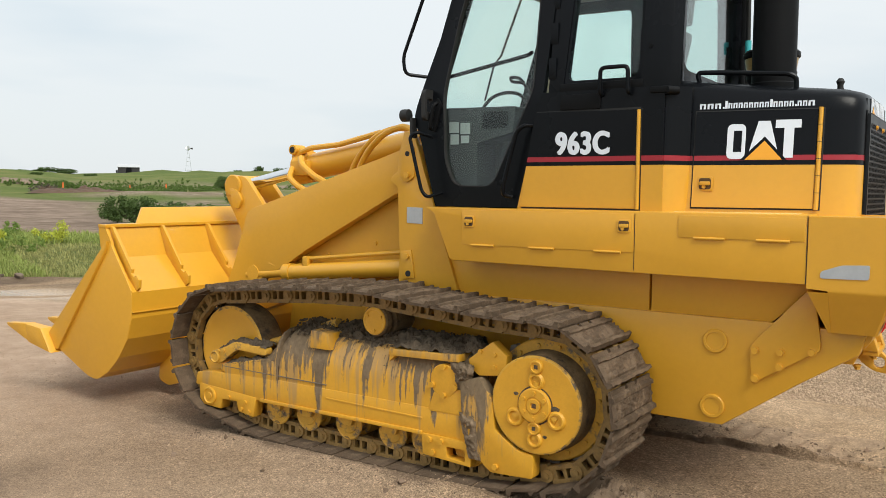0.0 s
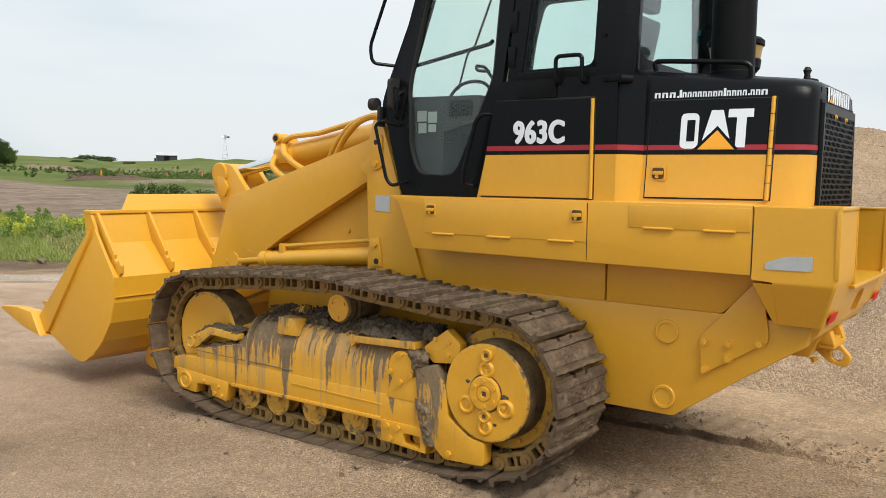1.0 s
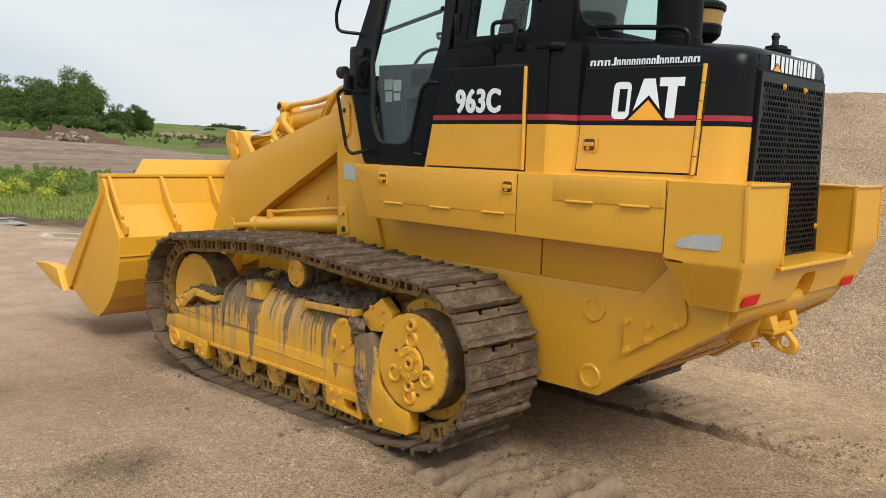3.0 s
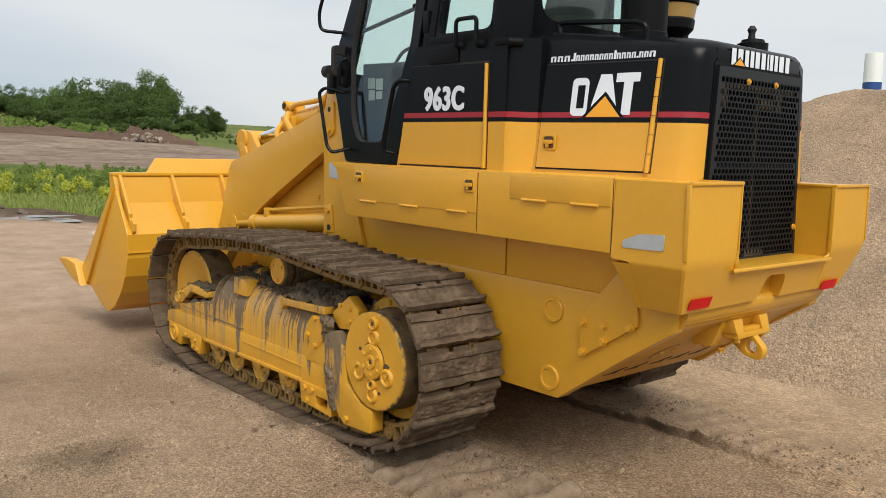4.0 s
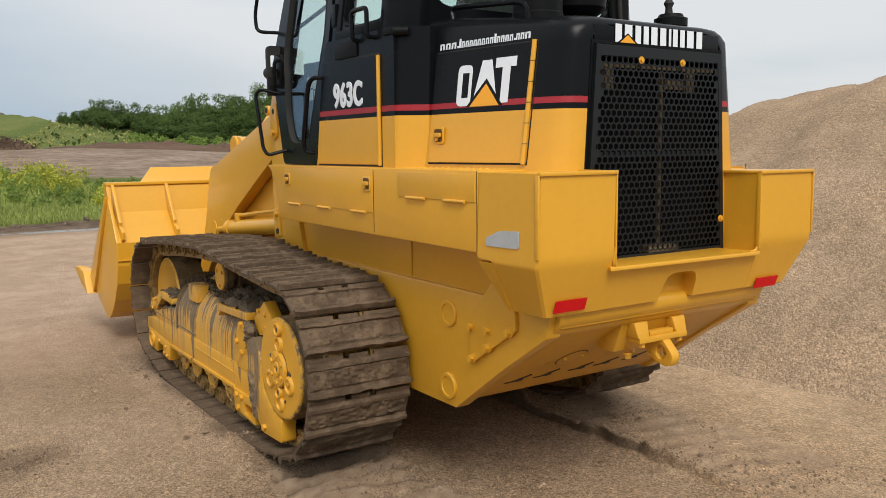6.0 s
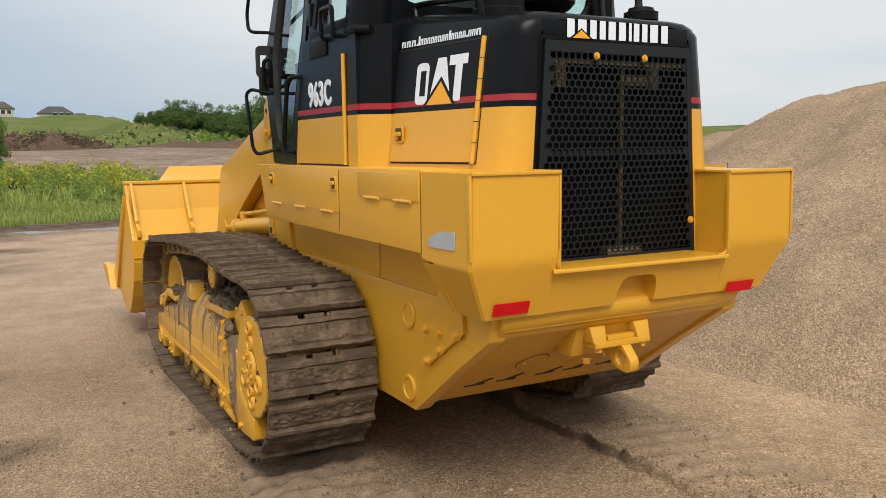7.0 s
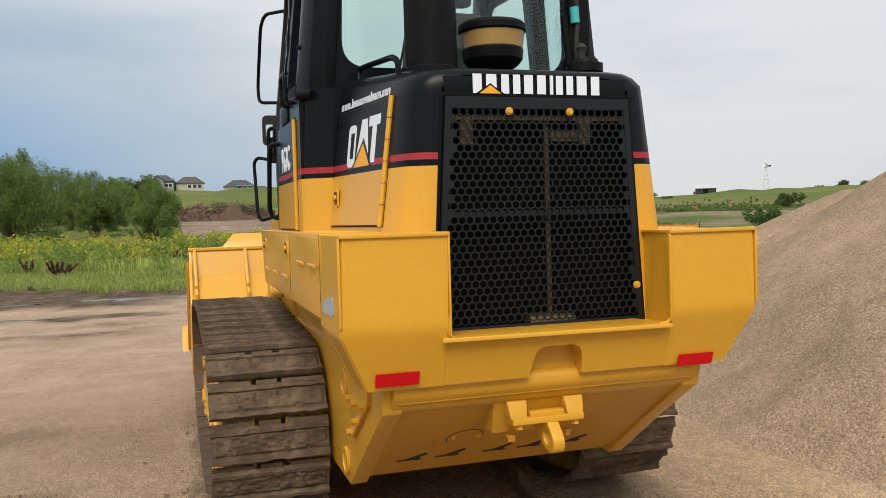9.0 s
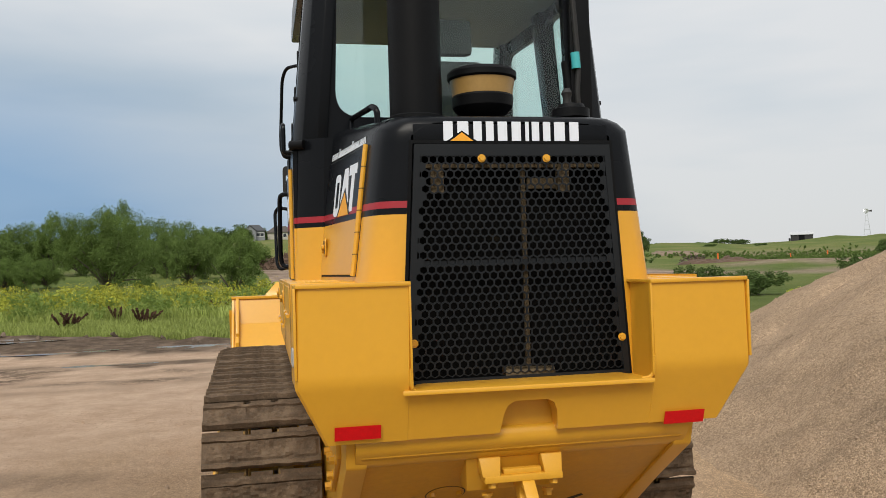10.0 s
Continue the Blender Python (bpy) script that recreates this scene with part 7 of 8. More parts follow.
# ---- loader tower, lift arms and linkage ----
for s in (-1, 1):
    q = lambda bm: mirrored(bm) if s > 0 else bm
    tower = part("loader_tower", q(prism_x([(1.295, 1.06), (1.285, 1.25), (1.305, 1.69), (1.365, 1.73), (1.345, 1.765), (1.305, 1.79), (1.30, 1.88), (1.252, 2.05), (1.18, 2.05), (0.99, 1.50), (0.82, 1.02), (1.29, 1.02)], -0.682, -0.635)), YELLOW, loader, "yellow loader tower plate", 0.008)
    part("pin_plate", q(prism_x(round_outline([(1.232, 1.715), (1.275, 1.75), (1.262, 1.95), (1.205, 1.965), (1.165, 1.95), (1.160, 1.75)], 0.03), -0.680, -0.696)), YELLOW, tower, bevel=0.004)
    part("bolt", q(rod((-0.694, 1.212, 1.768), (-0.716, 1.212, 1.768), 0.022, seg=6)), YELLOW_ROUGH, tower)
    part("pin_hole", q(rod((-0.694, 1.215, 1.905), (-0.698, 1.215, 1.905), 0.017, seg=16)), RUBBER, tower)
    part("bracket", q(prism_x([(1.255, 1.085), (1.262, 1.27), (1.185, 1.28), (1.155, 1.10)], -0.680, -0.694)), YELLOW, tower, bevel=0.004)
    part("bolt", q(rod((-0.692, 1.215, 1.238), (-0.712, 1.215, 1.238), 0.022, seg=6)), YELLOW_ROUGH, tower)
    part("pin_hole", q(rod((-0.692, 1.205, 1.125), (-0.698, 1.205, 1.125), 0.020, seg=16)), RUBBER, tower)
    if s < 0:
        part("data_plate", prism_x([(1.223, 1.560), (1.223, 1.456), (1.100, 1.452), (1.100, 1.556)], -0.682, -0.686), SILVER, tower, "blank worn metal data plate")
    part("inner_wall", q(prism_x([(1.30, 1.0), (1.30, 2.0), (1.0, 2.0), (0.9, 1.0)], -0.50, -0.46)), YELLOW, tower)
    ARM = round_outline([(1.20, 1.98), (1.429, 1.905), (2.60, 1.558), (2.775, 1.515), (2.845, 1.335), (2.93, 1.09), (3.06, 0.84), (3.42, 0.50), (3.20, 0.42), (2.90, 0.66), (2.62, 1.02), (2.47, 1.06), (2.17, 1.235), (1.38, 1.638), (1.15, 1.72)], [0.02, 0.02, 0.05, 0.07, 0.10, 0.2, 0.1, 0.08, 0.08, 0.2, 0.08, 0.08, 0.06, 0.02, 0.02])
    arm = part("lift_arm", q(prism_x(ARM, -0.612, -0.520)), YELLOW, loader, "thick yellow lift arm", 0.008)
    part("arm_pin", q(rod((-0.64, 3.30, 0.55), (-0.48, 3.30, 0.55), 0.06, seg=20)), YELLOW_ROUGH, arm)
    cyl = part("lift_cylinder", q(rod((-0.585, 2.36, 1.055), (-0.585, 1.25, 1.155), 0.062, seg=24)), YELLOW, loader, "yellow lift cylinder")
    part("gland", q(rod((-0.585, 2.40, 1.052), (-0.585, 2.33, 1.058), 0.070, seg=24)), YELLOW, cyl)
    part("cylinder_rod", q(rod((-0.585, 2.80, 1.012), (-0.585, 2.38, 1.053), 0.034, seg=18)), YELLOW_ROUGH, cyl)
    part("rod_eye", q(lathe((-0.62, 2.72, 1.03), (-0.55, 2.72, 1.03), ((0, 0.06), (0.07, 0.06)), 20)), YELLOW_ROUGH, cyl)
    part("oil_pipe", q(tube(((-0.60, 2.20, 1.11), (-0.60, 2.19, 1.165), (-0.60, 1.80, 1.205), (-0.60, 1.28, 1.258)), 0.015)), YELLOW, cyl)
    part("pipe_clamp", q(box((-0.63, -0.57), (2.15, 2.20), (1.10, 1.185))), YELLOW_ROUGH, cyl, bevel=0.006)
    part("hose", q(tube(((-0.55, 2.65, 1.09), (-0.60, 2.58, 1.12), (-0.60, 2.50, 1.10), (-0.59, 2.42, 1.09)), 0.014)), YELLOW_ROUGH, cyl)
panel = part("inner_panel", prism_x([(1.28, 1.0), (1.28, 1.78), (1.45, 1.72), (2.35, 1.26), (2.55, 1.02)], -0.505, -0.475), YELLOW, loader, "yellow inner plate behind the lift arm")
for y, z in ((1.62, 1.30), (2.06, 1.20)):
    part("bolt", rod((-0.503, y, z), (-0.518, y, z), 0.016, seg=6), YELLOW_ROUGH, panel)
part("front_frame", prism_x([(1.32, 0.5), (1.32, 1.55), (1.05, 1.9), (0.9, 1.9), (0.9, 0.5)], -0.46, 0.46), YELLOW, loader)
part("cross_plate", hexa([(-0.46, 1.33, 1.05), (0.46, 1.33, 1.05), (0.46, 1.33, 1.60), (-0.46, 1.33, 1.60)], [(-0.46, 2.35, 0.80), (0.46, 2.35, 0.80), (0.46, 2.35, 0.95), (-0.46, 2.35, 0.95)]), YELLOW, loader)
part("arm_crossmember", rod((-0.53, 2.55, 1.30), (0.53, 2.55, 1.30), 0.11, seg=24), YELLOW, loader)
# tilt cylinder, its rod and the bellcrank between the arms
tilt = part("tilt_cylinder", rod((0, 2.72, 1.845), (0, 1.60, 2.02), 0.105, seg=32), YELLOW, loader, "yellow tilt cylinder")
part("gland", rod((0, 2.80, 1.835), (0, 2.66, 1.856), 0.125, seg=32), YELLOW_ROUGH, tilt)
part("cylinder_rod", rod((0, 3.40, 1.705), (0, 2.78, 1.826), 0.050, seg=24), CHROME, tilt, "bright chrome rod")
part("rod_eye", lathe((-0.08, 3.425, 1.698), (0.08, 3.425, 1.698), ((0, 0.085), (0.16, 0.085)), 24), YELLOW_ROUGH, tilt)
part("port", rod((-0.10, 2.80, 1.99), (0.02, 2.80, 1.99), 0.040, seg=16), YELLOW_ROUGH, tilt)
part("port_hole", rod((-0.106, 2.80, 1.99), (-0.09, 2.80, 1.99), 0.024, seg=14), RUBBER, tilt)
part("port_block", box((-0.07, 0.05), (2.70, 2.84), (1.88, 2.00)), YELLOW_ROUGH, tilt, bevel=0.015)
part("port_block", box((-0.15, -0.06), (2.60, 2.78), (1.78, 1.90)), YELLOW_ROUGH, tilt, bevel=0.015)
part("oil_pipe", tube(((-0.08, 2.72, 1.97), (-0.10, 2.60, 2.00), (-0.10, 2.30, 2.02), (-0.10, 1.9, 2.10)), 0.022), YELLOW, tilt)
part("hose", tube(((-0.13, 2.68, 1.92), (-0.20, 2.60, 1.86), (-0.24, 2.45, 1.78), (-0.26, 2.3, 1.72)), 0.026), YELLOW_ROUGH, tilt)
part("hose", tube(((-0.14, 2.76, 1.84), (-0.22, 2.72, 1.76), (-0.26, 2.60, 1.70), (-0.28, 2.45, 1.64)), 0.024), YELLOW_ROUGH, tilt)
for k in range(2):
    part("hose", tube(((-0.26 - 0.06 * k, 2.10 - 0.12 * k, 1.70), (-0.30 - 0.05 * k, 1.95 - 0.1 * k, 1.92), (-0.36 - 0.05 * k, 1.72 - 0.09 * k, 2.07), (-0.42 - 0.05 * k, 1.45 - 0.06 * k, 2.11), (-0.50, 1.25, 2.02)), 0.022, smooth_corner=0.12), YELLOW_ROUGH, tilt, "painted hydraulic hose")
for x in (-0.155, 0.105):
    part("bellcrank", prism_x(round_outline([(3.47, 1.79), (3.29, 1.775), (3.06, 1.52), (2.92, 1.27), (2.86, 0.95), (3.00, 0.80), (3.18, 0.95), (3.33, 1.31), (3.525, 1.61), (3.55, 1.73)], [0.05, 0.05, 0.1, 0.1, 0.08, 0.08, 0.1, 0.1, 0.05, 0.05]), x, x + 0.05), YELLOW, loader, "yellow bellcrank plate", 0.008)
part("pin_boss", lathe((-0.15, 3.425, 1.698), (-0.3, 3.425, 1.698), ((0, 0.092), (0.020, 0.092), (0.026, 0.084), (0.026, 0)), 28), YELLOW, loader)
part("pin_tab", prism_x(round_outline([(3.45, 1.68), (3.36, 1.66), (3.31, 1.58), (3.35, 1.50), (3.43, 1.52)], 0.02), -0.156, -0.178), YELLOW, loader, bevel=0.003)
part("tilt_link", prism_x(round_outline([(2.95, 0.72), (2.95, 0.84), (3.42, 0.66), (3.42, 0.56)], 0.04), -0.10, 0.06), YELLOW, loader, bevel=0.01)

# ---- bucket ----
bucket = new("bucket")
bucket.parent = loader
tagged(bucket, "wide yellow loader bucket with ribs and teeth, resting curled on the ground")
BW = 1.245
BACK = [(3.650, 1.380), (3.560, 1.140), (3.325, 0.895), (3.335, 0.70), (3.390, 0.54), (3.500, 0.385), (3.640, 0.255), (3.770, 0.190), (3.90, 0.215), (4.42, 0.435)]
inner = [(y + dy, z + dz) for (y, z), (dy, dz) in zip(BACK, ((0.02, 0), (0.022, 0.0), (0.026, 0.008), (0.026, 0.006), (0.024, 0.012), (0.02, 0.018), (0.015, 0.022), (0.0, 0.026), (-0.004, 0.026), (-0.004, 0.024)))]
bm = bmesh.new()
for (a, b), (c, d) in zip(zip(BACK, BACK[1:]), zip(inner, inner[1:])):
    hexa([(-BW, *a), (-BW, *b), (-BW, *d), (-BW, *c)], [(BW, *a), (BW, *b), (BW, *d), (BW, *c)], bm)
bmesh.ops.remove_doubles(bm, verts=bm.verts[:], dist=1e-5)
part("shell", bm, YELLOW, bucket, sharp=50)
part("belly_seam", box((-BW, BW), (3.3195, 3.330), (0.742, 0.748)), YELLOW_ROUGH, bucket)
for s in (-1, 1):
    side = round_outline([(3.585, 1.262), (3.325, 0.893), (3.335, 0.70), (3.41, 0.50), (3.56, 0.315), (3.77, 0.178), (3.90, 0.20), (4.285, 0.375), (4.36, 0.47)], [0.02, 0.05, 0.08, 0.1, 0.1, 0.1, 0.06, 0.02, 0.02])
    part("side_plate", prism_x(side, s * (BW + 0.004), s * (BW - 0.022)), YELLOW, bucket, bevel=0.005)
    part("side_cutter", prism_x([(3.590, 1.270), (3.620, 1.245), (4.40, 0.475), (4.33, 0.365), (4.255, 0.375), (3.605, 1.205)], s * (BW + 0.028), s * (BW + 0.002)), YELLOW, bucket, bevel=0.005)
    part("corner_plate", prism_x([(3.652, 1.388), (3.572, 1.262), (3.545, 1.120), (3.62, 1.10), (3.70, 1.22), (3.72, 1.37)], s * (BW + 0.001), s * (BW - 0.022)), YELLOW, bucket)
part("top_rail", prism_x([(3.628, 1.392), (3.628, 1.366), (3.72, 1.366), (3.72, 1.392)], -BW - 0.005, BW + 0.005), YELLOW, bucket, bevel=0.004)
part("spill_guard", hexa([(-0.95, 3.66, 1.385), (0.95, 3.66, 1.385), (0.95, 3.685, 1.385), (-0.95, 3.685, 1.385)], [(-0.83, 3.745, 1.515), (0.83, 3.745, 1.515), (0.83, 3.77, 1.515), (-0.83, 3.77, 1.515)]), YELLOW, bucket, bevel=0.004)
for x in (-1.195, -0.74, -0.275, 0.275, 0.74, 1.195):
    part("rib", prism_x([(3.645, 1.376), (3.557, 1.140), (3.332, 0.900), (3.300, 0.925), (3.296, 0.985), (3.330, 1.022), (3.356, 1.008), (3.388, 1.030), (3.378, 1.062), (3.606, 1.374)], x - 0.013, x + 0.013), YELLOW, bucket, bevel=0.003)
    part("rib_weld", tube(((x + 0.016, 3.548, 1.140), (x + 0.016, 3.335, 0.912)), 0.008, 6), YELLOW_ROUGH, bucket)
for k in range(8):
    x = -BW - 0.03 + k * (2 * BW + 0.06) / 7
    tooth = part("tooth", hexa([(x - 0.055, 4.27, 0.345), (x + 0.055, 4.27, 0.345), (x + 0.055, 4.40, 0.535), (x - 0.055, 4.40, 0.535)], [(x - 0.045, 4.60, 0.400), (x + 0.045, 4.60, 0.400), (x + 0.045, 4.64, 0.550), (x - 0.045, 4.64, 0.550)]), YELLOW_ROUGH, bucket, bevel=0.012)
    part("tip", hexa([(x - 0.042, 4.59, 0.405), (x + 0.042, 4.59, 0.405), (x + 0.042, 4.62, 0.552), (x - 0.042, 4.62, 0.552)], [(x - 0.03, 4.93, 0.508), (x + 0.03, 4.93, 0.508), (x + 0.03, 4.935, 0.532), (x - 0.03, 4.935, 0.532)]), YELLOW_ROUGH, tooth, bevel=0.006)
part("skid_shoe", prism_x(round_outline([(3.35, 0.52), (3.30, 0.30), (3.46, 0.10), (3.60, 0.06), (3.72, 0.10), (3.70, 0.24)], 0.04), -0.72, -0.66), YELLOW, bucket, bevel=0.01)
part("skid_shoe", prism_x(round_outline([(3.35, 0.52), (3.30, 0.30), (3.46, 0.10), (3.60, 0.06), (3.72, 0.10), (3.70, 0.24)], 0.04), 0.66, 0.72), YELLOW, bucket, bevel=0.01)


# ---- surroundings ----
LEAF = material("green_leaf", (0.195, 0.270, 0.066), 0.6, var=0.30, scale=0.6, fine=5, island=0.25, spec=0.15, leaf=0.42)
LEAF_TREE = material("mid_green_leaf", (0.142, 0.208, 0.056), 0.6, var=0.55, scale=0.7, fine=4, island=0.28, spec=0.12, leaf=0.42)
LEAF_DARK = material("dark_green_leaf", (0.104, 0.158, 0.048), 0.65, var=0.35, scale=0.3, fine=3, island=0.40, spec=0.12, leaf=0.42)
LEAF_WEED = material("yellow_green_weed", (0.42, 0.44, 0.065), 0.6, var=0.3, scale=0.7, fine=9, island=0.40, spec=0.12, leaf=0.3)
BLADE = material("grass_blade", (0.275, 0.325, 0.088), 0.6, var=0.35, scale=0.25, fine=6, island=0.45, spec=0.12, leaf=0.3)
FLOWER = material("yellow_flower", (0.52, 0.46, 0.03), 0.7, var=0.15, island=0.2)
BLADE_DRY = material("dry_grass_blade", (0.345, 0.335, 0.125), 0.65, var=0.4, scale=0.35, fine=6, island=0.5, spec=0.12, leaf=0.3)
DOCK = material("brown_seed_head", (0.085, 0.038, 0.022), 0.85, var=0.3, island=0.4)
BARK = material("grey_bark", (0.085, 0.068, 0.052), 0.9, var=0.3, scale=5, fine=30, bump=0.01, bump_scale=18)
BRUSH = material("dead_brush", (0.115, 0.070, 0.045), 0.9, var=0.4, scale=2, fine=20, island=0.5)
EARTH = material("dark_earth", (0.100, 0.062, 0.041), 0.95, var=0.4, scale=0.7, fine=5, bump=0.05, bump_scale=4)
RUBBLE = material("broken_concrete", (0.23, 0.185, 0.15), 0.9, var=0.3, scale=3, fine=20, island=0.4)
CLOD = material("damp_clod", (0.150, 0.112, 0.082), 0.95, var=0.35, scale=4, fine=22, bump=0.01, bump_scale=20, island=0.4)
DRY_CLOD = material("dry_clod", (0.24, 0.172, 0.122), 0.95, var=0.35, scale=20, fine=90, bump=0.004, bump_scale=60, island=0.4, spec=0.1)
SHED_WALL = material("dark_shed_cladding", (0.028, 0.026, 0.026), 0.7, var=0.2, scale=0.5, fine=3)
SHED_ROOF = material("pale_metal_roof", (0.46, 0.47, 0.48), 0.45, var=0.1, scale=0.3, fine=2)
WALL_BEIGE = material("beige_siding", (0.42, 0.39, 0.33), 0.8, var=0.1, scale=0.4, fine=3)
WALL_GREY = material("grey_siding", (0.22, 0.23, 0.24), 0.8, var=0.1, scale=0.4, fine=3)
ROOF = material("brown_shingle", (0.075, 0.062, 0.052), 0.85, var=0.25, scale=0.6, fine=4)
ROOF_GREY = material("grey_shingle", (0.055, 0.058, 0.064), 0.85, var=0.25, scale=0.6, fine=4)
PANE_DARK = material("dark_window", (0.02, 0.025, 0.03), 0.15, var=0.1)
TRIM = material("white_trim", (0.70, 0.70, 0.68), 0.6, var=0.05)
GALV = material("galvanised_steel", (0.55, 0.57, 0.58), 0.4, 0.5, var=0.1)
SAFETY = material("orange_plastic", (0.75, 0.16, 0.03), 0.5, var=0.1)
BLUE = material("blue_band", (0.02, 0.07, 0.25), 0.5, var=0.1)


def far_at(deg, r, eye=(-1.9, -4.3)):
    """A place r metres from where the camera stands, in a compass bearing from the machine's heading."""
    x, y = eye[0] + r * math.sin(radians(deg)), eye[1] + r * math.cos(radians(deg))
    return x, y, float(ground_z(x, y))


def raw_mesh(name, verts, faces, mat):
    me = bpy.data.meshes.new(name)
    me.from_pydata(verts, [], faces)
    me.materials.append(mat)
    return me


def leaf_cloud(rng, blobs, count, size, droop=0.3):
    """Small kite-shaped leaf sprays spread through a set of ball-shaped clumps (x, y, z, radius)."""
    b = np.array(blobs)
    w = b[:, 3] ** 2
    k = rng.choice(len(b), count, p=w / w.sum())
    d = rng.normal(0, 1, (count, 3))
    d /= np.linalg.norm(d, axis=1)[:, None]
    rad = b[k, 3] * np.clip(np.abs(rng.normal(0.68, 0.25, count)), 0, 1.06)
    c = b[k, :3] + d * rad[:, None] * np.array((1, 1, 0.85))
    a = rng.normal(0, 1, (count, 3)) + d * 0.7
    a /= np.linalg.norm(a, axis=1)[:, None]
    o = np.cross(a, rng.normal(0, 1, (count, 3)))
    o /= np.linalg.norm(o, axis=1)[:, None]
    s = size * rng.uniform(0.6, 1.4, count)[:, None]
    v = np.stack([c - a * s, c + o * s * 0.5 - a * s * 0.1, c + a * s - np.array((0, 0, droop)) * s, c - o * s * 0.5 - a * s * 0.1], 1).reshape(-1, 3)
    f = np.arange(count * 4).reshape(-1, 4)
    return v, f.tolist()


def build_tree(name, label, seed, height, width, leaves, leaf_size, mat, trunk_share=0.25, flat=0.75, bushy=False, lump=(0.24, 0.50)):
    """A tree: tapered trunk and limbs, and a crown of leaf sprays in uneven clumps."""
    rng = np.random.default_rng(seed)
    tree = thing(name, label, "bush" if bushy else "tree")
    bm = bmesh.new()
    base = height * trunk_share
    lean = rng.normal(0, 0.04, 2) * height
    rod((0, 0, -0.4), (lean[0] * 0.4, lean[1] * 0.4, base + height * 0.12), height * 0.028, height * 0.018, 10, bm)
    blobs = []
    half = (height - base) / 2
    mid = Vector((lean[0], lean[1], base + half * 0.90))
    # a few large domes make up the crown, each of them a cluster of clumps
    domes = [(mid + Vector((0, 0, half * 0.10)), width * 0.30, half * 0.80)]
    for k in range(5 if not bushy else 3):
        a = 2 * math.pi * (k * 0.382 + rng.uniform(-0.08, 0.08))
        off = width * 0.27 * flat
        domes.append((mid + Vector((math.cos(a) * off, math.sin(a) * off, half * rng.uniform(-0.40, 0.22))), width * rng.uniform(0.18, 0.26), half * rng.uniform(0.42, 0.62)))
    for c, rw, rh in domes:
        count = 15
        for i in range(count):
            zz = 1 - 1.95 * (i + 0.5) / count
            a = i * 2.39996 + rng.uniform(-0.4, 0.4)
            w_ = math.sqrt(max(0.0, 1 - zz * zz))
            k = rng.uniform(0.45, 1.05)
            p = c + Vector((math.cos(a) * w_ * rw * k, math.sin(a) * w_ * rw * k, zz * rh * k))
            blobs.append((p.x, p.y, max(p.z, base * 0.6), rw * rng.uniform(*lump)))
            if i % 4 == 0:
                fork = Vector((lean[0] * 0.4, lean[1] * 0.4, base + height * rng.uniform(0.0, 0.12)))
                bend = fork.lerp(p, 0.5) + Vector((0, 0, height * 0.03))
                rod(fork, bend, height * 0.013, height * 0.008, 6, bm)
                rod(bend, p, height * 0.008, height * 0.003, 5, bm)
    part("trunk", bm, BARK, tree)
    v, f = leaf_cloud(rng, blobs, leaves, leaf_size)
    v[:, 2] *= height / max(np.percentile(v[:, 2], 99.5), 0.1)
    ob = new("crown", raw_mesh("crown", v, f, mat))
    ob.parent = tree
    return tree


def plant(proto, place, scale, turn, group):
    ob = copy_thing(proto, Matrix.LocRotScale(place, Euler((0, 0, turn)), scale))
    return tagged(ob, group=group)


oak = build_tree("broadleaf_tree", "tall dark green broadleaf tree with a spreading crown", 11, 13.0, 12.5, 26000, 0.19, LEAF_DARK, 0.06, 0.9, lump=(0.30, 0.60))
maple = build_tree("broadleaf_tree", "rounded dark green broadleaf tree in a row", 12, 8.0, 9.5, 12000, 0.20, LEAF_DARK, 0.02, 1.0, lump=(0.34, 0.66))
willow = build_tree("willow_tree", "light green spreading tree with feathery leaves", 13, 6.6, 8.2, 16000, 0.105, LEAF_TREE, 0.04, 0.95)
ash = build_tree("ash_tree", "airy green tree with two trunks in tall weeds", 16, 6.6, 8.2, 46000, 0.058, LEAF_TREE, 0.07, 0.95)
sapling = build_tree("young_tree", "bushy young green tree in tall weeds", 14, 4.2, 3.9, 20000, 0.046, LEAF_TREE, 0.08, 0.9, True)
shrub = build_tree("shrub", "low dark green shrub in the grass", 15, 1.8, 2.6, 3600, 0.066, LEAF_DARK, 0.06, 0.95, True)

# each prototype stands at a place of its own; the rest are copies
EYE10 = (-0.95, -4.5)
oak.matrix_basis = Matrix.LocRotScale(far_at(22.0, 186), Euler((0, 0, 0.3)), (1.05, 1.05, 0.93))
tagged(oak, group="trees along the field")
row = [(9.3, 218, 0.36), (10.1, 216, 0.50), (11.2, 212, 0.78), (12.2, 210, 0.86), (13.3, 208, 0.84), (14.4, 206, 0.82), (15.5, 204, 0.88), (16.5, 200, 1.05), (17.4, 196, 1.28), (18.2, 190, 0.98), (18.9, 182, 1.02), (19.6, 176, 0.80), (24.0, 196, 0.70), (21.6, 178, 0.74), (16.9, 186, 0.62), (17.8, 178, 0.55), (25.6, 205, 0.5)]
maple.matrix_basis = Matrix.LocRotScale(far_at(20.3, 180), Euler((0, 0, 1.2)), (1.05, 1.05, 1.10))
tagged(maple, group="trees along the field")
rnd = random.Random(3)
for deg, r, k in row:
    plant(maple, far_at(deg, r), (k * rnd.uniform(0.95, 1.2), k * rnd.uniform(0.95, 1.2), k * rnd.uniform(0.95, 1.08)), rnd.uniform(0, 6.28), "trees along the field")
for deg, r, k in ((20.2, 188, 0.80), (24.9, 205, 0.48), (25.6, 210, 0.38)):
    plant(oak, far_at(deg, r), (k, k, k), rnd.uniform(0, 6), "trees along the field")
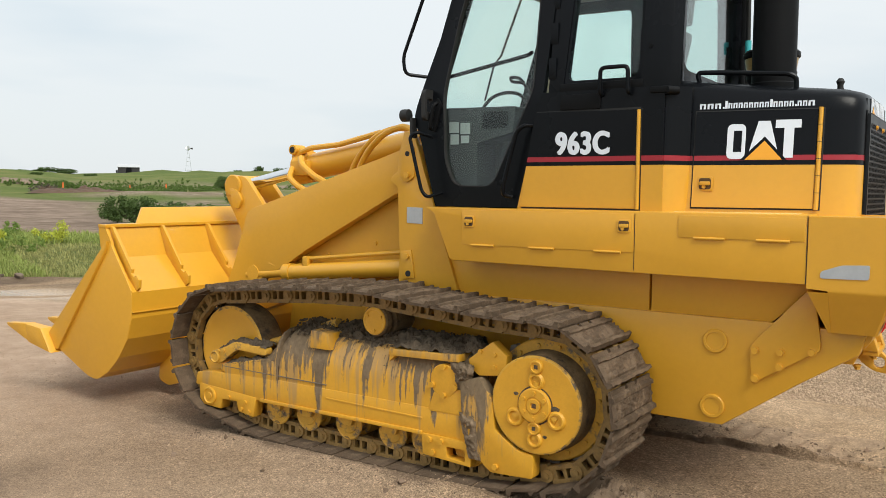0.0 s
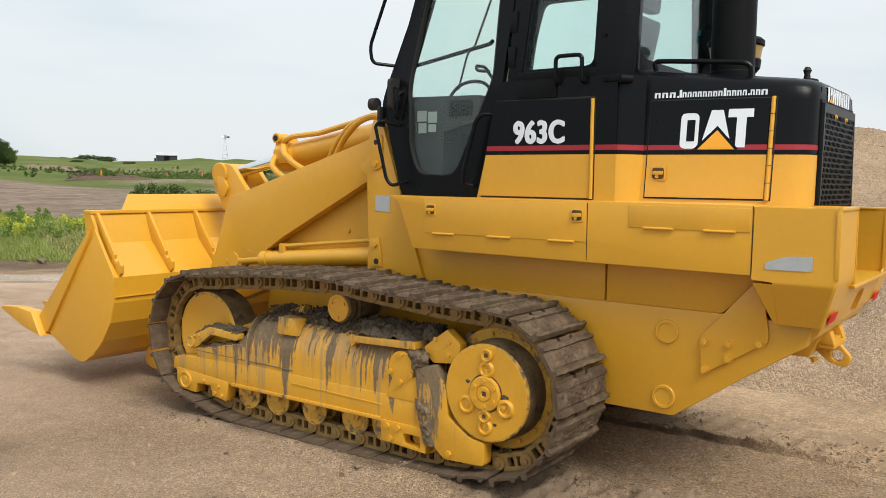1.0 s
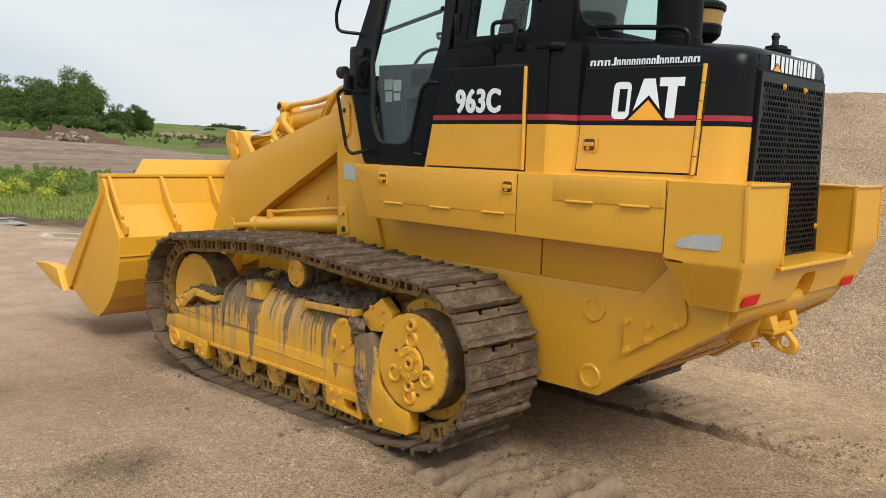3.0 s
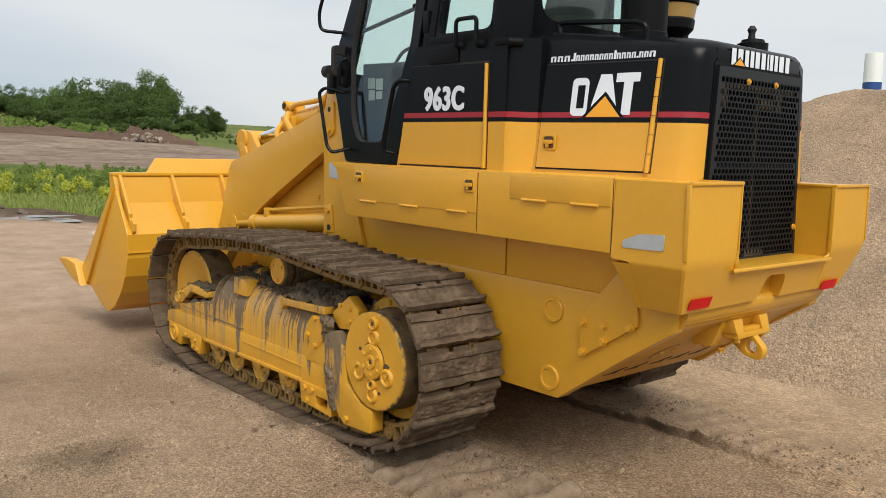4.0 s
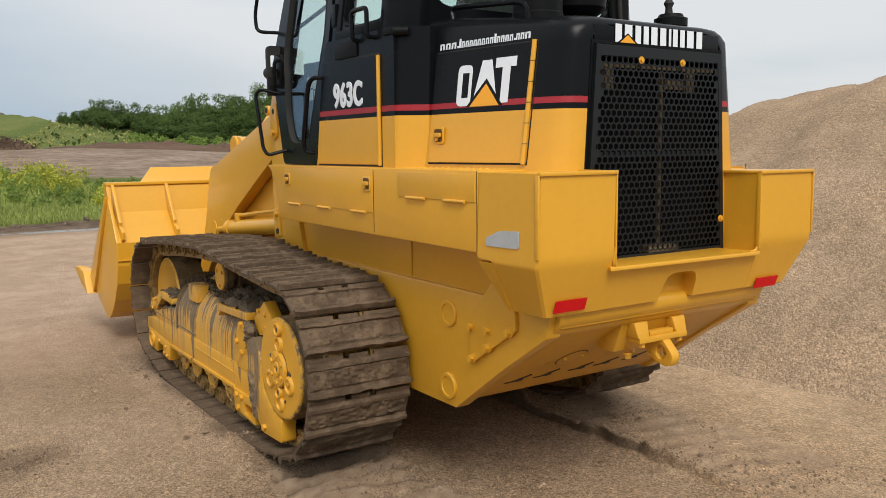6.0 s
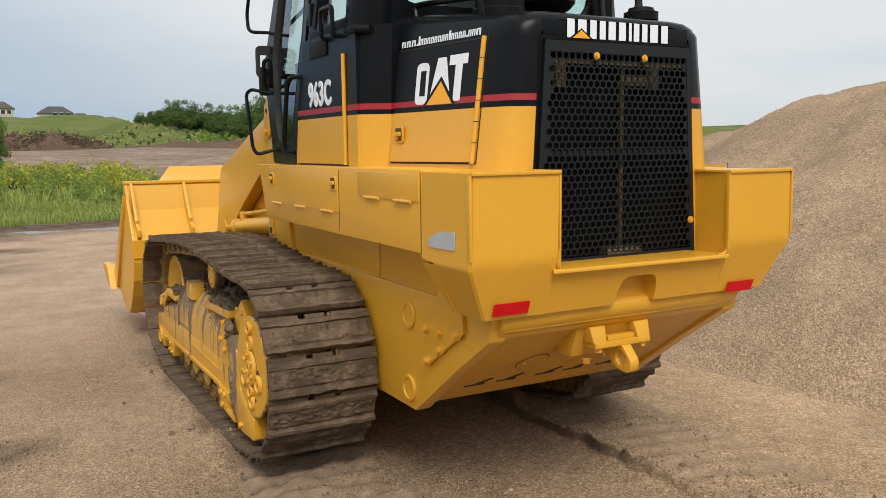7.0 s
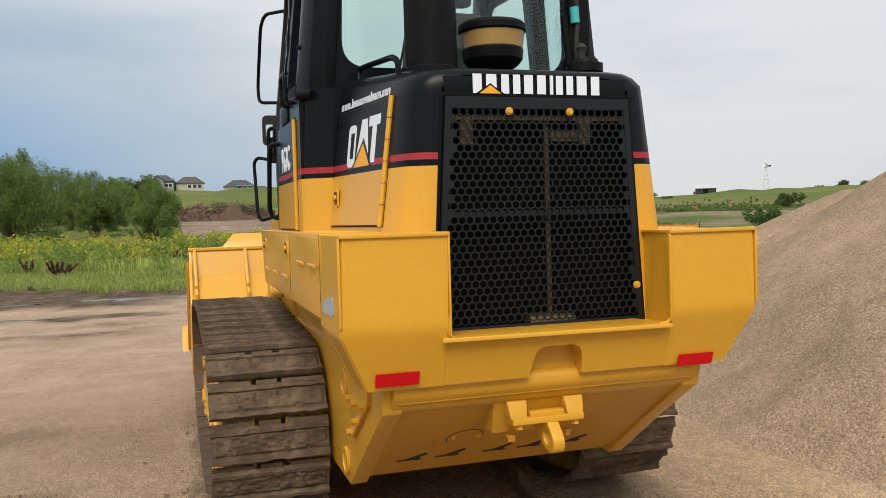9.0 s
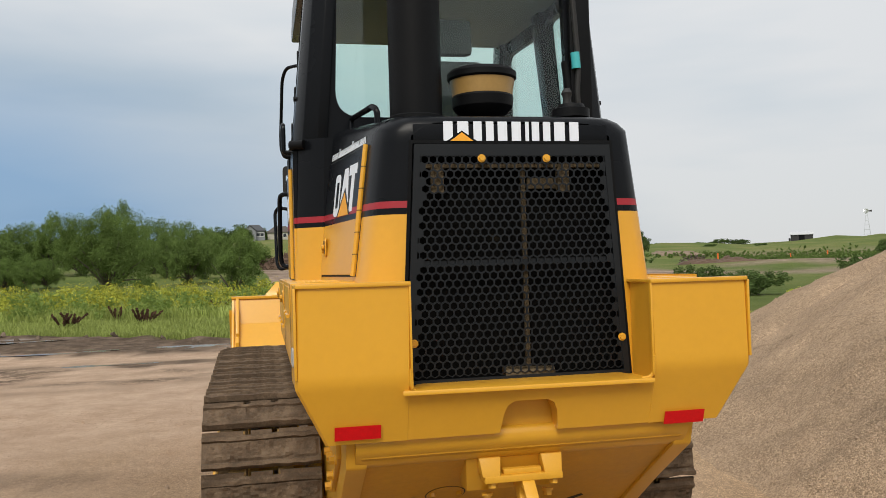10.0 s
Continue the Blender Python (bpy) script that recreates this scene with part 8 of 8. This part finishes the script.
for deg, r, k in ((10.4, 300, 0.55), (11.3, 305, 0.62), (12.2, 300, 0.55), (6.9, 310, 0.30), (8.3, 312, 0.30), (9.3, 315, 0.22), (-1.2, 300, 0.72), (0.0, 330, 0.62), (-2.6, 300, 0.7)):
    plant(maple, far_at(deg, r), (k * 1.3, k * 1.3, k), rnd.uniform(0, 6), "trees by the houses")
ash.matrix_basis = Matrix.LocRotScale(far_at(-9.7, 58, EYE10), Euler((0, 0, 2.2)), (0.86, 0.86, 0.87))
tagged(ash, group="trees past the weeds")
willow.matrix_basis = Matrix.LocRotScale(far_at(-7.0, 110, EYE10), Euler((0, 0, 0.9)), (1.0, 1.0, 1.0))
tagged(willow, group="trees past the weeds")
for deg, r, k, h in ((-8.8, 120, 0.80, 1.36), (-12.9, 116, 0.66, 1.18), (-14.0, 120, 0.80, 1.02), (-15.2, 118, 0.84, 0.98), (-6.2, 98, 0.62, 0.76), (-4.9, 84, 0.70, 0.76), (-3.7, 92, 0.56, 0.66), (-1.5, 104, 0.52, 0.84), (-5.2, 114, 1.0, 0.96), (-3.4, 118, 0.9, 0.84), (-11.2, 112, 0.9, 0.86), (-0.4, 122, 0.5, 0.56), (-16.4, 96, 1.0, 0.80), (-18.2, 96, 1.1, 0.80), (-14.4, 84, 0.44, 0.48), (-15.5, 86, 0.48, 0.44), (-13.2, 88, 0.42, 0.42), (-16.8, 80, 0.46, 0.40)):
    plant(willow, far_at(deg, r, EYE10), (k, k, h), rnd.uniform(0, 6.28), "trees past the weeds")
sapling.matrix_basis = Matrix.LocRotScale(far_at(-1.9, 42, EYE10), Euler((0, 0, 0.4)), (0.74, 0.74, 0.84))
tagged(sapling, group="trees past the weeds")
for deg, r, k, h in ((-6.6, 62, 0.75, 0.42), (-0.4, 44, 0.40, 0.36), (-9.0, 50, 0.5, 0.35)):
    plant(sapling, far_at(deg, r), (k, k, h), rnd.uniform(0, 6.28), "trees past the weeds")
shrub.matrix_basis = Matrix.LocRotScale(far_at(36.2, 40, (-5.1, -2.0)), Euler((0, 0, 0.4)), (1.0, 1.0, 0.75))
tagged(shrub, group="shrubs in the grass")
for deg, r, k, h in ((37.8, 41, 1.1, 0.8), (39.6, 40, 1.0, 0.75), (35.2, 44, 0.8, 0.6), (43.5, 60, 1.3, 1.2), (42.0, 150, 2.0, 1.8), (31.0, 395, 4.2, 2.0), (32.3, 400, 5.5, 1.9), (29.8, 402, 3.0, 1.2), (44.0, 420, 3.0, 3.4), (42.8, 430, 2.0, 1.4), (45.6, 400, 4.5, 2.6), (26.8, 410, 4.0, 1.6), (33.8, 340, 2.2, 1.4), (30.5, 330, 2.5, 1.2)):
    plant(shrub, far_at(deg, r, (-5.1, -2.0)), (k, k, h), rnd.uniform(0, 6.28), "shrubs in the grass")

for k in range(30):
    k_ = rnd.uniform(1.5, 2.7)
    plant(shrub, far_at(11.0 + 13.0 * k / 29 + rnd.uniform(-0.25, 0.25), rnd.uniform(164, 182)), (k_, k_, k_ * rnd.uniform(0.7, 1.15)), rnd.uniform(0, 6.28), "shrubs below the trees")


# ---- grass, weeds and flowers ----
def blades(name, count, place, height, lean, width, mat, seed, label, per=5):
    """Tufts of bent grass blades as one mesh."""
    rng = np.random.default_rng(seed)
    p = place(rng, count)
    n_ = len(p) * per
    p = np.repeat(p, per, 0)
    p[:, :2] += rng.normal(0, 0.05, (n_, 2))
    h = height(rng, n_)
    a = rng.uniform(0, 6.28, n_)
    out = np.stack([np.cos(a), np.sin(a), np.zeros(n_)], 1)
    side = np.stack([-np.sin(a), np.cos(a), np.zeros(n_)], 1) * (width * rng.uniform(0.6, 1.3, n_))[:, None]
    up = np.array((0, 0, 1.0))
    l_ = (lean * rng.uniform(0.3, 1.4, n_) * h)[:, None]
    m = p + up * (h * 0.55)[:, None] + out * l_ * 0.35
    t = p + up * h[:, None] + out * l_
    v = np.stack([p - side, p + side, m + side * 0.7, m - side * 0.7, t], 1).reshape(-1, 3)
    i = 5 * np.arange(n_)
    f = [(int(k), int(k) + 1, int(k) + 2, int(k) + 3) for k in i] + [(int(k) + 3, int(k) + 2, int(k) + 4) for k in i]
    ob = new(name, raw_mesh(name, v, f, mat))
    return tagged(ob, label, "grass", kind="stuff")


def in_strip(lo, hi, deg0, deg1, power=1.0):
    def place(rng, count):
        deg = np.radians(rng.uniform(deg0, deg1, count))
        k = rng.uniform(0, 1, count) ** power
        x = -2.5 + np.sin(deg) * 20
        e_ = grass_edge(x)
        r = (e_ + 4.0) / np.cos(deg) + lo + (hi - lo) * k
        x, y = -2.5 + r * np.sin(deg), -4.0 + r * np.cos(deg)
        ok = grass_mask(x, y) > 0.35
        return np.stack([x, y, ground_z(x, y) - 0.01], 1)[ok]
    return place


blades("meadow_grass", 13000, in_strip(-0.4, 9.0, -24, 22), lambda r, n_: r.uniform(0.06, 0.22, n_), 0.6, 0.010, BLADE, 41, "short green meadow grass beside the yard")
blades("dry_grass", 5200, in_strip(-0.3, 9.0, 16, 42), lambda r, n_: r.uniform(0.04, 0.13, n_), 0.8, 0.010, BLADE_DRY, 54, "short dry olive grass beside the yard")
blades("tall_grass", 10000, in_strip(9.0, 36.0, -26, 8), lambda r, n_: r.uniform(0.2, 0.6, n_), 0.5, 0.018, BLADE, 42, "tall green grass and weeds")
blades("rough_grass", 6000, in_strip(9.0, 26.0, 8, 30), lambda r, n_: r.uniform(0.06, 0.22, n_), 0.6, 0.016, BLADE, 49, "rough green grass by the bare field")


def weed_clumps(name, count, place, seed, mat, label, size, leaf, per):
    rng = np.random.default_rng(seed)
    p = place(rng, count)
    blobs = []
    for x, y, z in p:
        s = size * rng.uniform(0.5, 1.3)
        blobs += [(x, y, z + s * 0.45, s * 0.45), (x + rng.normal(0, s * 0.3), y + rng.normal(0, s * 0.3), z + s * 0.85, s * 0.33)]
    v, f = leaf_cloud(rng, blobs, len(p) * per, leaf)
    ob = new(name, raw_mesh(name, v, f, mat))
    return tagged(ob, label, "weeds", kind="stuff")


weed_clumps("yellow_weeds", 300, in_strip(12.0, 30.0, -25, 10), 43, LEAF_WEED, "bright yellow-green flowering weeds", 0.95, 0.07, 90)
weed_clumps("yellow_weeds", 30, in_strip(4.0, 12.0, 8, 40), 44, LEAF_WEED, "bright yellow-green flowering weeds by the yard", 0.52, 0.040, 320)
weed_clumps("green_weeds", 360, in_strip(9.0, 34.0, -25, 8), 45, LEAF, "leafy green weeds", 0.8, 0.07, 80)
weed_clumps("low_weeds", 260, in_strip(6.0, 24.0, 6, 24), 53, LEAF, "low leafy green weeds", 0.42, 0.055, 60)
weed_clumps("flower_heads", 330, in_strip(12.0, 28.0, -25, 10), 46, FLOWER, "small yellow flowers on the weeds", 1.15, 0.030, 26)


def on_bank(rng, count):
    deg, r = np.radians(rng.uniform(26, 50, count)), rng.uniform(135, 235, count)
    x, y = -5.1 + r * np.sin(deg), -2.0 + r * np.cos(deg)
    ok = (value_noise(x, y, 0.03, 51) + 0.5 * value_noise(x, y, 0.11, 52) > 0.12) & (grass_mask(x, y) > 0.5)
    return np.stack([x, y, ground_z(x, y)], 1)[ok]


def on_slope(rng, count):
    deg, r = np.radians(rng.uniform(29, 47, count)), rng.uniform(165, 225, count)
    x, y = -5.1 + r * np.sin(deg), -2.0 + r * np.cos(deg)
    ok = value_noise(x, y, 0.045, 57) + 0.4 * value_noise(x, y, 0.15, 58) > -0.15
    return np.stack([x, y, ground_z(x, y) - 0.15], 1)[ok]


weed_clumps("slope_scrub", 1500, on_slope, 59, LEAF_TREE, "continuous dark green scrub on the far slope", 0.72, 0.13, 44)
weed_clumps("scrub", 520, on_bank, 47, LEAF_TREE, "dark green scrub on the grassy bank", 0.60, 0.12, 60)


def on_hill(deg0, deg1, r0, r1):
    return lambda rng, count: np.array([far_at(d, r) for d, r in zip(rng.uniform(deg0, deg1, count), rng.uniform(r0, r1, count))])


weed_clumps("hill_scrub", 60, on_hill(13, 19, 122, 150), 48, LEAF, "light green scrub on the hillside", 1.2, 0.20, 50)
weed_clumps("hill_weeds", 1200, on_hill(-1, 18, 124, 205), 55, BLADE_DRY, "pale yellow-green weeds on the hillside", 0.30, 0.15, 9)
weed_clumps("hill_scrub", 260, on_hill(-1, 27, 120, 180), 56, LEAF_DARK, "low dark scrub on the hillside", 0.55, 0.18, 20)


def dock(place, seed, height):
    """A dried dock plant: upright brown seed stalks."""
    rng = np.random.default_rng(seed)
    ob = thing("dock_weed", "dried brown dock plant among green weeds", "weed", "dock weeds")
    blobs = []
    bm = bmesh.new()
    for k in range(6):
        dx, dy = rng.normal(0, 0.11, 2)
        top = height * rng.uniform(0.5, 0.8)
        rod((dx * 0.2, dy * 0.2, 0), (dx * 1.8, dy * 1.8, top), 0.012, 0.006, 5, bm)
        for q in np.linspace(0.45, 1.0, 7):
            blobs.append((dx * 1.8 * q, dy * 1.8 * q, top * q, 0.038))
    part("stalk", bm, DOCK, ob)
    v, f = leaf_cloud(rng, blobs, 1100, 0.030)
    seeds = new("seed_head", raw_mesh("seed_head", v, f, DOCK))
    seeds.parent = ob
    ob.matrix_basis = Matrix.Translation(place)
    return ob


for k, (deg, r, h) in enumerate(((-12.4, 30, 1.0), (-11.9, 30.4, 0.9), (-7.8, 30, 1.0), (-7.4, 30.6, 0.9), (-9.2, 33, 1.0), (-1.6, 36, 1.1), (1.0, 34, 1.1), (1.9, 34, 1.0), (3.0, 33, 0.9), (-0.6, 37, 1.0))):
    dock(far_at(deg, r, EYE10 if deg < -3 else (-1.9, -4.35)), 60 + k, 0.72 * h)


# ---- brush heap, rubble, clods ----
def mound(name, label, deg, r, long, deep, high, mat, seed, turn=0.0):
    x0, y0, z0 = far_at(deg, r)
    us, vs = np.linspace(-1.05, 1.05, 90), np.linspace(-1.05, 1.05, 30)

    def zf(u, v):
        d = np.sqrt(u * u + v * v)
        prof = np.clip(1 - d ** 2, 0, 1) ** 0.7
        return prof * (0.75 + 0.35 * value_noise(u * 4, v * 2, 1.0, seed)) + 0.22 * prof * value_noise(u * 14, v * 5, 1.0, seed + 1) + 0.12 * prof * value_noise(u * 34, v * 12, 1.0, seed + 2) - 0.1
    ob = sheet(name, us, vs, zf, mat)
    ob.matrix_basis = Matrix.LocRotScale((x0, y0, z0 - 0.1), Euler((0, 0, radians(turn - deg))), (long / 2, deep / 2, high))
    return tagged(ob, label, "mound")


def sticks(name, label, deg, r, long, deep, high, count, mat, seed, thick=0.05, length=1.4):
    rng = random.Random(seed)
    x0, y0, z0 = far_at(deg, r)
    bm = bmesh.new()
    for _ in range(count):
        u, v = rng.uniform(-1, 1), rng.uniform(-1, 1)
        h = max(0.0, 1 - u * u - v * v) ** 0.6 * high
        p = Vector((u * long / 2, v * deep / 2, h * rng.uniform(0.5, 1.0)))
        d = Vector((rng.gauss(0, 1), rng.gauss(0, 0.6), rng.gauss(0, 0.5))).normalized() * length * rng.uniform(0.3, 1.0)
        rod(p - d * 0.5, p + d * 0.5, thick * rng.uniform(0.5, 1.3), thick * 0.4, 5, bm)
    ob = part(name, bm, mat)
    ob.matrix_basis = Matrix.LocRotScale((x0, y0, z0), Euler((0, 0, radians(-deg))), None)
    return tagged(ob, label, "brush", kind="stuff")


mound("brush_mound", "long dark brown mound of cleared brush", 3.4, 121, 19.0, 4.5, 2.7, EARTH, 71)
sticks("brush", "tangled dead branches on the brush mound", 3.4, 121, 18.0, 4.2, 2.5, 900, BRUSH, 72, 0.06, 1.1)
mound("earth_bank", "low dark earth bank along the bare field", 13.5, 118, 26, 4.0, 1.2, EARTH, 73)
mound("earth_bank", "low dark earth bank along the bare field", 20.2, 112, 15, 5.0, 2.0, EARTH, 74)
mound("earth_bank", "low mound of pale dirt in the field", 27.5, 170, 14, 6.0, 1.2, material("pale_dirt", (0.19, 0.142, 0.10), 0.95, var=0.3, scale=0.5, fine=3), 75)
mound("earth_bank", "dark earth beside the bare field", 31.2, 112, 12, 4.0, 0.9, EARTH, 76)


def chunk(place, size, seed, mat, name, label, group):
    rng = np.random.default_rng(seed)
    bm = bmesh.new()
    bmesh.ops.create_cube(bm, size=1.0)
    bmesh.ops.subdivide_edges(bm, edges=bm.edges[:], cuts=1, use_grid_fill=True)
    for v in bm.verts:
        v.co += Vector(rng.normal(0, 0.10, 3))
        v.co *= 0.8 + 0.3 * rng.uniform()
    ob = part(name, bm, mat, bevel=0.03)
    ob.matrix_basis = Matrix.LocRotScale(place, Euler(rng.uniform(0, 6, 3)), Vector(rng.uniform(0.6, 1.2, 3)) * size)
    return tagged(ob, label, "rubble" if mat is RUBBLE else "clod", group)


for k in range(40):
    deg, r = rnd.gauss(20.6, 0.75), rnd.uniform(107, 112)
    x, y, z = far_at(deg, r)
    chunk((x, y, z + rnd.uniform(0.1, 1.3) * max(0.1, 1 - abs(deg - 20.6) / 1.6)), rnd.uniform(0.2, 0.6), 200 + k, RUBBLE, "concrete_chunk", "grey broken concrete in a rubble heap", "rubble heap")
for k in range(34):
    x = rnd.uniform(-16, 7)
    y = float(grass_edge(x)) + rnd.gauss(-0.3, 0.35)
    chunk((x, y, float(ground_z(x, y)) + 0.03), rnd.uniform(0.04, 0.14), 300 + k, CLOD, "earth_clod", "damp brown clod of earth at the grass edge", "earth clods")
for k in range(22):
    x, y = rnd.choice(((rnd.uniform(-1.75, -1.30), rnd.uniform(-0.9, 2.9)), (rnd.uniform(-1.4, -0.6), rnd.uniform(-3.0, -0.7)), (rnd.uniform(0.4, 1.5), rnd.uniform(-3.0, -0.8))))
    chunk((x, y, float(ground_z(x, y)) + 0.004), rnd.uniform(0.012, 0.035), 400 + k, DRY_CLOD, "earth_clod", "small dry clod of earth beside the track", "earth clods")


# ---- far buildings, wind pump, tank, markers ----
def shed():
    x, y, z = far_at(35.95, 430, (-5.1, -2.0))
    ob = thing("shed", "dark long shed with a pale metal roof on a hill", "shed")
    part("wall", box((-5.9, 5.9), (-3.5, 3.5), (-3.0, 3.15)), SHED_WALL, ob)
    part("roof", prism_x([(-4.0, 3.0), (-3.95, 3.3), (0, 4.7), (3.95, 3.3), (4.0, 3.0), (0, 4.4)], -6.2, 6.2), SHED_ROOF, ob)
    part("door", box((-1.5, 1.5), (-3.56, -3.5), (0, 3.0)), BLACK_MATT, ob)
    part("lean_to", box((-7.0, -6.0), (-1, 1), (-1, 1.6)), SHED_WALL, ob)
    ob.matrix_basis = Matrix.LocRotScale((x, y, z + 0.8), Euler((0, 0, radians(-35))), (0.82, 0.9, 0.95))


def wind_pump():
    x, y, z = far_at(39.6, 455, (-5.1, -2.0))
    ob = thing("wind_pump", "tall galvanised wind pump on a lattice tower", "wind pump")
    legs = [((sx * 1.5, sy * 1.5, -0.5), (sx * 0.22, sy * 0.22, 10.6)) for sx, sy in ((-1, -1), (1, -1), (1, 1), (-1, 1))]
    for a, b in legs:
        part("leg", rod(a, b, 0.10, 0.08, 6), GALV, ob)
    for k in range(5):
        u = k / 5
        w = 1.5 - 1.28 * u
        zz = 11.1 * u
        for i in range(4):
            p = [(-w, -w), (w, -w), (w, w), (-w, w)]
            part("brace", rod((*p[i], zz), (*p[(i + 1) % 4], zz), 0.05, seg=5), GALV, ob)
    wheel = part("wheel_hub", rod((-0.3, -0.6, 11.2), (-0.3, 0.4, 11.2), 0.22, seg=10), GALV, ob)
    for k in range(12):
        a = k * math.pi / 6
        c, s_ = math.cos(a), math.sin(a)
        part("blade", hexa([(-0.3 + 0.3 * c - 0.1 * s_, -0.62, 11.2 + 0.3 * s_ + 0.1 * c), (-0.3 + 0.3 * c + 0.1 * s_, -0.55, 11.2 + 0.3 * s_ - 0.1 * c), (-0.3 + 1.25 * c + 0.28 * s_, -0.5, 11.2 + 1.25 * s_ - 0.28 * c), (-0.3 + 1.25 * c - 0.28 * s_, -0.66, 11.2 + 1.25 * s_ + 0.28 * c)],
                           [(-0.3 + 0.3 * c - 0.1 * s_, -0.59, 11.2 + 0.3 * s_ + 0.1 * c), (-0.3 + 0.3 * c + 0.1 * s_, -0.52, 11.2 + 0.3 * s_ - 0.1 * c), (-0.3 + 1.25 * c + 0.28 * s_, -0.47, 11.2 + 1.25 * s_ - 0.28 * c), (-0.3 + 1.25 * c - 0.28 * s_, -0.63, 11.2 + 1.25 * s_ + 0.28 * c)]), GALV, wheel)
    part("tail", prism_y([(0.9, 10.9), (2.3, 10.7), (2.3, 11.7), (0.9, 11.5)], 0.0, 0.05), SHED_WALL, ob)
    part("tail_boom", rod((-0.2, 0.02, 11.2), (1.2, 0.02, 11.2), 0.05, seg=6), GALV, ob)
    ob.matrix_basis = Matrix.LocRotScale((x, y, z), Euler((0, 0, radians(-39))), None)


def house(deg, r, w, d, h, roof_h, wall, roof, label, gable, drop=0.0):
    x, y, z = far_at(deg, r)
    z -= drop
    ob = thing("house", label, "house", "houses on the hill")
    part("wall", box((-w / 2, w / 2), (-d / 2, d / 2), (-2.0, h)), wall, ob)
    o = 0.5
    part("roof", hexa([(-w / 2 - o, -d / 2 - o, h), (w / 2 + o, -d / 2 - o, h), (w / 2 + o, d / 2 + o, h), (-w / 2 - o, d / 2 + o, h)],
                      [(-w / 2 + w * 0.28, -0.1, h + roof_h), (w / 2 - w * 0.28, -0.1, h + roof_h), (w / 2 - w * 0.28, 0.1, h + roof_h), (-w / 2 + w * 0.28, 0.1, h + roof_h)]), roof, ob)
    if gable:
        gx = -w * 0.22
        g = part("gable", prism_y([(gx - 2.2, -1.0), (gx + 2.2, -1.0), (gx + 2.2, h), (gx, h + 1.9), (gx - 2.2, h)], -d / 2 - 1.6, -d / 2 + 1.0), wall, ob)
        part("gable_roof", prism_y([(gx - 2.6, h - 0.15), (gx, h + 2.15), (gx + 2.6, h - 0.15), (gx, h + 1.85)], -d / 2 - 2.0, -d / 2 + 2.5), roof, ob)
        part("window", box((gx - 0.8, gx + 0.8), (-d / 2 - 1.66, -d / 2 - 1.6), (0.8, 2.2)), PANE_DARK, g)
    for k in range(3):
        cx = -w * 0.02 + k * w * 0.19
        win = part("window", box((cx - 0.75, cx + 0.75), (-d / 2 - 0.06, -d / 2), (0.8, 2.3)), TRIM, ob)
        part("glazing", box((cx - 0.6, cx + 0.6), (-d / 2 - 0.10, -d / 2 - 0.06), (0.95, 2.15)), PANE_DARK, win)
    ob.matrix_basis = Matrix.LocRotScale((x, y, z), Euler((0, 0, radians(-deg))), None)


shed()
wind_pump()
house(-0.35, 318, 7.5, 9, 3.0, 2.4, WALL_GREY, ROOF_GREY, "grey house with a gabled porch and dark roof", True)
house(1.35, 322, 9.5, 9, 2.7, 2.5, WALL_BEIGE, ROOF, "beige house with a brown hipped roof", False)
house(4.5, 326, 11.0, 9, 2.0, 2.6, WALL_BEIGE, ROOF_GREY, "low beige house with a dark hipped roof", False, 0.3)
house(5.9, 345, 6.5, 7, 1.6, 1.9, WALL_GREY, ROOF, "small house with a brown roof", False, 0.2)


def marker(deg, r, h):
    ob = thing("marker_post", "orange plastic marker post in the field", "marker post", "marker posts")
    part("post", rod((0, 0, -0.2), (0, 0, h), 0.16, 0.13, 8), SAFETY, ob)
    part("foot", rod((0, 0, 0), (0, 0, 0.12), 0.35, 0.30, 10), RUBBER, ob)
    ob.matrix_basis = Matrix.Translation(far_at(deg, r, (-5.1, -2.0)))


for deg, r, h in ((32.1, 150, 1.5), (38.2, 190, 1.5), (36.0, 200, 1.0)):
    marker(deg, r, h)
mound("brush_mound", "small dark heap of cleared brush in the field", 29.3, 119, 4.2, 2.0, 0.9, EARTH, 77)
sticks("brush", "dead branches on a small heap in the field", 29.3, 119, 4.0, 1.8, 0.9, 120, BARK, 78, 0.05, 0.9)
tank = thing("storage_tank", "tall white tank with a blue band behind the gravel", "tank")
part("shell", lathe((0, 0, -1), (0, 0, 30), ((0, 1.36), (17.6, 1.36), (17.7, 1.30), (17.75, 0.6)), 28), TRIM, tank)
part("band", lathe((0, 0, 9.0), (0, 0, 30), ((0, 1.38), (3.2, 1.38)), 28), BLUE, tank)
tank.matrix_basis = Matrix.Translation(far_at(67.8, 150, (-3.81, -3.5)))
